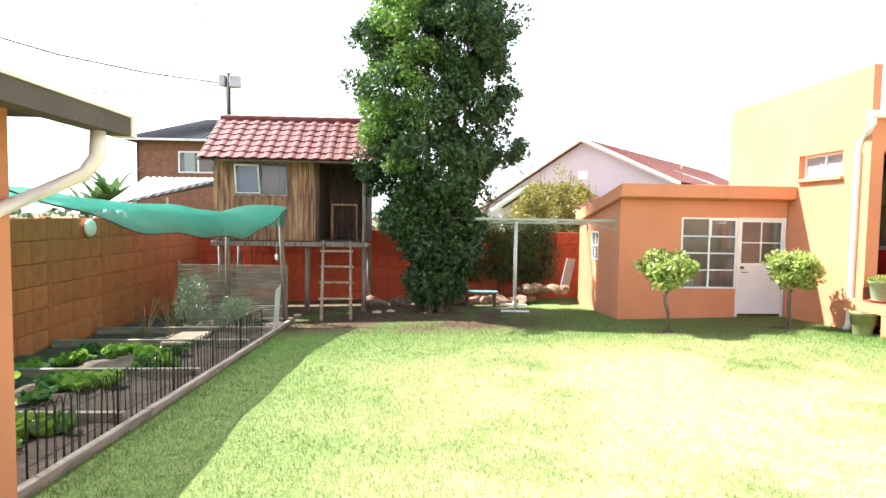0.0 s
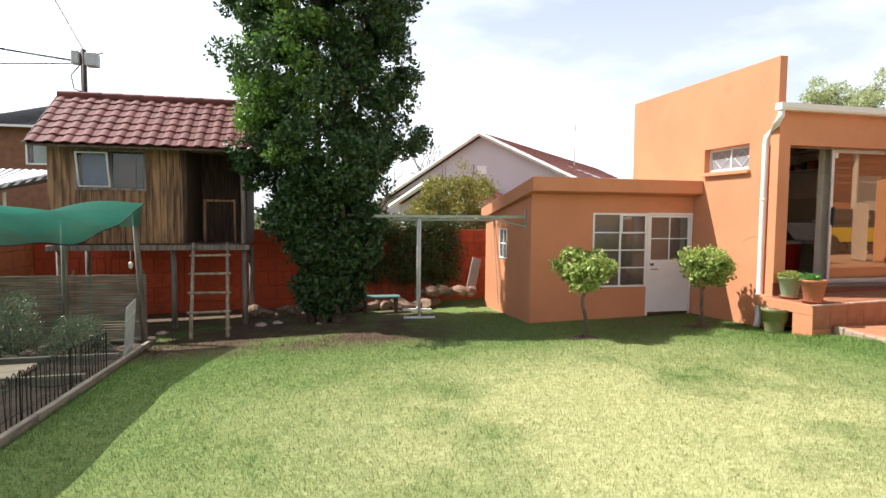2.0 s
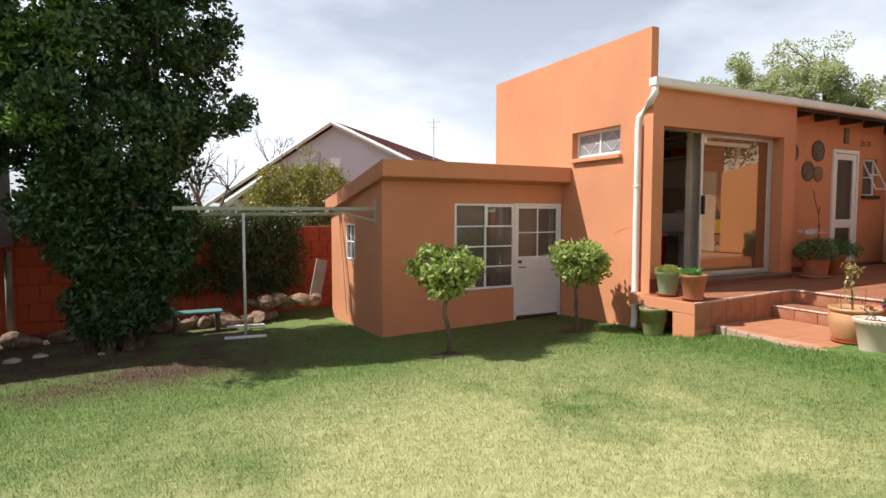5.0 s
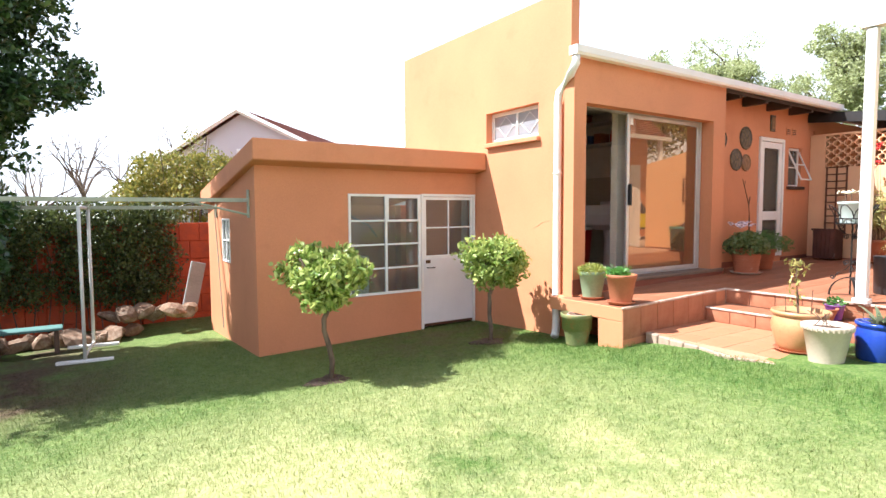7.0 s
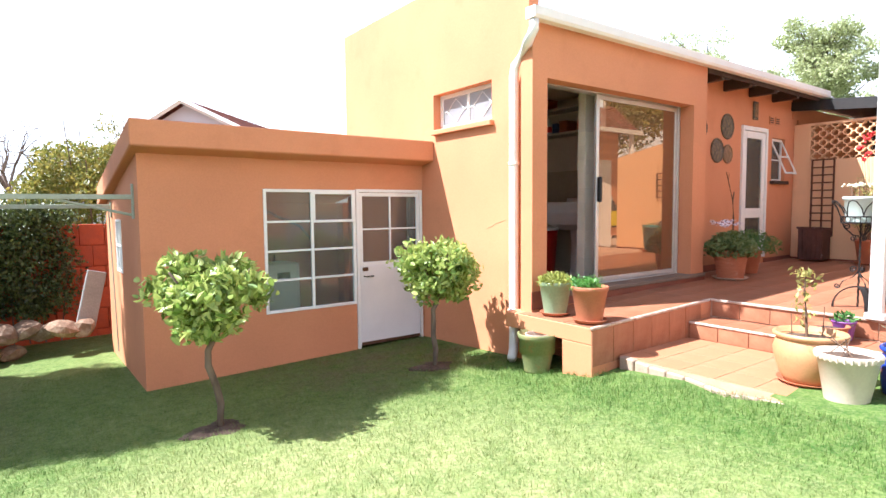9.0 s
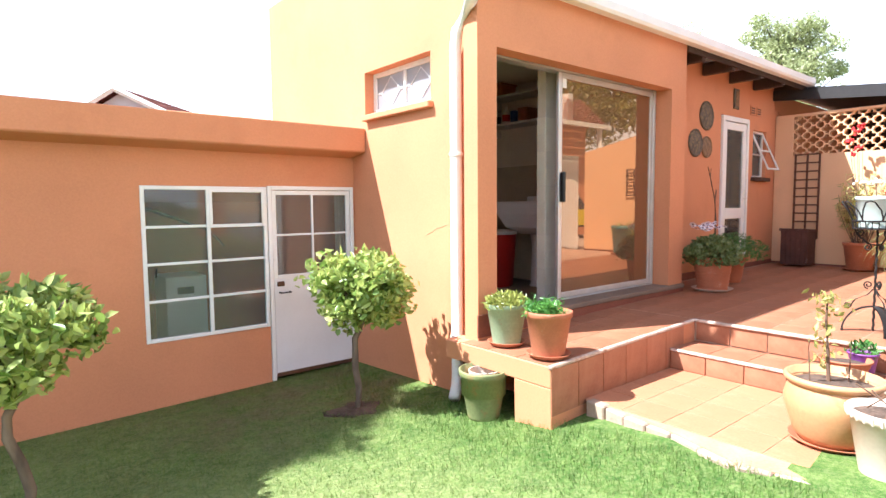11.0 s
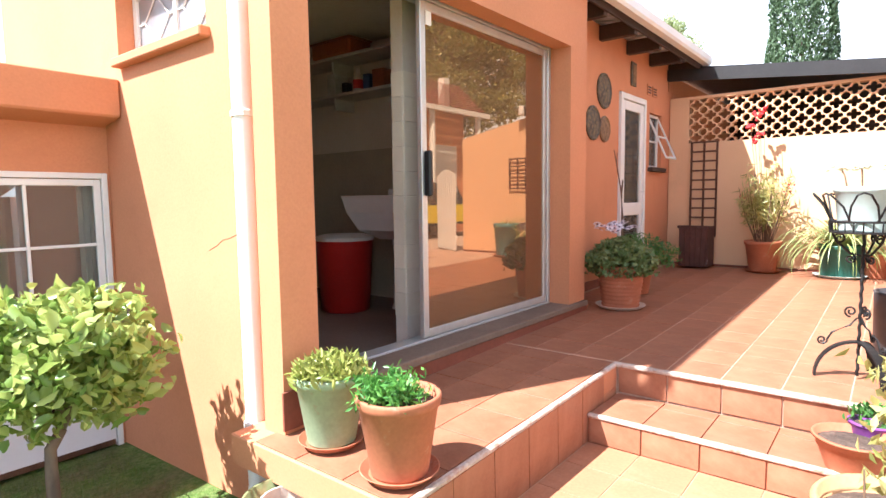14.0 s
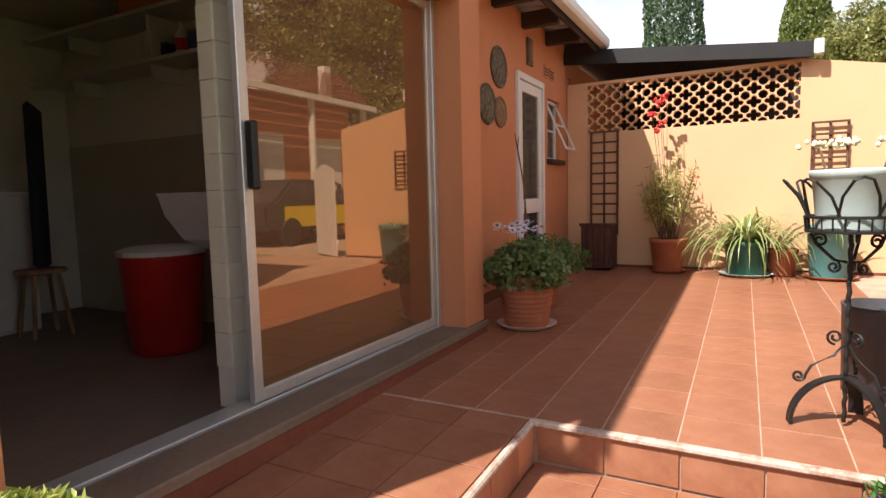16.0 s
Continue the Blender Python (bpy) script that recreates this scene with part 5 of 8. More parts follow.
hanging_float = tagged(part("hanging_float", (lambda bm: [rod(bm, (0, 0, 0), (0, 0, 0.2), 0.003, n=4), lathe(bm, [(0.0001, -0.12), (0.03, -0.1), (0.035, -0.02), (0.0001, 0.0)], 10)] and bm)(bmesh.new()), WHITE), "small white float hanging from a cord", "ornament")
hanging_float.matrix_basis = pose(-2.85, 11.2, 1.1)

# ---------------------------------------------------------------- trees
BARK = wood("grey_brown_bark", (0.20, 0.14, 0.10), (0.09, 0.06, 0.045), (6, 6, 2))
TREE_LEAF = leaf_material("dark_evergreen_leaf", (0.022, 0.050, 0.014), (0.072, 0.138, 0.036), 0.15)
TREE_LEAF_LIT = leaf_material("sunlit_green_leaf", (0.10, 0.20, 0.03), (0.20, 0.32, 0.06), 0.4)


def clumps(rng, n, leaves, radius, place, squash=0.8):
    """Leaf centres gathered into clumps; place() gives a clump's centre."""
    out, away = [], []
    for i in range(n):
        c = np.array(place())
        d = rng.normal(0, 1, (leaves, 3))
        d /= np.linalg.norm(d, axis=1)[:, None]
        p = d * (rng.uniform(0.25, 1, leaves) ** 0.6 * radius * rng.uniform(0.6, 1.25))[:, None] * (1, 1, squash)
        out.append(c + p)
        away.append(d)
    return np.concatenate(out), np.concatenate(away)


big_tree = thing("evergreen_tree", pose(0.34, 12.5, -0.3), "tall dense evergreen tree with several stems", "tree")
bm = bmesh.new()
for i in range(7):
    a = i * 0.9
    b0 = (0.28 * math.cos(a), 0.22 * math.sin(a), -0.2)
    tube(bm, [b0, (b0[0] * 1.6, b0[1] * 1.5, 1.4), (b0[0] * 2.4, b0[1] * 2, 3.6), (b0[0] * 2.6, b0[1] * 2, 6.2)], 0.10, 7, 0.03)
part("trunk", bm, BARK, big_tree, smooth=True)
prof_z = [0.2, 0.9, 1.6, 2.2, 3.0, 3.8, 4.6, 5.3, 6.2, 7.0, 8.0, 9.0]
prof_r = [0.32, 0.60, 0.72, 0.96, 1.32, 1.50, 1.54, 1.52, 1.42, 1.22, 0.86, 0.3]


def tree_spot():
    z = rng.uniform(0.35, 8.8)
    r = np.interp(z, prof_z, prof_r) * (1 + 0.17 * math.sin(z * 4.3) + 0.12 * math.sin(z * 9.1 + 1)) * rng.uniform(0.35, 1.0) ** 0.5
    a = rng.uniform(0, 6.283)
    r *= 1 + 0.22 * math.sin(3 * a + z * 1.7) + 0.10 * math.sin(7 * a - z * 2.9)
    return r * math.cos(a) + 0.10 * math.sin(z * 1.1) + 0.08 * max(0.0, z - 4.0), r * math.sin(a) * 0.85, z


c, d = clumps(rng, 980, 130, 0.31, tree_spot)
v, f = leaf_arrays(rng, c, 0.105, 0.052, d * 0.7, 0.25)
from_arrays("crown", v, f, TREE_LEAF, big_tree)
# paler leaf colour on this side stands in for sun on the crown
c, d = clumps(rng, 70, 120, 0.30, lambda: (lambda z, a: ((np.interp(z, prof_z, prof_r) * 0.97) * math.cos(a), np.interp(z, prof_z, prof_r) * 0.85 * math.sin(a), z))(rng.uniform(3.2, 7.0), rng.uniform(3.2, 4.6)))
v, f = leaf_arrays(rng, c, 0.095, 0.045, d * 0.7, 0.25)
tagged(from_arrays("sunlit_foliage", v, f, TREE_LEAF_LIT, big_tree), "paler leaf clumps painted as sunlit, on one side")
c, d = clumps(rng, 7, 130, 0.30, lambda: (rng.uniform(1.6, 1.98), rng.uniform(-0.5, 0.1), rng.uniform(3.5, 3.95)))
v, f = leaf_arrays(rng, c, 0.095, 0.045, d * 0.7, 0.25)
from_arrays("side_branch", v, f, TREE_LEAF, big_tree)

LEMON = leaf_material("glossy_citrus_leaf", (0.15, 0.25, 0.04), (0.56, 0.61, 0.19), 0.40)


def standard_tree(x, y, height, crown, label, bend, seed):
    """A small clipped tree: bent stem, a fork, a flat-topped round crown of large leaves."""
    r = np.random.default_rng(seed)
    th = thing("lemon_tree", pose(x, y, float(lie(x, y))), label, "tree", "small lemon trees")
    bm = bmesh.new()
    fork = Vector((bend * 1.2, 0, height * 0.44))
    tube(bm, [(0, 0, -0.05), (0.02, 0.01, height * 0.12), (-0.015, 0.0, height * 0.22), (bend - 0.05, -0.01, height * 0.32), (bend - 0.045, 0.0, height * 0.39), tuple(fork)], 0.031, 8, 0.025)
    for i in range(6):
        a = i * 1.05 + 0.3
        tube(bm, [tuple(fork), (fork.x + 0.14 * math.cos(a), fork.y + 0.14 * math.sin(a), height * 0.62), (fork.x + 0.33 * math.cos(a), fork.y + 0.3 * math.sin(a), height * 0.78)], 0.018, 6, 0.008)
    part("trunk", bm, BARK, th, smooth=True)

    def spot():
        a, u = r.uniform(0, 6.283), r.uniform(0.15, 1) ** 0.5
        zz = r.uniform(-1, 1)
        rr = crown[0] * u * math.sqrt(max(0.0, 1 - 0.75 * zz * zz)) * (1 + 0.12 * math.sin(3 * a))
        top = crown[1] * (0.8 if zz > 0 else 1.0)
        return bend + rr * math.cos(a), rr * math.sin(a), height * 0.675 + zz * top + 0.05 * math.sin(2 * a + seed)
    c, d = clumps(r, 96, 34, 0.15, spot)
    v, f = leaf_arrays(r, c, 0.078, 0.042, d * 0.7, 0.35, True)
    from_arrays("crown", v, f, LEMON, th)
    return th


standard_tree(4.28, 9.05, 1.66, (0.42, 0.25), "small clipped lemon tree with a bent stem on the lawn", -0.02, 3)
standard_tree(6.58, 9.29, 1.60, (0.43, 0.26), "small clipped lemon tree beside the shed door", 0.03, 5)
for x, y in ((4.28, 9.05), (6.58, 9.29)):
    bm = lathe(bmesh.new(), [(0.26, -0.012), (0.19, 0.010), (0.1, 0.018), (0.0001, 0.022)], 18)
    for q in bm.verts:
        q.co.x *= 1 + 0.25 * math.sin(3 * math.atan2(q.co.y, q.co.x) + x)
        q.co.y *= 0.8 + 0.2 * math.cos(5 * math.atan2(q.co.y, q.co.x))
    ob = structure("soil_patch", bm, SOIL, "bare soil around a small tree", "soil", True)
    ob.location = (x, y, float(lie(x, y)) + 0.004)

# ---------------------------------------------------------------- back of the garden
ROCK = material("brown_field_stone", (0.22, 0.135, 0.085), 0.9, 0.3, 4, 30, 0.5, 0.01, second=(0.34, 0.26, 0.19), blend=(0.5, 0.7), random_tint=0.2)
rr_ = np.random.default_rng(21)
for k in range(30):
    x = -1.2 + k * 0.175 + rr_.normal(0, 0.08) if k < 24 else 2.6 + (k - 24) * 0.22
    y = 13.75 + rr_.normal(0, 0.12)
    s = rr_.uniform(0.13, 0.24)
    bm = bmesh.new()
    bmesh.ops.create_icosphere(bm, subdivisions=2, radius=1)
    nrm = [Vector(rr_.normal(0, 1, 3)).normalized() for _ in range(9)]
    for v in bm.verts:
        for q in nrm:
            h = v.co.dot(q)
            if h > 0.62:
                v.co -= q * (h - 0.62)
    bmesh.ops.scale(bm, vec=(s * rr_.uniform(0.9, 1.5), s, s * rr_.uniform(0.7, 1.0)), verts=bm.verts[:])
    ob = tagged(part("rock", bm, ROCK), "rough brown stone in the rockery by the wall", "stone", "rockery stones")
    ob.matrix_basis = pose(x, y, float(lie(x, y)) + s * 0.45 + (0.26 if k >= 24 else 0), rr_.uniform(-20, 20), rr_.uniform(-20, 20), rr_.uniform(0, 360))
HEDGE = leaf_material("hedge_leaf", (0.035, 0.05, 0.016), (0.16, 0.19, 0.05), 0.25)
hedge = thing("creeper_hedge", pose(2.2, 14.55, -0.2), "creeper hanging over the red back wall, sunlit along its top", "hedge")
c, d = clumps(rng, 330, 90, 0.25, lambda: (rng.uniform(-1.5, 1.0) if rng.random() < 0.8 else rng.uniform(0.8, 1.4), rng.uniform(-0.2, 0.35), 2.0 - 1.55 * rng.random() ** 1.3))
v, f = leaf_arrays(rng, c[c[:, 2] > 0.2], 0.06, 0.035, d[c[:, 2] > 0.2] * 0.5, 0.1)
from_arrays("foliage", v, f, HEDGE, hedge)
bm = bmesh.new()
for i in range(14):
    x = -1.2 + i * 0.19
    tube(bm, [(x, 0.1, 0), (x + rng.normal(0, 0.1), 0.05, 1.0), (x + rng.normal(0, 0.15), 0.1, 2.0)], 0.012, 5, 0.006)
part("stem", bm, BARK, hedge)
BENCH = material("teal_painted_board", (0.10, 0.20, 0.18), 0.6, 0.15, 3, 40, 0.1)
bench = thing("garden_bench", pose(1.55, 13.3, float(lie(1.5, 13.3))), "low bench with a faded teal top under the tree", "bench")
part("seat", a_box(-0.42, -0.16, 0.34, 0.42, 0.16, 0.38, 0.008), BENCH, bench)
for x in (-0.34, 0.34):
    part("leg", a_box(x - 0.03, -0.13, -0.05, x + 0.03, 0.13, 0.34, 0.006), OLD_DARK, bench)
slab_ = tagged(part("leaning_slab", a_box(-0.13, -0.02, 0, 0.13, 0.02, 0.80, 0.01), material("grey_concrete", (0.30, 0.29, 0.28), 0.9, 0.15, 3, 40, 0.2)), "grey concrete slab leaning against the shed", "slab")
slab_.matrix_basis = pose(3.72, 13.72, 0.12, 0, 14, 20)

# clothes rack, and folding clothes line on the shed
RACK = material("white_painted_tube", (0.72, 0.70, 0.66), 0.45, 0.06, 4, 50, 0.03, second=(0.45, 0.36, 0.28), blend=(0.66, 0.8))
rack_z = float(lie(2.2, 12.3)) + 0.005
clothes_rack = thing("clothes_rack", pose(2.20, 12.15, rack_z, 0, 0, -8), "white tubular clothes stand on two feet", "clothes rack")
for y in (0, 0.95):
    part("upright", rod(bmesh.new(), (0, y, 0.04), (0, y, 2.02), 0.022, n=8), RACK, clothes_rack, smooth=True)
    part("foot", a_box(-0.32, y - 0.03, 0.0, 0.32, y + 0.03, 0.045, 0.008), RACK, clothes_rack)
part("top_bar", rod(bmesh.new(), (0, -0.02, 2.0), (0, 0.97, 2.0), 0.02, n=8), RACK, clothes_rack)
part("low_bar", rod(bmesh.new(), (0, 0, 0.08), (0, 0.95, 0.08), 0.018, n=8), RACK, clothes_rack)
LINE_PAINT = material("grey_green_paint", (0.34, 0.36, 0.27), 0.5, 0.1, 4, 50, 0.05, second=(0.5, 0.5, 0.44), blend=(0.55, 0.8))
clothes_line = thing("folding_clothes_line", Matrix(), "grey-green folding clothes line bracketed to the shed wall", "clothes line")
part("bracket_plate", a_box(4.0, 10.98, 1.66, 4.018, 11.06, 2.02, 0.004), LINE_PAINT, clothes_line)
part("bracket_plate", a_box(4.0, 12.82, 1.66, 4.018, 12.90, 1.86, 0.004), LINE_PAINT, clothes_line)
part("arm", a_box(1.15, 11.0, 1.86, 4.0, 11.04, 1.91, 0.004), LINE_PAINT, clothes_line)
part("arm", a_box(1.15, 12.84, 1.78, 4.0, 12.88, 1.83, 0.004), LINE_PAINT, clothes_line)
part("strut", rod(bmesh.new(), (4.0, 11.02, 1.70), (3.35, 11.02, 1.86), 0.016, n=6), LINE_PAINT, clothes_line)
part("end_bar", rod(bmesh.new(), (1.18, 11.02, 1.88), (1.18, 12.86, 1.80), 0.02, n=6), LINE_PAINT, clothes_line)
for i in range(6):
    x = 1.6 + i * 0.38
    part("line", rod(bmesh.new(), (x, 11.03, 1.905), (x, 12.85, 1.825), 0.003, n=4), RACK, clothes_line)
part("stay", rod(bmesh.new(), (3.98, 12.84, 1.8), (3.97, 12.4, 0.0), 0.008, n=5), LINE_PAINT, clothes_line)
for x, y, s in ((-0.9, 12.4, 0.11), (-0.6, 12.6, 0.09), (-2.6, 12.1, 0.10), (0.2, 12.2, 0.05), (-1.5, 12.3, 0.06)):
    bm = bmesh.new()
    bmesh.ops.create_icosphere(bm, subdivisions=2, radius=s)
    for v in bm.verts:
        v.co += Vector(rr_.normal(0, 0.012, 3))
        v.co.z *= 0.45
    ob = tagged(part("pale_stone", bm, GROUT), "pale flat stone on the bare ground under the tree", "stone", "pale stones")
    ob.matrix_basis = pose(x, y, float(lie(x, y)) + 0.01)

# ---------------------------------------------------------------- pots and plants
TERRACOTTA = material("terracotta_pot", (0.40, 0.135, 0.065), 0.75, 0.12, 5, 60, 0.1, 0.002, second=(0.50, 0.30, 0.20), blend=(0.6, 0.8))
GREEN_POT = material("faded_green_pot", (0.29, 0.36, 0.22), 0.6, 0.12, 5, 50, 0.08, 0.002, second=(0.34, 0.20, 0.13), blend=(0.60, 0.78))
OLIVE_POT = material("stained_olive_pot", (0.20, 0.22, 0.09), 0.65, 0.18, 4, 50, 0.1, 0.002, second=(0.34, 0.18, 0.08), blend=(0.52, 0.72))
TAN_POT = material("tan_glazed_pot", (0.50, 0.27, 0.13), 0.35, 0.10, 4, 50, 0.05, 0.002, second=(0.40, 0.17, 0.08), blend=(0.58, 0.8))
CREAM_POT = material("cream_pot", (0.62, 0.50, 0.40), 0.6, 0.08, 4, 50, 0.08, 0.002, second=(0.48, 0.34, 0.25), blend=(0.62, 0.85))
BLUE_POT = material("cobalt_glazed_pot", (0.022, 0.055, 0.32), 0.2, 0.12, 4, 40, 0.03)
TEAL_POT = material("teal_glazed_pot", (0.09, 0.24, 0.24), 0.3, 0.12, 4, 40, 0.04)
DARK_GREEN_POT = material("dark_green_pot", (0.02, 0.10, 0.07), 0.4, 0.12, 4, 40, 0.04)
MINT_POT = material("pale_mint_pot", (0.52, 0.60, 0.56), 0.45, 0.06, 4, 40, 0.04)
PURPLE_POT = material("purple_pot", (0.20, 0.06, 0.24), 0.4, 0.1, 4, 40, 0.03)
POT_SOIL = material("potting_soil", (0.085, 0.055, 0.04), 0.95, 0.4, 12, 60, 0.8, 0.01, second=(0.24, 0.18, 0.13), blend=(0.6, 0.75))


def pot(name, x, y, z, r_top, r_foot, h, mat, label, style="plain", saucer=None, soil=0.88, group=""):
    """A turned plant pot with a rolled rim, its soil and, if given, a saucer of that material."""
    th = thing(name, pose(x, y, z), label, "plant pot", group)
    base = 0.0
    if saucer:
        part("saucer", lathe(bmesh.new(), [(r_foot * 1.15, 0), (r_foot * 1.42, 0.03), (r_foot * 1.38, 0.032), (r_foot * 1.1, 0.010), (0.0001, 0.010)], 32), saucer, th, smooth=False)
        base = 0.011
    w, rim = 0.014, h * 0.14
    mid = lambda f: r_foot + (r_top * 0.93 - r_foot) * f
    if style == "belly":
        prof = [(r_foot, 0), (r_foot * 1.25, h * 0.12), (r_top * 1.03, h * 0.50), (r_top * 1.06, h * 0.66), (r_top * 0.98, h * 0.84), (r_top * 0.95, h * 0.88), (r_top * 1.06, h * 0.92), (r_top * 1.08, h * 0.96), (r_top * 1.04, h)]
    elif style == "ribbed":
        prof = [(r_foot, 0)]
        for k in range(9):
            f = (k + 0.5) / 9.5
            prof += [(mid(f) + 0.0, h * 0.84 * (k + 0.1) / 9), (mid(f) + 0.009, h * 0.84 * (k + 0.5) / 9), (mid(f) + 0.0, h * 0.84 * (k + 0.92) / 9)]
        prof += [(r_top * 0.94, h * 0.85), (r_top, h * 0.87), (r_top * 1.02, h * 0.95), (r_top, h)]
    else:
        prof = [(r_foot, 0), (r_foot * 1.02, 0.01), (mid(1), h - rim), (r_top * 0.985, h - rim + 0.006), (r_top, h - rim * 0.5), (r_top * 1.01, h - 0.012), (r_top * 1.0, h)]
    inner = prof[-1][0] - w
    prof += [(inner, h), (inner * 0.97, h * soil - 0.02)]
    b = part("pot_body", lathe(bmesh.new(), [(r, zz + base) for r, zz in prof], 36), mat, th)
    b.data.shade_smooth()
    sb = bmesh.new()
    rs = inner * 0.975
    lathe(sb, [(rs, h * soil + base - 0.006), (rs * 0.6, h * soil + base + 0.006), (0.0001, h * soil + base + 0.01)], 20)
    part("soil", sb, POT_SOIL, th)
    return th, h * soil + base


def foliage(name, th, z, n, rad, hgt, length, width, mat, up=0.6, label="", seed=1, flat=1.0):
    r = np.random.default_rng(seed)
    a, q = r.uniform(0, 6.283, n), np.sqrt(r.uniform(0, 1, n))
    zz = r.uniform(0, 1, n)
    dome = np.sqrt(np.clip(1 - (q * 0.9) ** 2, 0, 1)) ** flat
    c = np.stack([np.cos(a) * q * rad * (0.8 + 0.4 * r.random(n)), np.sin(a) * q * rad * (0.8 + 0.4 * r.random(n)), z + zz ** 0.7 * hgt * dome], 1)
    out = np.stack([np.cos(a), np.sin(a), np.zeros(n)], 1) * 0.6
    v, f = leaf_arrays(r, c, length, width, out, up, True)
    return tagged(from_arrays(name, v, f, mat, th), label)


SUCC = leaf_material("yellow_green_succulent", (0.20, 0.25, 0.04), (0.48, 0.47, 0.13), 0.25)
FERN = leaf_material("bright_fern", (0.06, 0.19, 0.03), (0.17, 0.38, 0.07), 0.3)
GERANIUM = leaf_material("scented_geranium", (0.10, 0.17, 0.05), (0.25, 0.30, 0.11), 0.3)
FERN_DARK = leaf_material("asparagus_fern", (0.045, 0.14, 0.03), (0.12, 0.26, 0.06), 0.3)
STRAP = leaf_material("striped_strap_leaf", (0.16, 0.25, 0.05), (0.52, 0.54, 0.24), 0.35)
REED = leaf_material("bronze_green_leaf", (0.24, 0.25, 0.06), (0.60, 0.52, 0.20), 0.4)
PETAL = material("white_petal", (0.82, 0.78, 0.86), 0.6, 0.04, 20, 50, 0.0)
PETAL_RED = material("red_petal", (0.62, 0.03, 0.03), 0.6, 0.1, 20, 50, 0.0)
PETAL_EYE = material("dark_flower_eye", (0.06, 0.03, 0.09), 0.7, 0.1, 20, 50, 0.0)
TWIG = wood("brown_twig", (0.17, 0.10, 0.06), (0.09, 0.05, 0.035))

p1, s1 = pot("plant_pot", 7.41, 8.33, FLOOR - 0.046, 0.168, 0.110, 0.325, GREEN_POT, "faded green pot of yellow-green succulents on the ledge", saucer=TERRACOTTA)
foliage("foliage", p1, s1, 700, 0.17, 0.13, 0.06, 0.017, SUCC, 0.9, seed=31)
p2, s2 = pot("plant_pot", 7.38, 7.87, FLOOR - 0.046, 0.176, 0.118, 0.33, TERRACOTTA, "terracotta pot of feathery green leaves on the ledge", saucer=TERRACOTTA)
r4 = np.random.default_rng(4)
v, f = strap_leaves(r4, 70, 0.15, 0.012, 0.9, 0.25, 0.02)
v2, f2 = leaf_arrays(r4, np.concatenate([np.repeat(v[k * 10 + 3:k * 10 + 9], 3, axis=0) + r4.normal(0, 0.014, (18, 3)) for k in range(70)]), 0.042, 0.012, None, 0.6)
from_arrays("fronds", v2 + (-0.03, 0.03, s2), f2, FERN, p2)
p3, s3 = pot("plant_pot", 7.16, 8.34, float(lie(7.16, 8.34)) + 0.01, 0.195, 0.125, 0.385, OLIVE_POT, "empty stained olive-green pot on the grass under the ledge", soil=0.55)
part("inner_pot", lathe(bmesh.new(), [(0.10, 0.22), (0.12, 0.375), (0.11, 0.375), (0.09, 0.22)], 20), CREAM_POT, p3)

p4, s4 = pot("plant_pot", 8.08, 6.25, 0.326, 0.245, 0.165, 0.40, TAN_POT, "large tan glazed pot with a thin sapling", "belly", TERRACOTTA, 0.86)
bm = bmesh.new()
tube(bm, [(0.02, 0.03, s4 - 0.03), (0.01, 0.04, s4 + 0.2), (-0.01, 0.05, s4 + 0.38), (0.0, 0.05, s4 + 0.52)], 0.012, 6, 0.005)
tube(bm, [(0.10, -0.05, s4 - 0.02), (0.12, -0.05, s4 + 0.25)], 0.005, 5, 0.003)
tube(bm, [(-0.08, 0.10, s4 - 0.02), (-0.09, 0.11, s4 + 0.2)], 0.005, 5, 0.003)
part("stem", bm, TWIG, p4)
r5 = np.random.default_rng(9)
c = np.stack([r5.normal(0.0, 0.045, 90), r5.normal(0.05, 0.045, 90), s4 + 0.08 + 0.45 * r5.random(90) ** 0.8], 1)
c[:26] = np.stack([r5.normal(0.0, 0.05, 26), r5.normal(0.04, 0.06, 26), s4 + 0.52 + r5.normal(0, 0.02, 26)], 1)
v, f = leaf_arrays(r5, c, 0.06, 0.026, None, 0.4)
from_arrays("foliage", v, f, REED, p4)
p5, s5 = pot("plant_pot", 7.80, 5.90, 0.326, 0.205, 0.135, 0.36, CREAM_POT, "cream fluted pot with bare twigs", soil=0.9)
bm = bmesh.new()
for i in range(5):
    tube(bm, [(r5.normal(0, 0.06), r5.normal(0, 0.06), s5), (r5.normal(0, 0.1), r5.normal(0, 0.1), s5 + 0.14)], 0.004, 4)
part("twigs", bm, TWIG, p5)
for i in range(30):
    a = i * 2 * math.pi / 30
    part("flute", rod(bmesh.new(), (0.20 * math.cos(a), 0.20 * math.sin(a), 0.315), (0.207 * math.cos(a), 0.207 * math.sin(a), 0.352), 0.008, n=5), CREAM_POT, p5)
p6, s6 = pot("plant_pot", 8.20, 5.62, 0.326, 0.19, 0.15, 0.38, BLUE_POT, "cobalt blue glazed pot with fleshy leaves", "belly", None, 0.9)
v, f = strap_leaves(r5, 22, 0.28, 0.05, 1.1, 0.2, 0.03)
from_arrays("foliage", v + (0, 0, s6), f, SAGE, p6)
p7, s7 = pot("plant_pot", 8.02, 5.18, 0.326, 0.24, 0.16, 0.36, TEAL_POT, "ribbed teal glazed pot with broad leaves", "ribbed", None, 0.9)
v, f = strap_leaves(r5, 20, 0.42, 0.11, 1.0, 0.22, 0.03)
from_arrays("foliage", v + (0, 0, s7), f, GERANIUM, p7)
p8, s8 = pot("plant_bowl", 8.92, 6.42, 0.496, 0.17, 0.11, 0.16, TERRACOTTA, "shallow terracotta bowl on the middle step", soil=0.8)
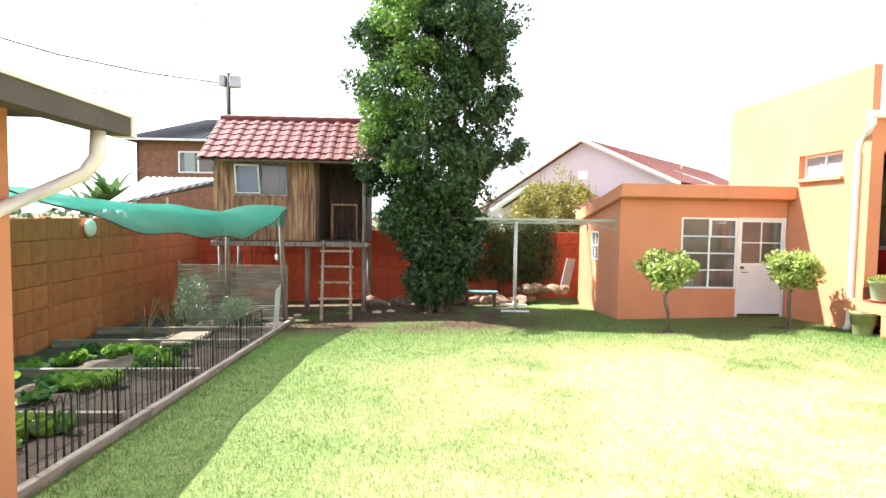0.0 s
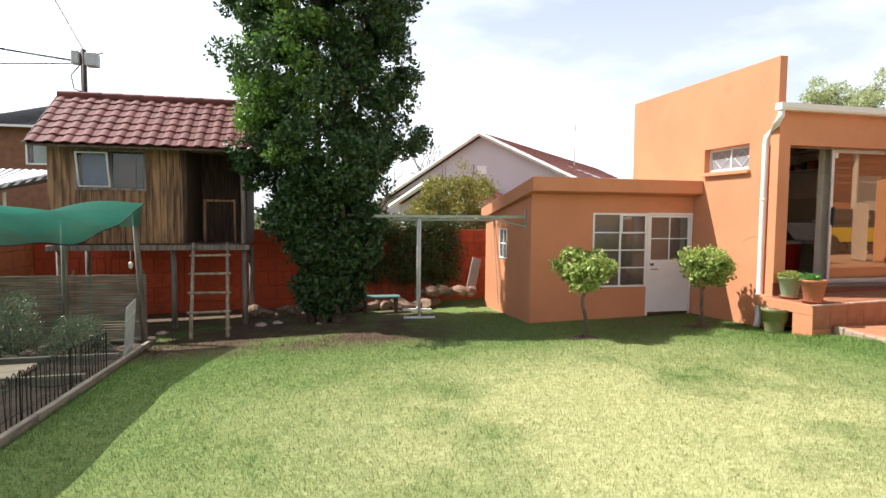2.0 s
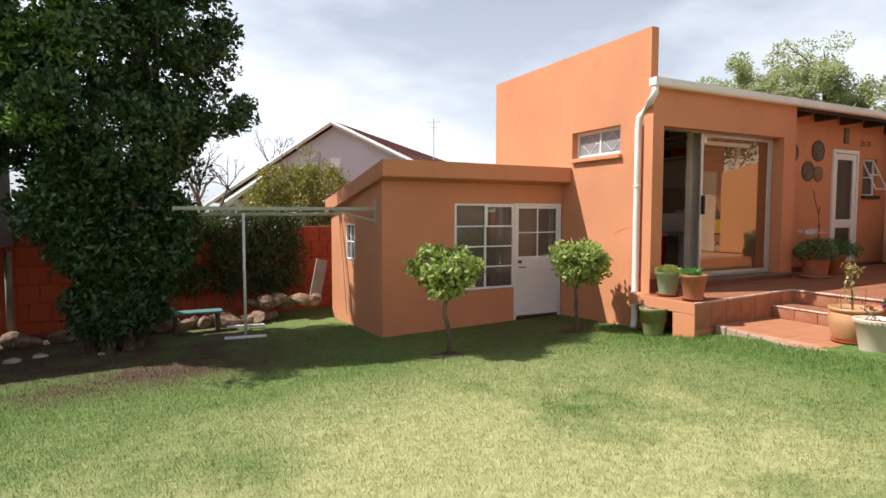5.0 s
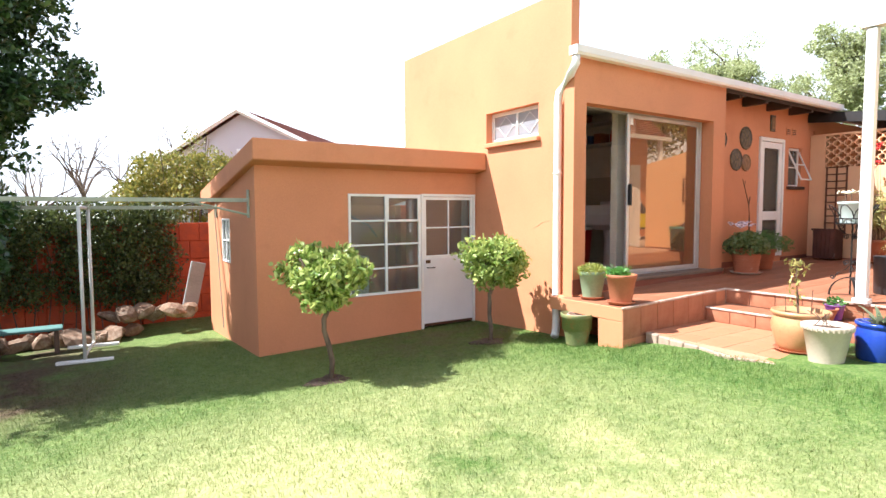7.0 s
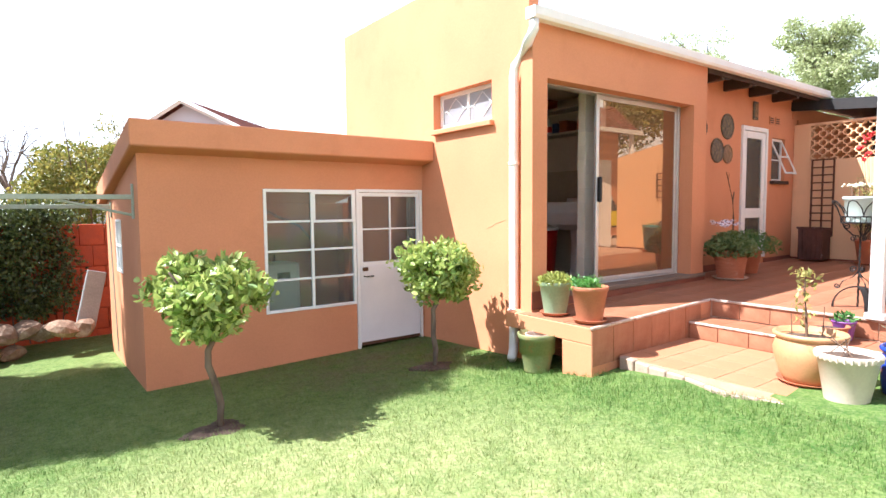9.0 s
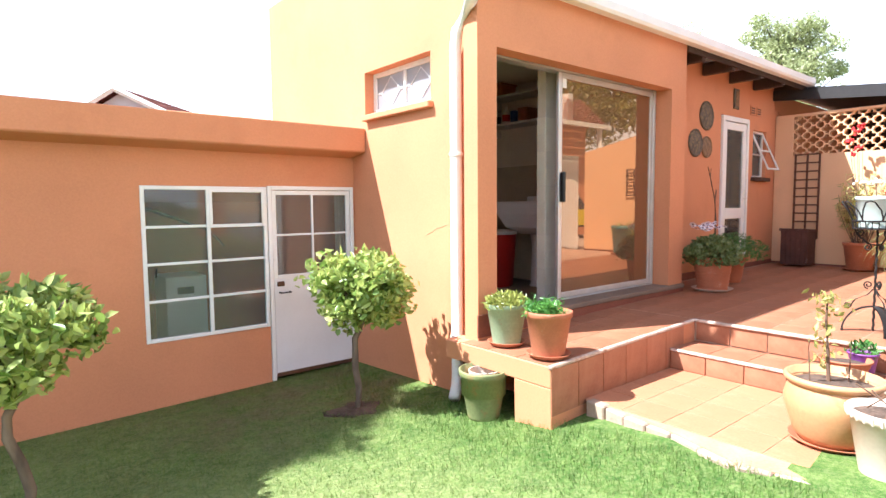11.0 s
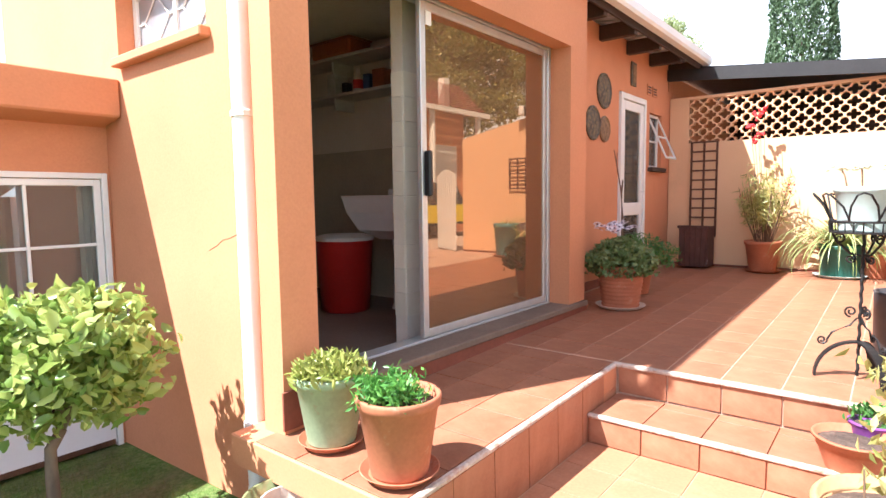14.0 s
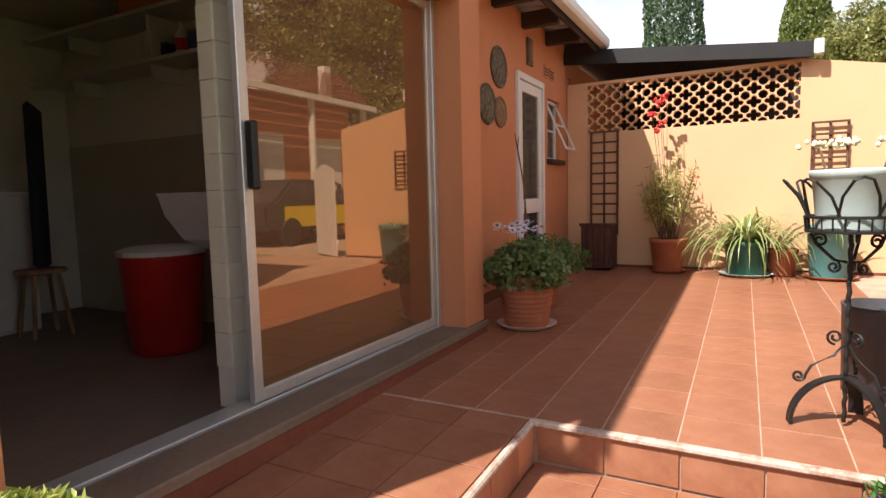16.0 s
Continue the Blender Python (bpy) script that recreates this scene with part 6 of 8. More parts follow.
p9, s9 = pot("plant_pot", 9.12, 6.36, 0.506, 0.10, 0.07, 0.17, PURPLE_POT, "small purple pot of seedlings by the post", soil=0.9)
foliage("foliage", p9, s9, 90, 0.11, 0.10, 0.05, 0.02, FERN_DARK, 0.6, seed=12)

# big daisy pot by the column
p10, s10 = pot("plant_pot", 10.98, 8.34, deck(10.98) + 0.004, 0.228, 0.165, 0.40, TERRACOTTA, "large ribbed terracotta pot of daisies and geranium", "ribbed", CREAM_POT)
foliage("foliage", p10, s10 - 0.05, 2600, 0.30, 0.36, 0.045, 0.035, GERANIUM, 0.5, seed=14)
r6 = np.random.default_rng(15)
for i in range(26):
    a, q = r6.uniform(0, 6.28), r6.uniform(0.0, 0.19)
    fx, fy, fz = -0.10 + q * math.cos(a), 0.04 + q * math.sin(a), s10 + 0.375 + r6.uniform(0, 0.08)
    fl = new("daisy")
    fl.parent = p10
    fl.matrix_basis = pose(fx, fy, fz, r6.uniform(10, 45), r6.uniform(-30, 10), r6.uniform(0, 360))
    bm = bmesh.new()
    for k in range(11):
        b0 = k * 2 * math.pi / 11
        pts = [(0.008 * math.cos(b0), 0.008 * math.sin(b0), 0), (0.028 * math.cos(b0 - 0.2), 0.028 * math.sin(b0 - 0.2), 0.003), (0.043 * math.cos(b0), 0.043 * math.sin(b0), 0.001), (0.028 * math.cos(b0 + 0.2), 0.028 * math.sin(b0 + 0.2), 0.003)]
        bm.faces.new([bm.verts.new(p) for p in pts])
    part("petals", bm, PETAL, fl, "white petals")
    part("flower_eye", lathe(bmesh.new(), [(0.011, 0.001), (0.009, 0.006), (0.0001, 0.008)], 8), PETAL_EYE, fl, "dark flower eye")
bm = bmesh.new()
tube(bm, [(0.16, 0.05, s10), (0.17, 0.06, s10 + 0.5), (0.14, 0.06, s10 + 0.72), (0.17, 0.06, s10 + 0.85)], 0.014, 6, 0.007)
tube(bm, [(0.14, 0.06, s10 + 0.72), (0.02, 0.05, s10 + 0.92), (-0.08, 0.05, s10 + 1.12)], 0.008, 5, 0.004)
tube(bm, [(-0.02, 0.05, s10 + 1.0), (-0.0, 0.05, s10 + 1.1)], 0.005, 5, 0.003)
part("bare_branch", bm, TWIG, p10, "bare forked branch")
p11, s11 = pot("plant_pot", 11.80, 8.50, deck(11.8) + 0.004, 0.20, 0.14, 0.34, TERRACOTTA, "terracotta pot of bright fern against the wall", saucer=None)
foliage("foliage", p11, s11, 1600, 0.40, 0.36, 0.05, 0.014, FERN_DARK, 0.5, seed=16)

# pots along the screen wall
box_pot = thing("planter_box", pose(14.20, 8.50, deck(14.2)), "dark weathered wooden planter box in the corner", "planter")
PLANTER = material("dark_peeling_wood", (0.085, 0.035, 0.025), 0.8, 0.25, 4, 40, 0.2, second=(0.34, 0.28, 0.26), blend=(0.64, 0.72))
for i in range(5):
    y0, y1 = -0.19 + i * 0.076, -0.118 + i * 0.076
    bm = a_box(-0.19, y0, 0.03, -0.165, y1, 0.56, 0.004)
    for q in bm.verts:
        q.co.y *= 0.82 + 0.32 * q.co.z
    part("stave", bm, PLANTER, box_pot)
for a in ((-0.165, -0.19, 0.03, 0.19, -0.165, 0.56), (-0.165, 0.165, 0.03, 0.19, 0.19, 0.56), (0.165, -0.165, 0.03, 0.19, 0.165, 0.56)):
    part("side", a_box(*a, bev=0.005), PLANTER, box_pot)
part("rim", a_box(-0.205, -0.205, 0.561, -0.16, 0.205, 0.60, 0.005), PLANTER, box_pot)
part("soil", a_box(-0.163, -0.163, 0.4, 0.163, 0.163, 0.52), POT_SOIL, box_pot)
TRELLIS = material("brown_trellis_wood", (0.12, 0.05, 0.03), 0.8, 0.2, 4, 40, 0.1)


def trellis(x, y, z, w, h, cols, rows, label):
    th = thing("trellis", pose(x, y, z), label, "trellis")
    for i in range(cols + 1):
        part("upright", a_box(-0.012, w * i / cols - 0.013, 0, 0.006, w * i / cols + 0.013, h), TRELLIS, th)
    for j in range(rows + 1):
        part("crossbar", a_box(-0.024, -0.013, h * j / rows - 0.012, -0.012, w + 0.013, h * j / rows + 0.012), TRELLIS, th)


trellis(14.46, 8.32, 1.20, 0.34, 1.34, 2, 10, "tall brown wooden trellis standing in the planter box")
trellis(14.47, 5.86, 1.95, 0.33, 0.52, 2, 4, "small brown trellis fixed on the screen wall")
p12, s12 = pot("plant_pot", 14.15, 7.66, deck(14.15) + 0.004, 0.22, 0.155, 0.40, TERRACOTTA, "terracotta pot of tall bronze-green shrub by the wall", saucer=TERRACOTTA)
r7 = np.random.default_rng(18)
bm = bmesh.new()
cs = []
for i in range(30):
    a, l0, hh = r7.uniform(0, 6.28), r7.uniform(0.02, 0.34), r7.uniform(0.55, 1.15)
    tip_ = np.array([l0 * math.cos(a) - 0.03, l0 * 1.2 * math.sin(a), s12 + hh * (1.1 - l0)])
    tube(bm, [(0.08 * math.cos(a), 0.08 * math.sin(a), s12 - 0.02), tuple(tip_ * (0.75, 0.75, 0.6) + (0, 0, 0.14)), tuple(tip_)], 0.006, 4, 0.003)
    for k in range(34):
        fz = 0.45 + 0.55 * r7.random()
        cs.append(tip_ * (fz, fz, 1) * (1, 1, fz) + (0, 0, s12 * (1 - fz)) + r7.normal(0, 0.045, 3))
part("stems", bm, TWIG, p12)
v, f = leaf_arrays(r7, np.array(cs), 0.13, 0.018, None, 0.7)
from_arrays("foliage", v, f, REED, p12)
bm = bmesh.new()
for k, (dy, hh) in enumerate(((0.12, 2.35), (0.04, 2.40), (0.20, 2.20), (0.08, 2.10), (0.14, 2.0), (-0.24, 1.35), (0.25, 1.25), (-0.28, 1.45))):
    tube(bm, [(0, 0, s12), (0.02, dy * 0.5, s12 + (hh - s12 - 0.3) * 0.5), (0.03, dy, hh - 0.3)], 0.004, 4, 0.003)
    for q in range(9 if k < 5 else 5):
        c0 = Vector((0.03 + r7.normal(0, 0.018), dy + r7.normal(0, 0.03), hh - 0.3 + r7.normal(0, 0.025)))
        head = bmesh.new()
        bmesh.ops.create_icosphere(head, subdivisions=1, radius=0.022 if k < 5 else 0.012, matrix=Matrix.Translation(c0))
        part("flower", head, PETAL_RED, p12)
part("flower_stalks", bm, TWIG, p12)
p13, s13 = pot("plant_pot", 14.12, 6.82, deck(14.12) + 0.004, 0.235, 0.20, 0.38, DARK_GREEN_POT, "dark green pot of arching striped strap leaves", saucer=MINT_POT)
v, f = strap_leaves(r7, 210, 0.92, 0.026, 0.95, 0.40, 0.05, 6)
from_arrays("foliage", v + (0, 0, s13), f, STRAP, p13)
p14, s14 = pot("plant_pot", 14.12, 6.02, deck(14.12) + 0.004, 0.24, 0.185, 0.56, TEAL_POT, "tall teal pot with trailing leaves by the wall", saucer=TERRACOTTA)
v, f = strap_leaves(r7, 46, 0.45, 0.016, 1.2, 0.5, 0.06, 5)
from_arrays("foliage", v + (0, 0, s14), f, STRAP, p14)
p15, s15 = pot("plant_pot", 14.22, 6.46, deck(14.22) + 0.004, 0.16, 0.12, 0.30, TERRACOTTA, "small terracotta pot half hidden by leaves")

# wrought-iron plant stand
stand = thing("plant_stand", pose(9.74, 6.45, deck(9.74) + 0.002), "black wrought-iron plant stand with scrolls and a basket top", "plant stand")
bm = bmesh.new()
tube(bm, [(0.003 * math.cos(k * 2.1), 0.003 * math.sin(k * 2.1), 0.02 + k * 0.022) for k in range(39)], 0.0095, 6)
part("stem", bm, STEEL_DARK, stand)


def scroll(c, u, r, turns, start, n=22):
    c, u = Vector(c), Vector(u)
    return [c + u * (r * (1 - 0.75 * k / n) * math.cos(start + turns * 2 * math.pi * k / n)) + Vector((0, 0, r * (1 - 0.75 * k / n) * math.sin(start + turns * 2 * math.pi * k / n))) for k in range(n + 1)]


for k in range(3):
    a = math.radians(100 + 120 * k)
    u = Vector((math.cos(a), math.sin(a), 0))
    sd = Vector((-u.y, u.x, 0))
    bm = bmesh.new()
    rows = []
    for i in range(13):
        t = i / 12
        p = u * (0.215 * math.sin(t * math.pi / 2)) + Vector((0, 0, 0.225 * math.cos(t * math.pi / 2)))
        nrm = (u * math.sin(t * math.pi / 2) + Vector((0, 0, math.cos(t * math.pi / 2))))
        w = 0.020 + 0.010 * t
        rows.append([bm.verts.new(p + sd * w), bm.verts.new(p - sd * w), bm.verts.new(p - sd * w - nrm * 0.012), bm.verts.new(p + sd * w - nrm * 0.012)])
    for r0, r1 in zip(rows, rows[1:]):
        for i in range(4):
            bm.faces.new((r0[i], r0[(i + 1) % 4], r1[(i + 1) % 4], r1[i]))
    bm.faces.new(rows[0])
    bm.faces.new(rows[-1][::-1])
    part("leg", bm, STEEL_DARK, stand, "arched strap leg")
    bm = bmesh.new()
    tube(bm, [u * 0.012 + Vector((0, 0, 0.36)), u * 0.045 + Vector((0, 0, 0.315)), u * 0.13 + Vector((0, 0, 0.265)), u * 0.155 + Vector((0, 0, 0.215))], 0.006, 5)
    tube(bm, scroll(u * 0.045 + Vector((0, 0, 0.395)), u, 0.032, 1.4, -1.6), 0.006, 5)
    tube(bm, scroll(u * 0.178 + Vector((0, 0, 0.215)), u, 0.026, 1.4, 3.1), 0.006, 5)
    part("scroll", bm, STEEL_DARK, stand)
    bm = bmesh.new()
    tube(bm, [u * 0.012 + Vector((0, 0, 0.72)), u * 0.06 + Vector((0, 0, 0.73)), u * 0.13 + Vector((0, 0, 0.80)), u * 0.15 + Vector((0, 0, 0.845))], 0.007, 5)
    tube(bm, scroll(u * 0.115 + Vector((0, 0, 0.815)), u, 0.030, 1.4, 0.5), 0.006, 5)
    tube(bm, scroll(u * 0.06 + Vector((0, 0, 0.70)), u, 0.026, 1.4, 2.2), 0.006, 5)
    part("scroll", bm, STEEL_DARK, stand)
basket = new("basket")
basket.parent = stand
for z, r in ((0.855, 0.165), (0.915, 0.170)):
    bm = tube(bmesh.new(), [(r * math.cos(i * math.pi / 14), r * math.sin(i * math.pi / 14), z) for i in range(29)], 0.007, 5)
    part("ring", bm, STEEL_DARK, basket)
for i in range(24):
    a = i * math.pi / 12
    part("bar", rod(bmesh.new(), (0.165 * math.cos(a), 0.165 * math.sin(a), 0.855), (0.17 * math.cos(a), 0.17 * math.sin(a), 0.915), 0.004, n=4), STEEL_DARK, basket)
part("base_disc", lathe(bmesh.new(), [(0.165, 0.85), (0.165, 0.856), (0.0001, 0.856)], 20), STEEL_DARK, basket)
for i in range(8):
    a0, a1, a2 = i * math.pi / 4 - 0.42, i * math.pi / 4, i * math.pi / 4 + 0.42
    P = lambda a, r, z: (r * math.cos(a), r * math.sin(a), z)
    part("petal_wire", tube(bmesh.new(), [P(a0, 0.168, 0.915), P(a0 + 0.12, 0.20, 1.0), P(a1 - 0.12, 0.245, 1.065), P(a1, 0.252, 1.075), P(a1 + 0.12, 0.245, 1.065), P(a2 - 0.12, 0.20, 1.0), P(a2, 0.168, 0.915)], 0.006, 5), STEEL_DARK, basket)
p16, s16 = pot("plant_pot", 9.74, 6.45, deck(9.74) + 0.002 + 0.857, 0.160, 0.125, 0.255, MINT_POT, "pale mint pot standing in the iron basket", soil=0.9)
CREAM_PETAL = material("cream_petal", (0.75, 0.68, 0.48), 0.6, 0.1, 10, 50, 0.0)
bm = bmesh.new()
for x, y in ((0.05, 0.09), (-0.04, -0.09), (0.0, 0.02)):
    tube(bm, [(x, y, s16), (x * 1.2, y * 1.2, s16 + 0.09), (x * 1.3, y * 1.4, s16 + 0.13)], 0.005, 5)
    for q in range(18):
        head = bmesh.new()
        bmesh.ops.create_icosphere(head, subdivisions=1, radius=0.012, matrix=Matrix.Translation((x * 1.3 + r7.normal(0, 0.018), y * 1.4 + r7.normal(0, 0.035), s16 + 0.14 + r7.normal(0, 0.008))))
        part("flower", head, CREAM_PETAL, p16)
part("stems", bm, TWIG, p16)
dustbin = thing("dustbin", pose(10.28, 6.22, FLOOR + 0.004), "dark grey cylindrical bin on the terrace", "bin")
part("bin_body", lathe(bmesh.new(), [(0.16, 0), (0.175, 0.01), (0.185, 0.44), (0.19, 0.46), (0.178, 0.46), (0.165, 0.05), (0.0001, 0.05)], 28), material("dark_grey_plastic", (0.05, 0.05, 0.055), 0.4, 0.15, 4, 40, 0.05, second=(0.2, 0.2, 0.2), blend=(0.62, 0.8)), dustbin, smooth=True)

# plaques on the terrace wall
PLAQUE = material("dark_ceramic_plaque", (0.09, 0.07, 0.055), 0.6, 0.3, 14, 60, 0.5, 0.01, second=(0.20, 0.15, 0.07), blend=(0.5, 0.6))
PLAQUE_TAN = material("tan_ceramic_plaque", (0.24, 0.14, 0.07), 0.6, 0.25, 14, 60, 0.5, 0.01, second=(0.12, 0.07, 0.04), blend=(0.5, 0.6))
for x, z, r, m, lab in ((11.78, 2.60, 0.19, PLAQUE, "round dark ceramic plaque on the terrace wall"), (12.08, 2.99, 0.20, PLAQUE, "round dark plaque with a scalloped rim on the wall"), (12.10, 2.56, 0.15, PLAQUE_TAN, "smaller tan ceramic plaque on the terrace wall"), (11.30, 2.92, 0.17, PLAQUE, "dark round plaque beside the column")):
    pl = thing("wall_plaque", pose(x, 8.997, z, 90, 0, 0), lab, "plaque", "wall plaques")
    part("disc", lathe(bmesh.new(), [(r, 0), (r, 0.012), (r * 0.9, 0.024), (r * 0.82, 0.014), (r * 0.4, 0.022), (0.0001, 0.018)], 28), m, pl)
    for k in range(20):
        a = k * math.pi / 10
        bm = bmesh.new()
        bmesh.ops.create_icosphere(bm, subdivisions=1, radius=r * 0.10, matrix=Matrix.Translation((r * 0.93 * math.cos(a), r * 0.93 * math.sin(a), 0.012)) @ Matrix.Diagonal((1, 1, 0.6, 1)))
        part("bead", bm, m, pl)
pl = thing("wall_tablet", pose(12.90, 8.997, 3.17, 0, 0, 0), "small upright dark tablet on the wall above the door", "plaque")
part("tablet", a_box(0, -0.022, 0, 0.17, 0, 0.30, 0.008), PLAQUE, pl)
part("relief", a_box(0.03, -0.032, 0.04, 0.14, -0.021, 0.26, 0.006), PLAQUE_TAN, pl)

# ---------------------------------------------------------------- utility room behind the sliding door
CREAM_TILE = material("cream_wall_tile", (0.74, 0.68, 0.55), 0.3, 0.05, 3, 40, 0.02, random_tint=0.05)
structure("floor_utility", a_box(7.68, 9.0, 0.55, 11.0, 12.94, 0.72), material("dull_floor_tile", (0.22, 0.16, 0.12), 0.6, 0.15, 2, 40, 0.05), "dull tiled floor of the utility room", "floor")
structure("wall_utility", a_box(10.12, 9.4, 0.72, 10.25, 12.94, 3.455), DARK_INSIDE, "plain wall of the utility room behind the shelves", "wall")
structure("wall_utility_back", a_box(7.68, 12.80, 0.72, 10.12, 12.94, 3.455), DARK_INSIDE, "plain back wall of the utility room", "wall")
nib = structure("wall_nib", a_box(8.742, 9.06, 0.72, 10.38, 9.17, 3.455), DARK_INSIDE, "short wall behind the sliding door", "wall")
for r in range(10):
    z0 = 0.93 + r * 0.175
    part("wall_tile", a_box(8.734, 9.05, z0, 8.91, 9.06, z0 + 0.171, 0.002), CREAM_TILE, nib)
    part("wall_tile", a_box(8.732, 9.062, z0, 8.742, 9.168, z0 + 0.171, 0.002), CREAM_TILE, nib)
SHELF_W = material("dusty_white_shelf", (0.55, 0.52, 0.46), 0.6, 0.08, 3, 40, 0.03)
for z, depth in ((2.86, 0.34), (3.24, 0.36)):
    sh = thing("wall_shelf", pose(10.12, 9.45, z), "long dusty white shelf on brackets", "shelf", "utility shelves")
    part("board", a_box(-depth, 0, 0, 0, 3.3, 0.03, 0.003), SHELF_W, sh)
    for y in (0.5, 1.6, 2.7):
        part("bracket", a_box(-depth * 0.8, y, -0.12, -0.002, y + 0.03, 0.0), SHELF_W, sh)
PORCELAIN = material("white_porcelain", (0.82, 0.80, 0.76), 0.15, 0.03, 3, 40, 0.0)
basin = thing("wash_basin", pose(9.78, 10.05, 0.72), "white porcelain laundry basin on a pedestal", "basin")
bm = bmesh.new()
outer = [(-0.36, -0.5), (0.30, -0.5), (0.30, 0.5), (-0.36, 0.5)]
rings = []
for s, z in ((0.45, 0.68), (0.75, 0.76), (0.94, 0.93), (1.0, 1.06), (1.03, 1.10), (0.90, 1.10), (0.84, 1.04), (0.70, 0.90), (0.5, 0.86)):
    rings.append([bm.verts.new((x * s, y * s, z)) for x, y in outer])
for a, b in zip(rings, rings[1:]):
    for i in range(4):
        bm.faces.new((a[i], a[(i + 1) % 4], b[(i + 1) % 4], b[i]))
bm.faces.new(rings[0][::-1])
bm.faces.new(rings[-1])
bmesh.ops.bevel(bm, geom=[e for e in bm.edges if abs(e.verts[0].co.z - e.verts[1].co.z) > 0.001], offset=0.05, segments=2, affect="EDGES")
part("bowl", bm, PORCELAIN, basin)
part("splash_back", a_box(0.24, -0.43, 1.09, 0.297, 0.43, 1.17, 0.015), PORCELAIN, basin)
part("pedestal", lathe(bmesh.new(), [(0.12, 0), (0.10, 0.05), (0.085, 0.5), (0.11, 0.70)], 16), PORCELAIN, basin)
part("tap", tube(bmesh.new(), [(0.27, 0.05, 1.16), (0.27, 0.05, 1.32), (0.18, 0.05, 1.34), (0.13, 0.05, 1.28)], 0.014, 8), ALUMINIUM, basin, "chrome tap")
laundry_bin = thing("laundry_bin", pose(9.36, 10.42, 0.722), "tall red plastic bin with a pale lid", "bin")
part("bin_body", lathe(bmesh.new(), [(0.20, 0), (0.23, 0.02), (0.27, 0.66), (0.28, 0.68), (0.25, 0.68)], 26), material("red_plastic", (0.42, 0.015, 0.012), 0.4, 0.1, 3, 40, 0.02), laundry_bin, smooth=True)
part("lid", lathe(bmesh.new(), [(0.285, 0.68), (0.285, 0.71), (0.2, 0.735), (0.0001, 0.74)], 26), SHELF_W, laundry_bin, "pale lid")
stool = thing("stool", pose(9.25, 11.75, 0.722), "plain wooden stool against the wall", "stool")
part("seat", lathe(bmesh.new(), [(0.17, 0.5), (0.18, 0.515), (0.17, 0.535), (0.0001, 0.535)], 20), PINE, stool)
for k in range(4):
    a = k * math.pi / 2 + 0.7
    part("leg", rod(bmesh.new(), (0.19 * math.cos(a), 0.19 * math.sin(a), 0), (0.12 * math.cos(a), 0.12 * math.sin(a), 0.5), 0.017, n=8), PINE, stool)
ironing = tagged(part("ironing_board", a_box(-0.16, -0.03, 0, 0.16, 0.03, 1.30, 0.028), material("dark_cover_cloth", (0.02, 0.02, 0.03), 0.9, 0.2, 4, 50, 0.1)), "folded ironing board in a dark cover on the stool", "ironing board")
ironing.matrix_basis = pose(9.3, 11.82, 1.26, 0, 4, 50)
cupboard = thing("white_cupboard", pose(9.05, 12.35, 0.722), "white metal cupboard against the back wall", "cupboard")
part("body", a_box(-0.32, -0.3, 0, 0.32, 0.3, 1.15, 0.01), SHELF_W, cupboard)
part("door", a_box(-0.30, -0.315, 0.03, 0.30, -0.302, 1.12, 0.005), SHELF_W, cupboard)
jug = thing("water_bottle", pose(9.72, 9.72, 0.722), "grey-blue plastic bottle under the basin", "bottle")
part("bottle_body", lathe(bmesh.new(), [(0.10, 0), (0.115, 0.02), (0.115, 0.24), (0.05, 0.33), (0.035, 0.36)], 18), material("blue_grey_plastic", (0.20, 0.25, 0.33), 0.3, 0.1, 4, 40, 0.02), jug, smooth=True)
part("cap", lathe(bmesh.new(), [(0.04, 0.36), (0.04, 0.40), (0.0001, 0.40)], 14), WHITE, jug)
dado_ = structure("dado_utility", a_box(10.106, 9.42, 0.73, 10.118, 12.78, 2.32, 0.002), material("olive_beige_wall_tile", (0.46, 0.41, 0.30), 0.4, 0.08, 3, 40, 0.03), "olive-beige tiled lower wall of the utility room", "wall")
SHELF_GOODS = ((0.30, 0.10, 0.26, (0.62, 0.60, 0.55), "bottle", "white bottle with a red label on the shelf"), (0.62, 0.13, 0.22, (0.55, 0.53, 0.48), "box", "pale carton on the shelf"), (0.12, 0.09, 0.16, (0.05, 0.10, 0.25), "box", "blue packet on the shelf"),
               (-0.1, 0.16, 0.17, (0.30, 0.10, 0.05), "box", "brown basket on the shelf"), (0.47, 0.07, 0.12, (0.03, 0.03, 0.03), "box", "black tin on the shelf"), (-0.32, 0.05, 0.24, (0.4, 0.02, 0.02), "bottle", "slim red bottle on the shelf"))
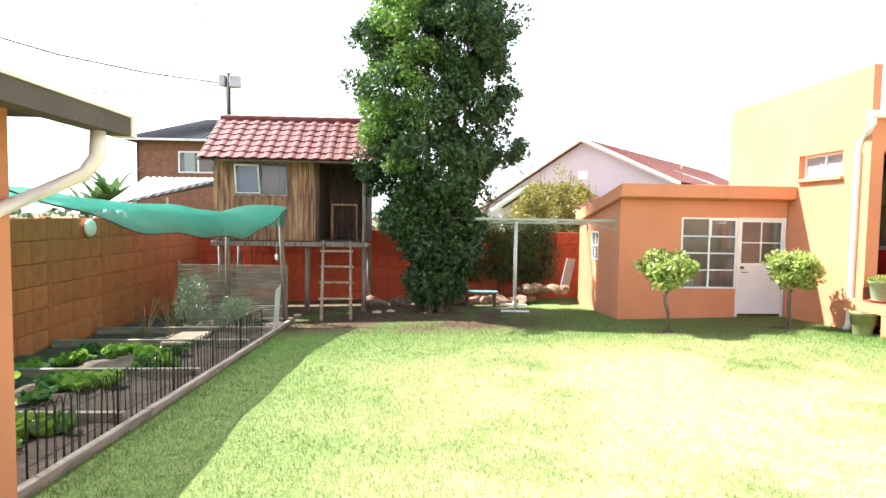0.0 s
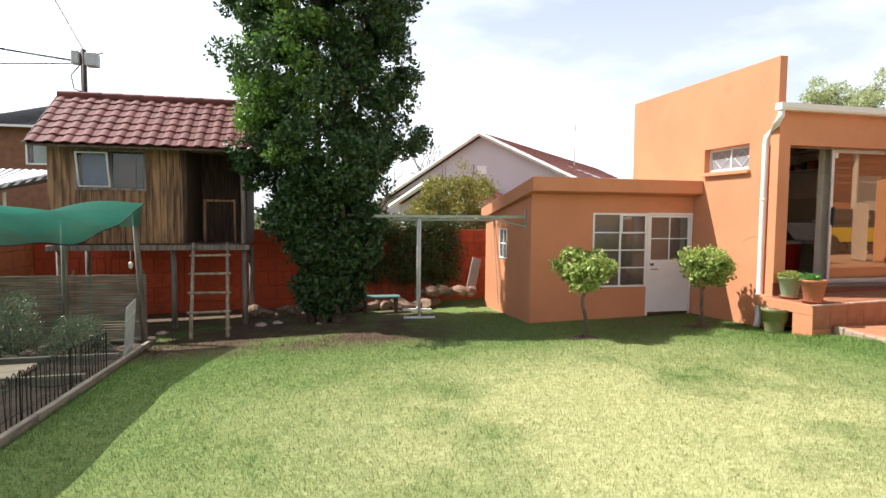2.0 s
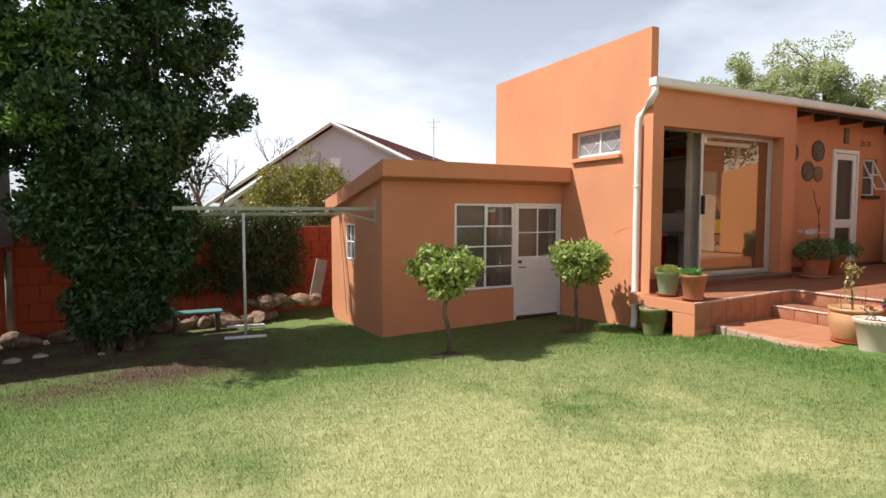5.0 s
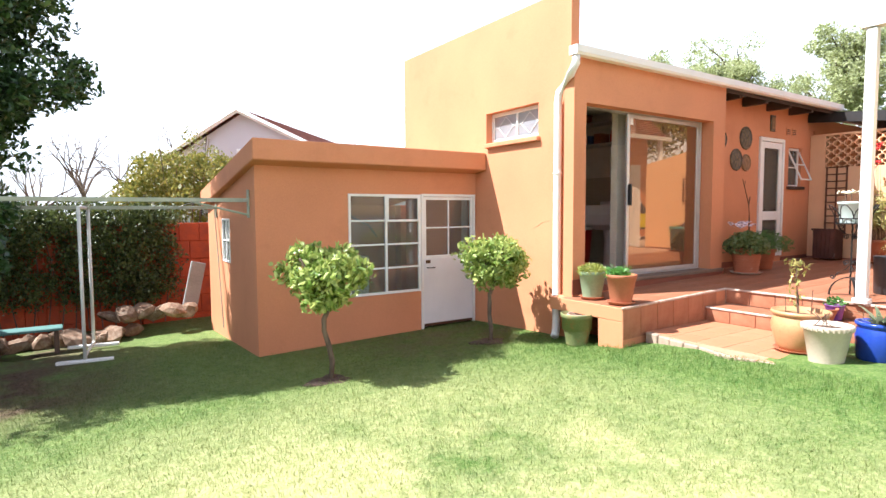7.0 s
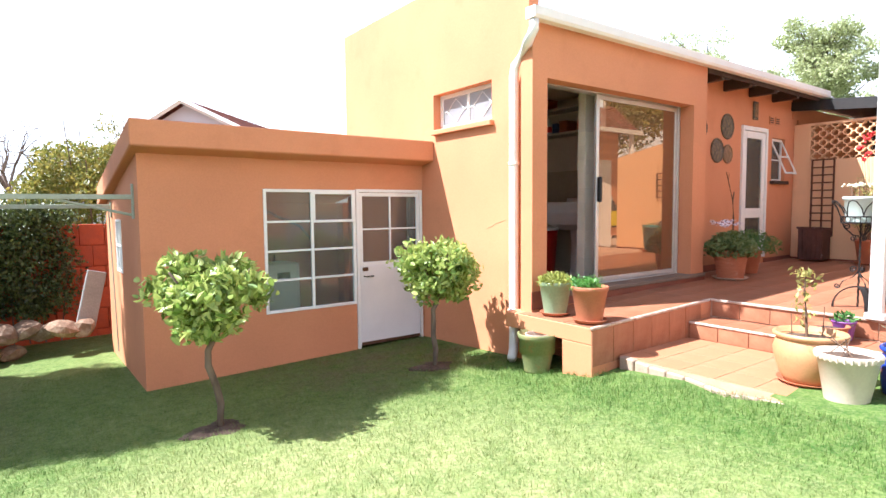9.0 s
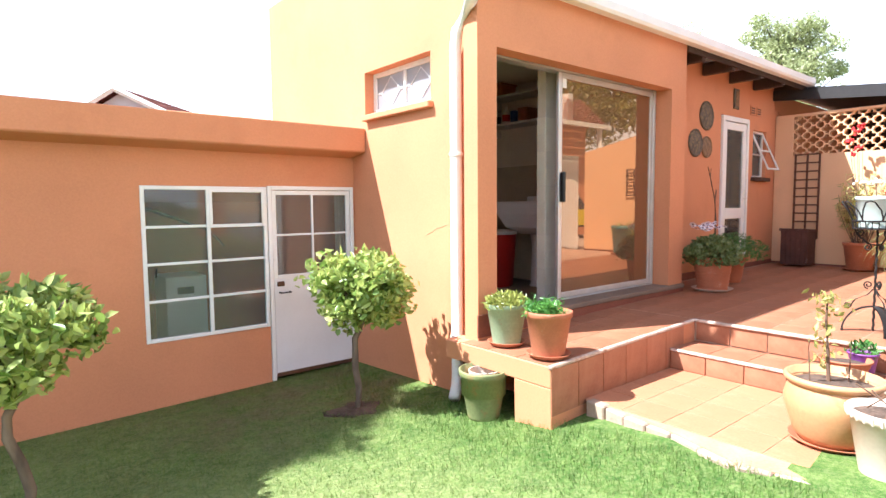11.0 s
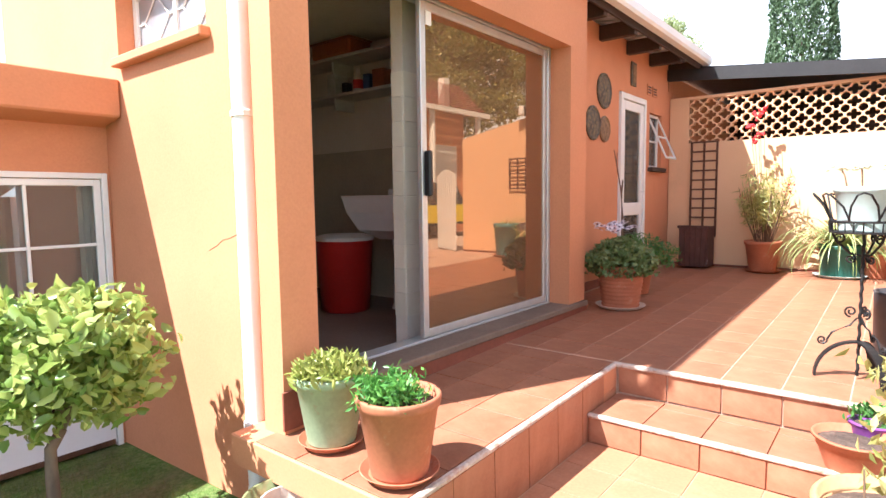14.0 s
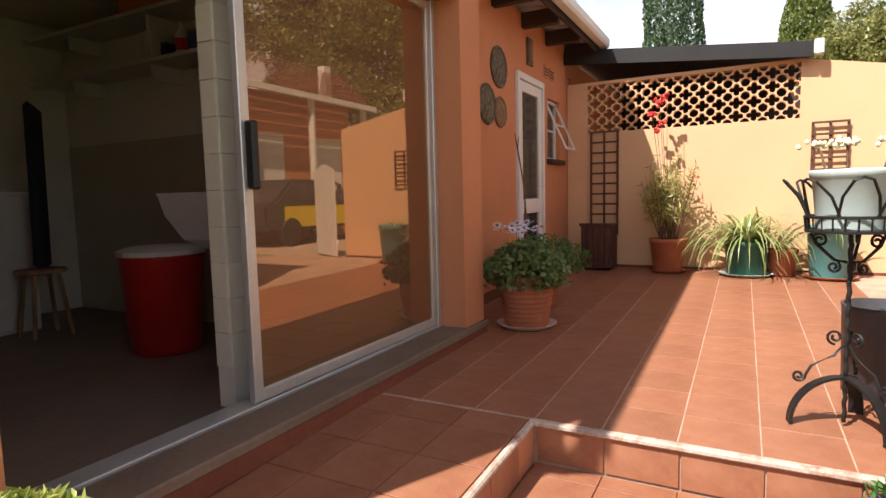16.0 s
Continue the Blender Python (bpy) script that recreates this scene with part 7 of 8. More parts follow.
for dy, w, h, colr, kind_, lab in SHELF_GOODS:
    m = material("shelf_goods", colr, 0.5, 0.15, 8, 40, 0.05)
    if kind_ == "bottle":
        ob = thing("bottle", pose(9.9, 10.45 + dy, 2.89), lab, "bottle", "shelf goods")
        part("bottle_body", lathe(bmesh.new(), [(w * 0.5, 0), (w * 0.52, 0.01), (w * 0.5, h * 0.6), (w * 0.2, h * 0.82), (w * 0.18, h * 0.9)], 16), m, ob, smooth=True)
        part("cap", lathe(bmesh.new(), [(w * 0.22, h * 0.9), (w * 0.22, h), (0.0001, h)], 12), material("bottle_cap", (0.6, 0.58, 0.5), 0.5), ob)
        part("bottle_label", lathe(bmesh.new(), [(w * 0.525, h * 0.15), (w * 0.525, h * 0.5)], 16), material("bottle_label_red", (0.5, 0.03, 0.03), 0.6), ob)
    else:
        ob = thing("carton", pose(9.9, 10.45 + dy, 2.89), lab, "box", "shelf goods")
        part("body", a_box(-w * 0.7, -w / 2, 0, w * 0.7, w / 2, h * 0.9, 0.006), m, ob)
        part("lid", a_box(-w * 0.72, -w * 0.52, h * 0.9, w * 0.72, w * 0.52, h, 0.005), m, ob)
crate = thing("storage_tub", pose(9.9, 11.0, 3.27), "orange-brown tub with a black bag on the top shelf", "tub")
part("tub", a_box(-0.16, -0.3, 0, 0.16, 0.3, 0.16, 0.02), material("orange_tub", (0.36, 0.10, 0.03), 0.5), crate)
part("rim", a_box(-0.17, -0.31, 0.15, 0.17, 0.31, 0.17, 0.008), material("orange_tub_rim", (0.30, 0.08, 0.025), 0.5), crate)

# ---------------------------------------------------------------- inside the shed
shed_cabinet = thing("metal_cabinet", pose(5.95, 12.2, 0.0), "white metal cabinet with a dark slot, in the shed", "cabinet")
part("body", a_box(-0.22, -0.25, 0, 0.22, 0.25, 1.0, 0.01), WHITE, shed_cabinet)
part("slot", a_box(-0.10, -0.257, 0.80, 0.08, -0.249, 0.88, 0.003), BLACK, shed_cabinet)
stack = thing("board_stack", pose(5.2, 11.9, 0.0), "stack of pale boards on the shed floor", "boards")
for i in range(6):
    part("board", a_box(-0.5 + 0.02 * i, -0.3, 0.02 + i * 0.05, 0.45 - 0.03 * i, 0.3, 0.055 + i * 0.05, 0.004), OLD_PLANK, stack)
part("boards_base", a_box(-0.5, -0.28, 0, 0.45, 0.28, 0.019), OLD_DARK, stack)
bm = bmesh.new()
tube(bm, [(4.8, 11.5, 1.9), (5.6, 11.8, 1.75), (6.3, 12.2, 1.5), (6.5, 12.3, 1.3)], 0.025, 6, 0.012)
tagged(part("dry_branch", bm, POST_WOOD), "pale dry branch propped inside the shed", "branch")
curtain = tagged(part("net_curtain", (lambda bm: [bm.faces.new([bm.verts.new(p) for p in ((7.28 + 0.05 * (i % 2) * 0.4 + i * 0.02, 10.90 + 0.02 * (i % 2), 1.1), (7.28 + 0.05 * ((i + 1) % 2) * 0.4 + (i + 1) * 0.02, 10.90 + 0.02 * ((i + 1) % 2), 1.1), (7.28 + 0.05 * ((i + 1) % 2) * 0.4 + (i + 1) * 0.02, 10.90 + 0.02 * ((i + 1) % 2), 1.95), (7.28 + 0.05 * (i % 2) * 0.4 + i * 0.02, 10.90 + 0.02 * (i % 2), 1.95))]) for i in range(6)] and bm)(bmesh.new()), SHELF_W), "pale curtain bunched behind the door glass", "curtain")

# ---------------------------------------------------------------- neighbours and distance
def gable_house(name, m, half_l, half_r, depth, apex, eave_l, eave_r, wall_mat, roof_mat, label):
    """A house end: gable wall, two roof slopes with battens of tiles, white barge boards. Gable in the local xz plane, ridge along +y."""
    th = thing(name, m, label, "house")
    bm = bmesh.new()
    a = [bm.verts.new(p) for p in ((-half_l, 0, -1), (half_r, 0, -1), (half_r, 0, eave_r), (0, 0, apex), (-half_l, 0, eave_l))]
    b = [bm.verts.new((v.co.x, depth, v.co.z)) for v in a]
    bm.faces.new(a)
    bm.faces.new(b[::-1])
    for i in range(5):
        bm.faces.new((a[i], b[i], b[(i + 1) % 5], a[(i + 1) % 5]))
    part("wall", bm, wall_mat, th)
    for sgn, half, ev in ((-1, half_l, eave_l), (1, half_r, eave_r)):
        bm = bmesh.new()
        n, last = 16, None
        for r in range(n):
            f0, f1 = r / n, (r + 1) / n
            x0, z0 = sgn * half * 1.08 * f0, apex + 0.12 - (apex - ev) * 1.08 * f0
            x1, z1 = sgn * half * 1.08 * f1, apex + 0.12 - (apex - ev) * 1.08 * f1
            q = [(x0, -0.35, z0 + 0.05), (x0, depth + 0.3, z0 + 0.05), (x1, depth + 0.3, z1 + 0.09), (x1, -0.35, z1 + 0.09)]
            vv = [bm.verts.new(p) for p in q]
            bm.faces.new(vv)
            if last:
                bm.faces.new((last[3], last[2], vv[1], vv[0]))
            last = vv
        part("roof", bm, roof_mat, th)
        bm = bmesh.new()
        p0, p1 = Vector((0, -0.38, apex + 0.08)), Vector((sgn * half * 1.08, -0.38, apex + 0.08 - (apex - ev) * 1.08))
        tube(bm, [p0, p1], 0.10, 4)
        part("barge_board", bm, WHITE, th, "white barge board")
    return th


nh = gable_house("gabled_house", pose(8.2, 27.4, 0, 0, 0, -42), 6.0, 4.4, 22, 5.72, 2.4, 3.6, FAR_WALL, FAR_ROOF, "pale grey neighbouring house with a red tiled gable roof")
part("vent", a_box(-0.25, -0.03, 3.9, 0.25, 0.02, 4.3), WHITE, nh)
part("antenna", (lambda bm: [rod(bm, (2.0, 9.0, 5.0), (2.0, 9.0, 7.4), 0.03, n=5), rod(bm, (1.6, 9.0, 7.2), (2.4, 9.0, 7.2), 0.015, n=4), rod(bm, (1.75, 9.0, 6.9), (2.25, 9.0, 6.9), 0.015, n=4)] and bm)(bmesh.new()), ALUMINIUM, nh)
porch = gable_house("porch_gable", pose(4.75, 23.0, 0, 0, 0, -42), 1.6, 2.4, 5, 3.1, 2.2, 2.0, FAR_WALL, FAR_ROOF, "small tiled porch gable of the pale neighbouring house")
gable_house("far_white_roof", pose(13.5, 30, 0, 0, 0, 20), 3.0, 3.0, 8, 4.5, 3.9, 3.9, FAR_WALL, CORRUGATED, "pale flat roof of another house behind")

BOX_GREY = material("grey_metal_box", (0.42, 0.42, 0.43), 0.5, 0.1, 3, 30, 0.03)
brick_house = thing("brick_house", pose(-16.3, 40, 0.1), "brown face-brick double-storey house with a grey tiled roof", "house")
part("wall", a_box(-3.0, 0, -1, 8, 8, 6.9), BRICK, brick_house)
bm = bmesh.new()
vv = [bm.verts.new(p) for p in ((-3.9, -0.7, 6.8), (8.8, -0.7, 6.8), (8.8, 8.7, 6.8), (-3.9, 8.7, 6.8), (0.4, 4.0, 8.9), (5.5, 4.0, 8.9))]
for q in ((0, 1, 5, 4), (1, 2, 5), (2, 3, 4, 5), (3, 0, 4), (3, 2, 1, 0)):
    bm.faces.new([vv[i] for i in q])
part("roof", bm, ROOF_GREY, brick_house)
part("gutter", a_box(-3.95, -0.85, 6.72, 8.8, -0.7, 6.86), WHITE, brick_house)
for k in range(30):
    f = k / 29
    part("roof_rib", tube(bmesh.new(), [(-3.7 + 12.3 * f, -0.72, 6.83), (0.4 + 5.1 * f, 3.98, 8.92)], 0.055, 4), ROOF_GREY, brick_house)
win = part("window", (lambda bm: [box(bm, *a) for a in ((-0.2, -0.06, 4.6, -0.1, 0.0, 6.1), (2.4, -0.06, 4.6, 2.5, 0, 6.1), (-0.1, -0.06, 6.0, 2.4, 0, 6.1), (-0.1, -0.06, 4.6, 2.4, 0, 4.7), (1.1, -0.05, 4.7, 1.2, 0, 6.0))] and bm)(bmesh.new()), WHITE, brick_house)
part("pane", a_box(-0.1, -0.03, 4.7, 2.4, -0.01, 6.0), GLASS, win)
part("curtain", a_box(0.2, 0.0 - 0.008, 4.7, 0.9, -0.004, 6.0), WHITE, win)
part("downpipe", rod(bmesh.new(), (-2.9, -0.15, 0), (-2.9, -0.15, 6.8), 0.06, n=6), DARK_WOOD, brick_house)
carport = thing("carport_roof", pose(-8.7, 25, 0), "white ribbed carport roof beyond the boundary wall", "roof")
for i in range(16):
    bm = bmesh.new()
    x0 = -4.2 + i * 0.27
    z0, z1 = 2.40 + (x0 + 4.2) * 0.27, 2.40 + (x0 + 4.2 + 0.2) * 0.27
    q = [(x0, -1.4, z0 - 0.25), (x0 + 0.12, -1.4, z1 - 0.27), (x0 + 0.37, 2.0, 3.58), (x0 + 0.25, 2.0, 3.6)]
    vv = [bm.verts.new(p) for p in q]
    vb = [bm.verts.new((p[0], p[1], p[2] - 0.04)) for p in q]
    bm.faces.new(vv)
    bm.faces.new(vb[::-1])
    for k in range(4):
        bm.faces.new((vv[k], vb[k], vb[(k + 1) % 4], vv[(k + 1) % 4]))
    part("rib", bm, WHITE, carport)
part("sheet", (lambda bm: [bm.faces.new([bm.verts.new(p) for p in ((-4.2, -1.4, 2.06), (0.3, -1.4, 3.2), (0.6, 2.0, 3.55), (-3.9, 2.0, 3.55))])] and bm)(bmesh.new()), ROOF_GREY, carport)
for x in (-4.0, -2.2, 0.0):
    part("post", rod(bmesh.new(), (x, 0, -1), (x, 0, 2.6), 0.06, n=6), WHITE, carport)

pole = thing("power_pole", pose(-9.85, 30, -0.3), "wooden power pole with grey boxes and cables", "power pole")
part("shaft", rod(bmesh.new(), (0, 0, 0), (0, 0, 9.5), 0.16, 0.12, 10), DARK_WOOD, pole, smooth=True)
part("equipment_box", a_box(0.12, -0.3, 8.75, 0.62, 0.2, 9.35, 0.04), BOX_GREY, pole)
part("equipment_box", a_box(-0.42, -0.3, 8.8, -0.12, 0.1, 9.4, 0.04), BOX_GREY, pole)
part("lamp_arm", tube(bmesh.new(), [(0.1, 0, 9.0), (0.6, -0.2, 9.3), (0.85, -0.25, 9.35)], 0.05, 6), BOX_GREY, pole)
part("drooping_lead", tube(bmesh.new(), [(0, -0.15, 8.9), (-0.45, -0.2, 8.3), (-0.35, -0.2, 7.7), (-0.05, -0.15, 7.6)], 0.025, 5), BLACK, pole)
for pts in ([(-0.1, 0, 8.95), (-4, -0.5, 9.3), (-8, -1, 9.95), (-13, -2, 11.2)], [(-0.1, 0, 8.9), (-5, 1, 8.8), (-10, 2, 8.4), (-14, 3, 8.0)], [(0, 0, 9.5), (0.5, -5, 10.6), (1.0, -10, 12.4), (1.3, -13.5, 14.2)]):
    part("cable", tube(bmesh.new(), pts, 0.045 if pts[-1][0] < 0 else 0.02, 5), BLACK, pole)

BANANA = leaf_material("palm_leaf", (0.05, 0.11, 0.03), (0.14, 0.22, 0.07), 0.3)
for x, y, h in ((-18.6, 34, 4.2), (-17.6, 33.5, 4.6), (-20.5, 36, 3.8)):
    palm = thing("wild_banana", pose(x, y, -0.5), "clump of wild banana leaves beyond the wall", "tree", "wild bananas")
    v, f = strap_leaves(rng, 22, 2.6, 0.55, 0.8, 0.22, 0.15, 5)
    from_arrays("leaves", v + (0, 0, h - 1.6), f, BANANA, palm)
    part("trunk", rod(bmesh.new(), (0, 0, 0), (0, 0, h - 1.4), 0.16, 0.12, 8), BARK, palm)

SHRUB = leaf_material("yellow_green_shrub", (0.14, 0.17, 0.03), (0.40, 0.33, 0.08), 0.4)
shrub = thing("flowering_shrub", pose(4.25, 17.3, -0.2), "yellow-green shrub with rusty tips behind the wall", "shrub")
c, d = clumps(rng, 260, 80, 0.30, lambda: (lambda z: (rng.uniform(-1, 1) * (1.35 - 0.30 * max(0, z - 1.8) ** 1.6), rng.normal(0, 0.45), z))(rng.uniform(0.6, 3.15)))
v, f = leaf_arrays(rng, c, 0.085, 0.045, d * 0.5, 0.3)
from_arrays("foliage", v, f, SHRUB, shrub)
bm = bmesh.new()
for i in range(10):
    a = i * 0.63
    tube(bm, [(0, 0, -0.1), (0.3 * math.cos(a), 0.3 * math.sin(a), 1.2), (0.6 * math.cos(a), 0.5 * math.sin(a), 2.9 + 0.7 * (i % 3 == 0))], 0.03, 5, 0.008)
part("stems", bm, BARK, shrub)
c, d = clumps(rng, 9, 40, 0.22, lambda: (rng.normal(0.25, 0.25), rng.normal(0, 0.2), rng.uniform(3.0, 3.7)))
v, f = leaf_arrays(rng, c, 0.07, 0.035, d * 0.5, 0.3)
from_arrays("top_shoots", v, f, SHRUB, shrub)


def bare_tree(x, y, h, seed, label):
    r = np.random.default_rng(seed)
    bm = bmesh.new()

    def grow(p, dirn, L, rad, depth):
        q = p + dirn * L
        rod(bm, p, q, rad, rad * 0.7, 5 if depth < 3 else 3, False)
        if depth == 6:
            return
        for k in range(3 if depth < 2 else 2):
            nd = (dirn + Vector(r.normal(0, 0.48, 3)) + Vector((0, 0, 0.12))).normalized()
            grow(q, nd, L * r.uniform(0.6, 0.85), rad * 0.65, depth + 1)
    grow(Vector((0, 0, 0)), Vector((0, 0, 1)), h * 0.28, h * 0.022, 0)
    th = thing("bare_tree", pose(x, y, -0.4), label, "tree", "bare winter trees")
    part("crown", bm, BARK, th)


bare_tree(3.0, 30, 6.2, 51, "leafless winter tree beyond the back wall")
bare_tree(1.0, 27, 4.6, 52, "leafless winter tree beyond the back wall")
bare_tree(9.0, 46, 8.5, 53, "leafless winter tree behind the pale house")

SPRING = leaf_material("pale_spring_leaf", (0.34, 0.38, 0.18), (0.56, 0.58, 0.32), 0.5)


def airy_tree(x, y, h, w, seed, n=170, mat=None, label="tall airy tree in pale spring leaf beyond the houses", group="pale spring trees"):
    r = np.random.default_rng(seed)
    th = thing("spring_tree", pose(x, y, -0.5), label, "tree", group)
    bm = bmesh.new()
    tube(bm, [(0, 0, 0), (0.2, 0, h * 0.4), (0, 0.2, h * 0.9)], 0.3, 7, 0.05)
    ends = []
    for i in range(26):
        a, z0 = r.uniform(0, 6.28), r.uniform(0.3, 0.85) * h
        rr = w * r.uniform(0.5, 1.0) * (1.15 - z0 / h * 0.7)
        e = (rr * math.cos(a), rr * math.sin(a), min(h, z0 + rr * 0.9))
        ends.append(e)
        tube(bm, [(0.1, 0, z0 * 0.9), (e[0] * 0.5, e[1] * 0.5, (z0 + e[2]) / 2), e], 0.08, 5, 0.02)
    part("trunk", bm, BARK, th)
    c, d = clumps(r, n, 170, w * 0.18, lambda: (lambda e, t: (e[0] * t + r.normal(0, 0.35), e[1] * t + r.normal(0, 0.35), e[2] * (0.72 + 0.28 * t) + r.normal(0, 0.5)))(ends[r.integers(26)], r.uniform(0.35, 1.1)))
    v, f = leaf_arrays(r, c, 0.19, 0.115, d * 0.5, 0.2)
    from_arrays("crown", v, f, mat or SPRING, th)


airy_tree(40, 36.0, 12.8, 4.2, 61)
airy_tree(41, 30.0, 13.4, 4.6, 62)
airy_tree(40, 24.5, 13.4, 4.4, 63)
airy_tree(42, 19.0, 13.6, 4.2, 64)
airy_tree(44, 2.0, 11.0, 3.5, 65)
OLIVE_LEAF = leaf_material("olive_green_leaf", (0.18, 0.19, 0.06), (0.42, 0.39, 0.13), 0.4)
for x, y, h, w, seed in ((27.5, -6.0, 13.5, 5.0, 66), (33, -3.0, 12.5, 5.0, 67), (23.0, -12.0, 14.5, 5.5, 68), (38, 1.0, 10.0, 4.0, 69)):
    airy_tree(x, y, h, w, seed, 330, OLIVE_LEAF, "broad olive-green tree across the driveway", "driveway trees")

CYPRESS = leaf_material("cypress_leaf", (0.05, 0.085, 0.04), (0.13, 0.185, 0.095), 0.2)


def cypress(x, y, h, r0, seed, label, mat=CYPRESS):
    r = np.random.default_rng(seed)
    th = thing("cypress", pose(x, y, -0.5), label, "tree", "cypresses")
    part("trunk", rod(bmesh.new(), (0, 0, 0), (0, 0, h * 0.6), 0.25, 0.1, 7), BARK, th)
    n = 30000
    z = r.uniform(0.02, 1, n)
    a = r.uniform(0, 6.283, n)
    rad = r0 * np.clip(np.sqrt(1 - (np.clip(z - 0.55, 0, 1) / 0.45) ** 2), 0, 1) * (0.85 + 0.12 * np.sin(a * 6 + z * 21) + 0.1 * r.random(n))
    c = np.stack([np.cos(a) * rad, np.sin(a) * rad, z * h], 1)
    v, f = leaf_arrays(r, c, 0.24, 0.10, np.stack([np.cos(a), np.sin(a), np.zeros(n)], 1) * 0.35, 1.6)
    from_arrays("crown", v, f, mat, th)


cypress(40, 10.4, 17, 1.55, 71, "tall dark columnar cypress beyond the screen wall")
cypress(40, 4.4, 12.6, 1.25, 72, "yellower columnar cypress beyond the screen wall", leaf_material("golden_cypress_leaf", (0.08, 0.11, 0.02), (0.22, 0.24, 0.06), 0.25))

far_r = np.random.default_rng(81)
pts = []
for k in range(150):
    a = far_r.uniform(0, 6.283)
    R = far_r.uniform(55, 75)
    cx, cy, s = R * math.cos(a), R * math.sin(a) + 8, far_r.uniform(2.0, 4.2)
    q = far_r.normal(0, 1, (150, 3))
    q /= np.linalg.norm(q, axis=1)[:, None]
    q[:, 2] = np.abs(q[:, 2])
    pts.append(q * (s * 1.4, s * 1.4, s) + (cx, cy, -0.8))
v, f = leaf_arrays(far_r, np.concatenate(pts), 0.9, 0.55, None, 0.2)
tagged(from_arrays("far_trees", v, f, leaf_material("far_foliage", (0.05, 0.085, 0.03), (0.15, 0.19, 0.08), 0.3)), "distant garden trees and hedges round the plot", "trees", "", "stuff")

# ---------------------------------------------------------------- driveway side, seen in the glass
rh = thing("tiled_house", pose(20.9, 1.0, 0), "house with a red tiled hipped roof across the driveway", "house")
part("wall", a_box(-10, -8, 0.3, -0.5, -0.55, 4.4), PLASTER, rh)
bm = bmesh.new()
n = 12
for k in range(n):
    f0, f1 = k / n, (k + 1) / n
    c0 = [(-10.5, -0.8 * f0), (-0.4 * f0, -0.8 * f0), (-0.4 * f0, -8.5 + 3 * f0)]
    c1 = [(-10.5, -0.8 * f1), (-0.4 * f1, -0.8 * f1), (-0.4 * f1, -8.5 + 3 * f1)]
    lo = [bm.verts.new((x, y, 4.43 + 0.95 * f0)) for x, y in c0]
    hi = [bm.verts.new((x, y, 4.39 + 0.95 * f1)) for x, y in c1]
    for q in range(2):
        bm.faces.new((lo[q], lo[q + 1], hi[q + 1], hi[q]))
part("roof", bm, FAR_ROOF, rh)
part("gutter", a_box(-10.5, 0.0, 4.28, 0.06, 0.10, 4.42), WHITE, rh)
part("chimney", a_box(-1.2, -1.0, 4.6, -0.95, -0.75, 5.5), WHITE, rh)
for x in (-0.35, -2.6, -4.9):
    part("column", rod(bmesh.new(), (x, -0.1, 0.3), (x, -0.1, 4.3), 0.09, n=10), WHITE, rh)
for x in (-2.0, -4.3):
    part("window", a_box(x, -0.56, 1.9, x + 1.1, -0.53, 3.4), WHITE, rh)
white_gate = thing("picket_gate", pose(14.35, 4.7, FLOOR, 0, 0, -60), "white picket gate standing open by the driveway", "gate")
for i in range(9):
    part("picket", a_box(i * 0.11, 0, 0.08, i * 0.11 + 0.06, 0.03, 1.55 + 0.1 * math.sin(i * 0.39), 0.004), WHITE, white_gate)
for z in (0.3, 1.2):
    part("rail", a_box(0, 0.03, z, 0.98, 0.06, z + 0.07, 0.004), WHITE, white_gate)
car = thing("parked_car", pose(17.55, 1.15, 0.74), "dark parked car with a yellow sign panel on its side", "car")
CAR_PAINT = material("dark_car_paint", (0.05, 0.05, 0.055), 0.25, 0.05, 2, 30, 0.0)
CAR_YELLOW = material("yellow_sign_panel", (0.75, 0.58, 0.02), 0.4, 0.04, 3, 30, 0.0)
bm = bmesh.new()
outline = [(-2.0, 0.35), (2.0, 0.35), (2.05, 0.75), (1.7, 0.92), (0.9, 0.98), (0.45, 1.45), (-1.2, 1.48), (-1.75, 1.0), (-2.05, 0.9)]
a = [bm.verts.new((x, -0.82, z)) for x, z in outline]
b = [bm.verts.new((x, 0.82, z)) for x, z in outline]
bm.faces.new(a)
bm.faces.new(b[::-1])
for i in range(len(outline)):
    bm.faces.new((a[(i + 1) % 9], a[i], b[i], b[(i + 1) % 9]))
bmesh.ops.recalc_face_normals(bm, faces=bm.faces[:])
bmesh.ops.bevel(bm, geom=bm.edges[:], offset=0.06, segments=2, affect="EDGES")
part("car_body", bm, CAR_PAINT, car)
for sgn in (-1, 1):
    part("sign_panel", a_box(-1.5, sgn * 0.83 - 0.006, 0.42, 1.3, sgn * 0.83 + 0.006, 0.88), CAR_YELLOW, car, "yellow sign panel")
    part("side_window", a_box(-1.2, sgn * 0.825 - 0.004, 1.0, 0.5, sgn * 0.825 + 0.004, 1.38), GLASS, car)
    for x in (-1.3, 1.3):
        wh = part("wheel", lathe(bmesh.new(), [(0.16, -0.09), (0.30, -0.09), (0.32, -0.05), (0.32, 0.05), (0.30, 0.09), (0.16, 0.09)], 24), BLACK, car)
        wh.matrix_basis = pose(x, sgn * 0.76, 0.32, 90, 0, 0)
structure("driveway", a_box(14.7, -12, 0.0, 34, 5.1, 0.74), GROUT, "pale paved driveway beyond the screen wall", "driveway")

# hairline crack in the sunlit wall
tagged(part("crack", tube(bmesh.new(), [(7.449, 9.12, 1.60), (7.449, 9.20, 1.575), (7.449, 9.27, 1.565), (7.449, 9.33, 1.53), (7.449, 9.42, 1.50)], 0.0018, 4), SLAB, wall_house_side), "hairline crack in the plaster")

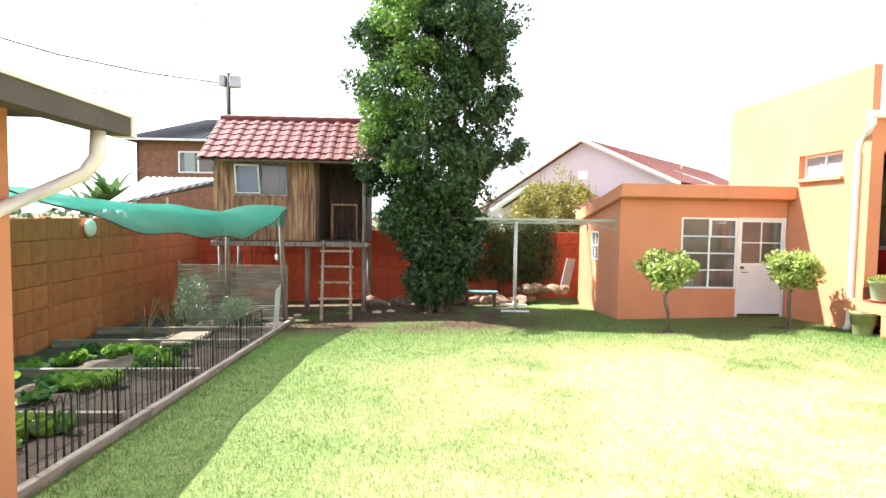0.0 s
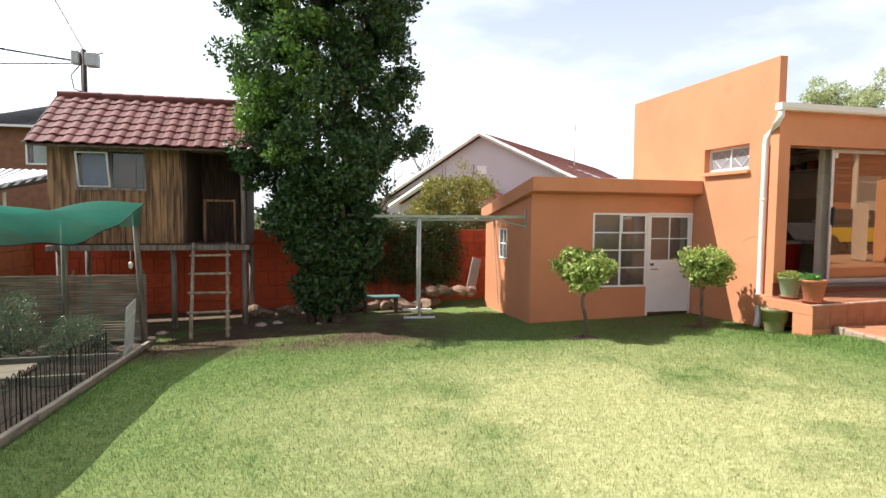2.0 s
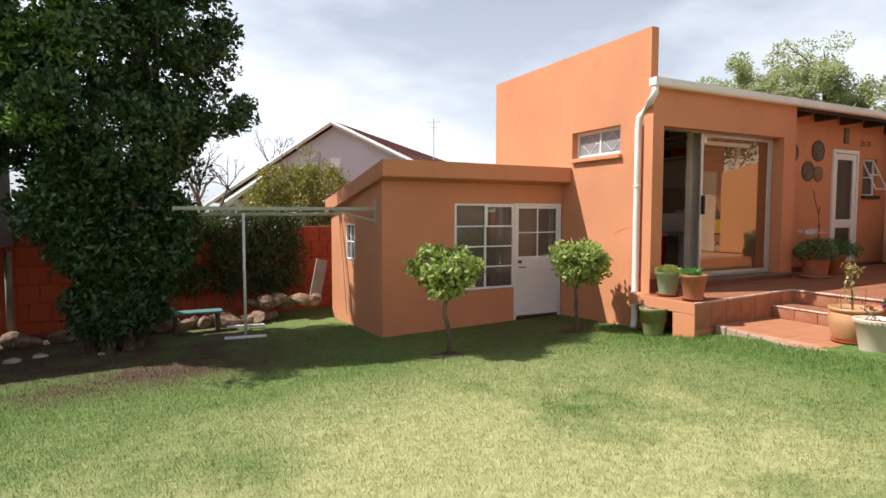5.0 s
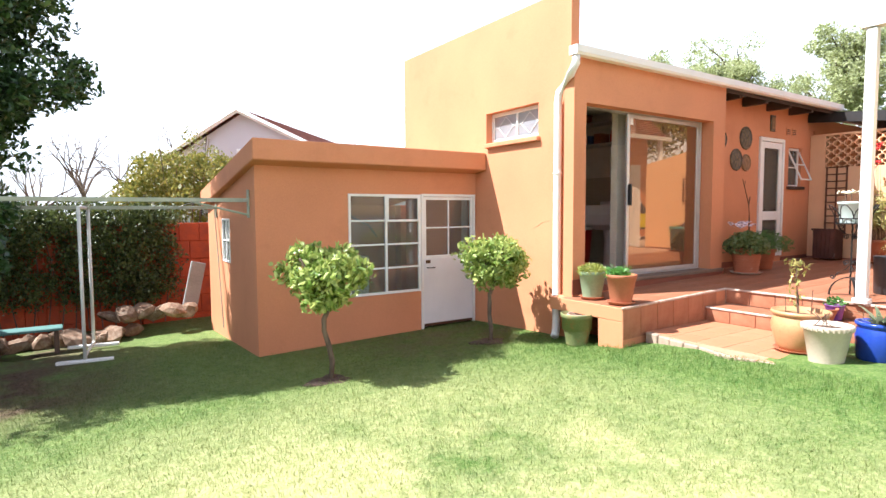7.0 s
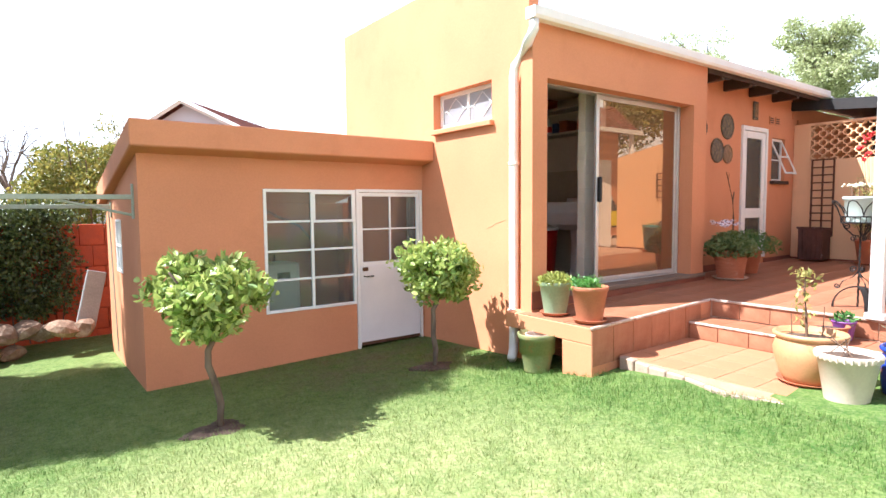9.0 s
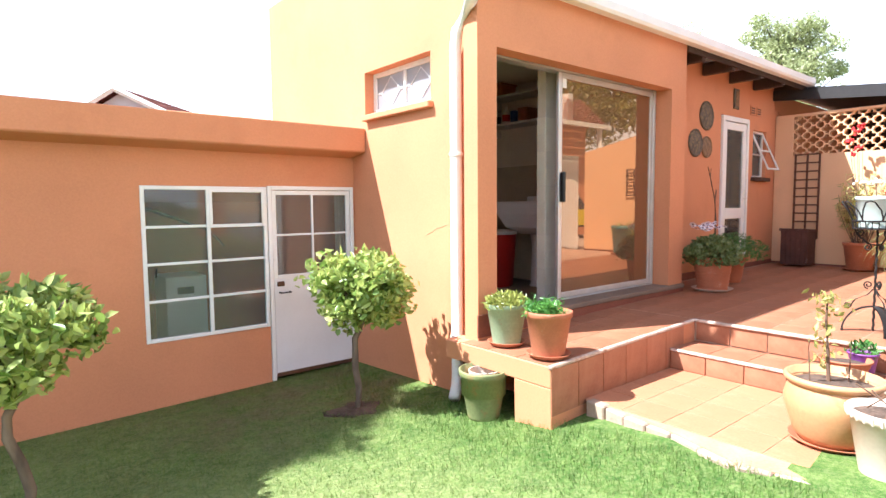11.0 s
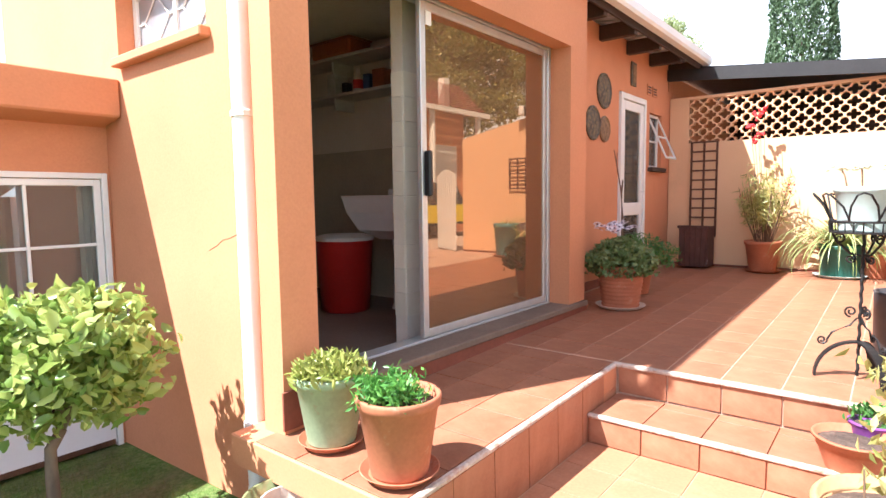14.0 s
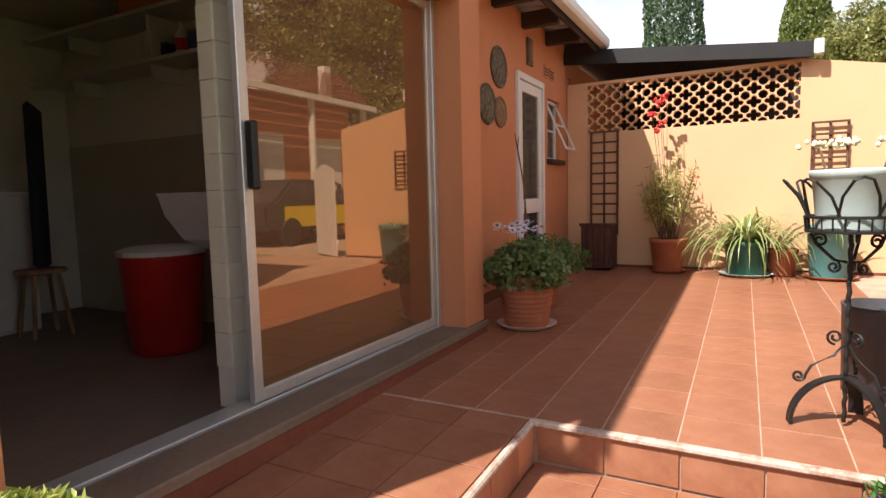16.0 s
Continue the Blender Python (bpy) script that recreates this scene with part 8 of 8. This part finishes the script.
# ---------------------------------------------------------------- tiles of terrace, ledge, steps and landing
TS = 0.31


def tile_mesh(w, d, t=0.012):
    bm = a_box(0, 0, 0, w - 0.007, d - 0.007, t, bev=0.0012)
    me = bpy.data.meshes.new("tile")
    bm.to_mesh(me)
    bm.free()
    me.materials.append(TILE)
    return me


full = tile_mesh(TS, TS)
tr_ = np.random.default_rng(91)


def lay(parent, x0, y0, cols, rows, z, me=full, dx=TS, dy=TS):
    for i in range(cols):
        for j in range(rows):
            ob = new("tile", me)
            ob.parent = parent
            ob.location = (x0 + i * dx + 0.003, y0 + j * dy + 0.003, z + tr_.normal(0, 0.0006))


lay(terrace, PX1 + 0.014, 7.70 - 6 * TS, 17, 10, FLOOR - 0.012)
lay(platform, PX0 + 0.01, PY0 + 0.024, 6, 3, FLOOR - 0.012)
lay(platform, PX0 + 0.01 + 6 * TS, PY0 + 0.024, 1, 3, FLOOR - 0.012, tile_mesh(0.2, TS))
lay(step_mid, SX2 + 0.014, 7.69 - 6 * TS, 1, 6, 0.488)
lay(step_mid, SX2 + 0.014 + TS, 7.69 - 6 * TS, 1, 6, 0.488, tile_mesh(0.115, TS))
landing = tile_mesh(TS, TS)
landing.materials[0] = LANDING_TILE
lay(paving, SX2 - 0.004 - 4 * TS, 7.69 - 8 * TS, 4, 8, 0.3135, landing)
riser = a_box(-0.006, 0, 0, 0.004, TS - 0.008, 0.165, bev=0.002)
rme = bpy.data.meshes.new("riser_tile")
riser.to_mesh(rme)
riser.free()
rme.materials.append(TILE)
for k in range(6):
    for x, z, par in ((PX1, 0.508, terrace), (SX2, 0.33, step_mid)):
        ob = new("riser_tile", rme)
        ob.parent = par
        ob.matrix_basis = pose(x - 0.004, 7.69 - (k + 1) * TS, z) @ Matrix.Diagonal((1, 1, 1.0 if x == PX1 else 0.88, 1))
fr = a_box(0, -0.004, 0, TS - 0.006, 0.006, 0.34, bev=0.002)
fme = bpy.data.meshes.new("front_tile")
fr.to_mesh(fme)
fr.free()
fme.materials.append(TILE)
for k in range(6):
    ob = new("front_tile", fme)
    ob.parent = platform
    ob.location = (PX0 + 0.004 + k * TS, PY0 - 0.001, 0.332)
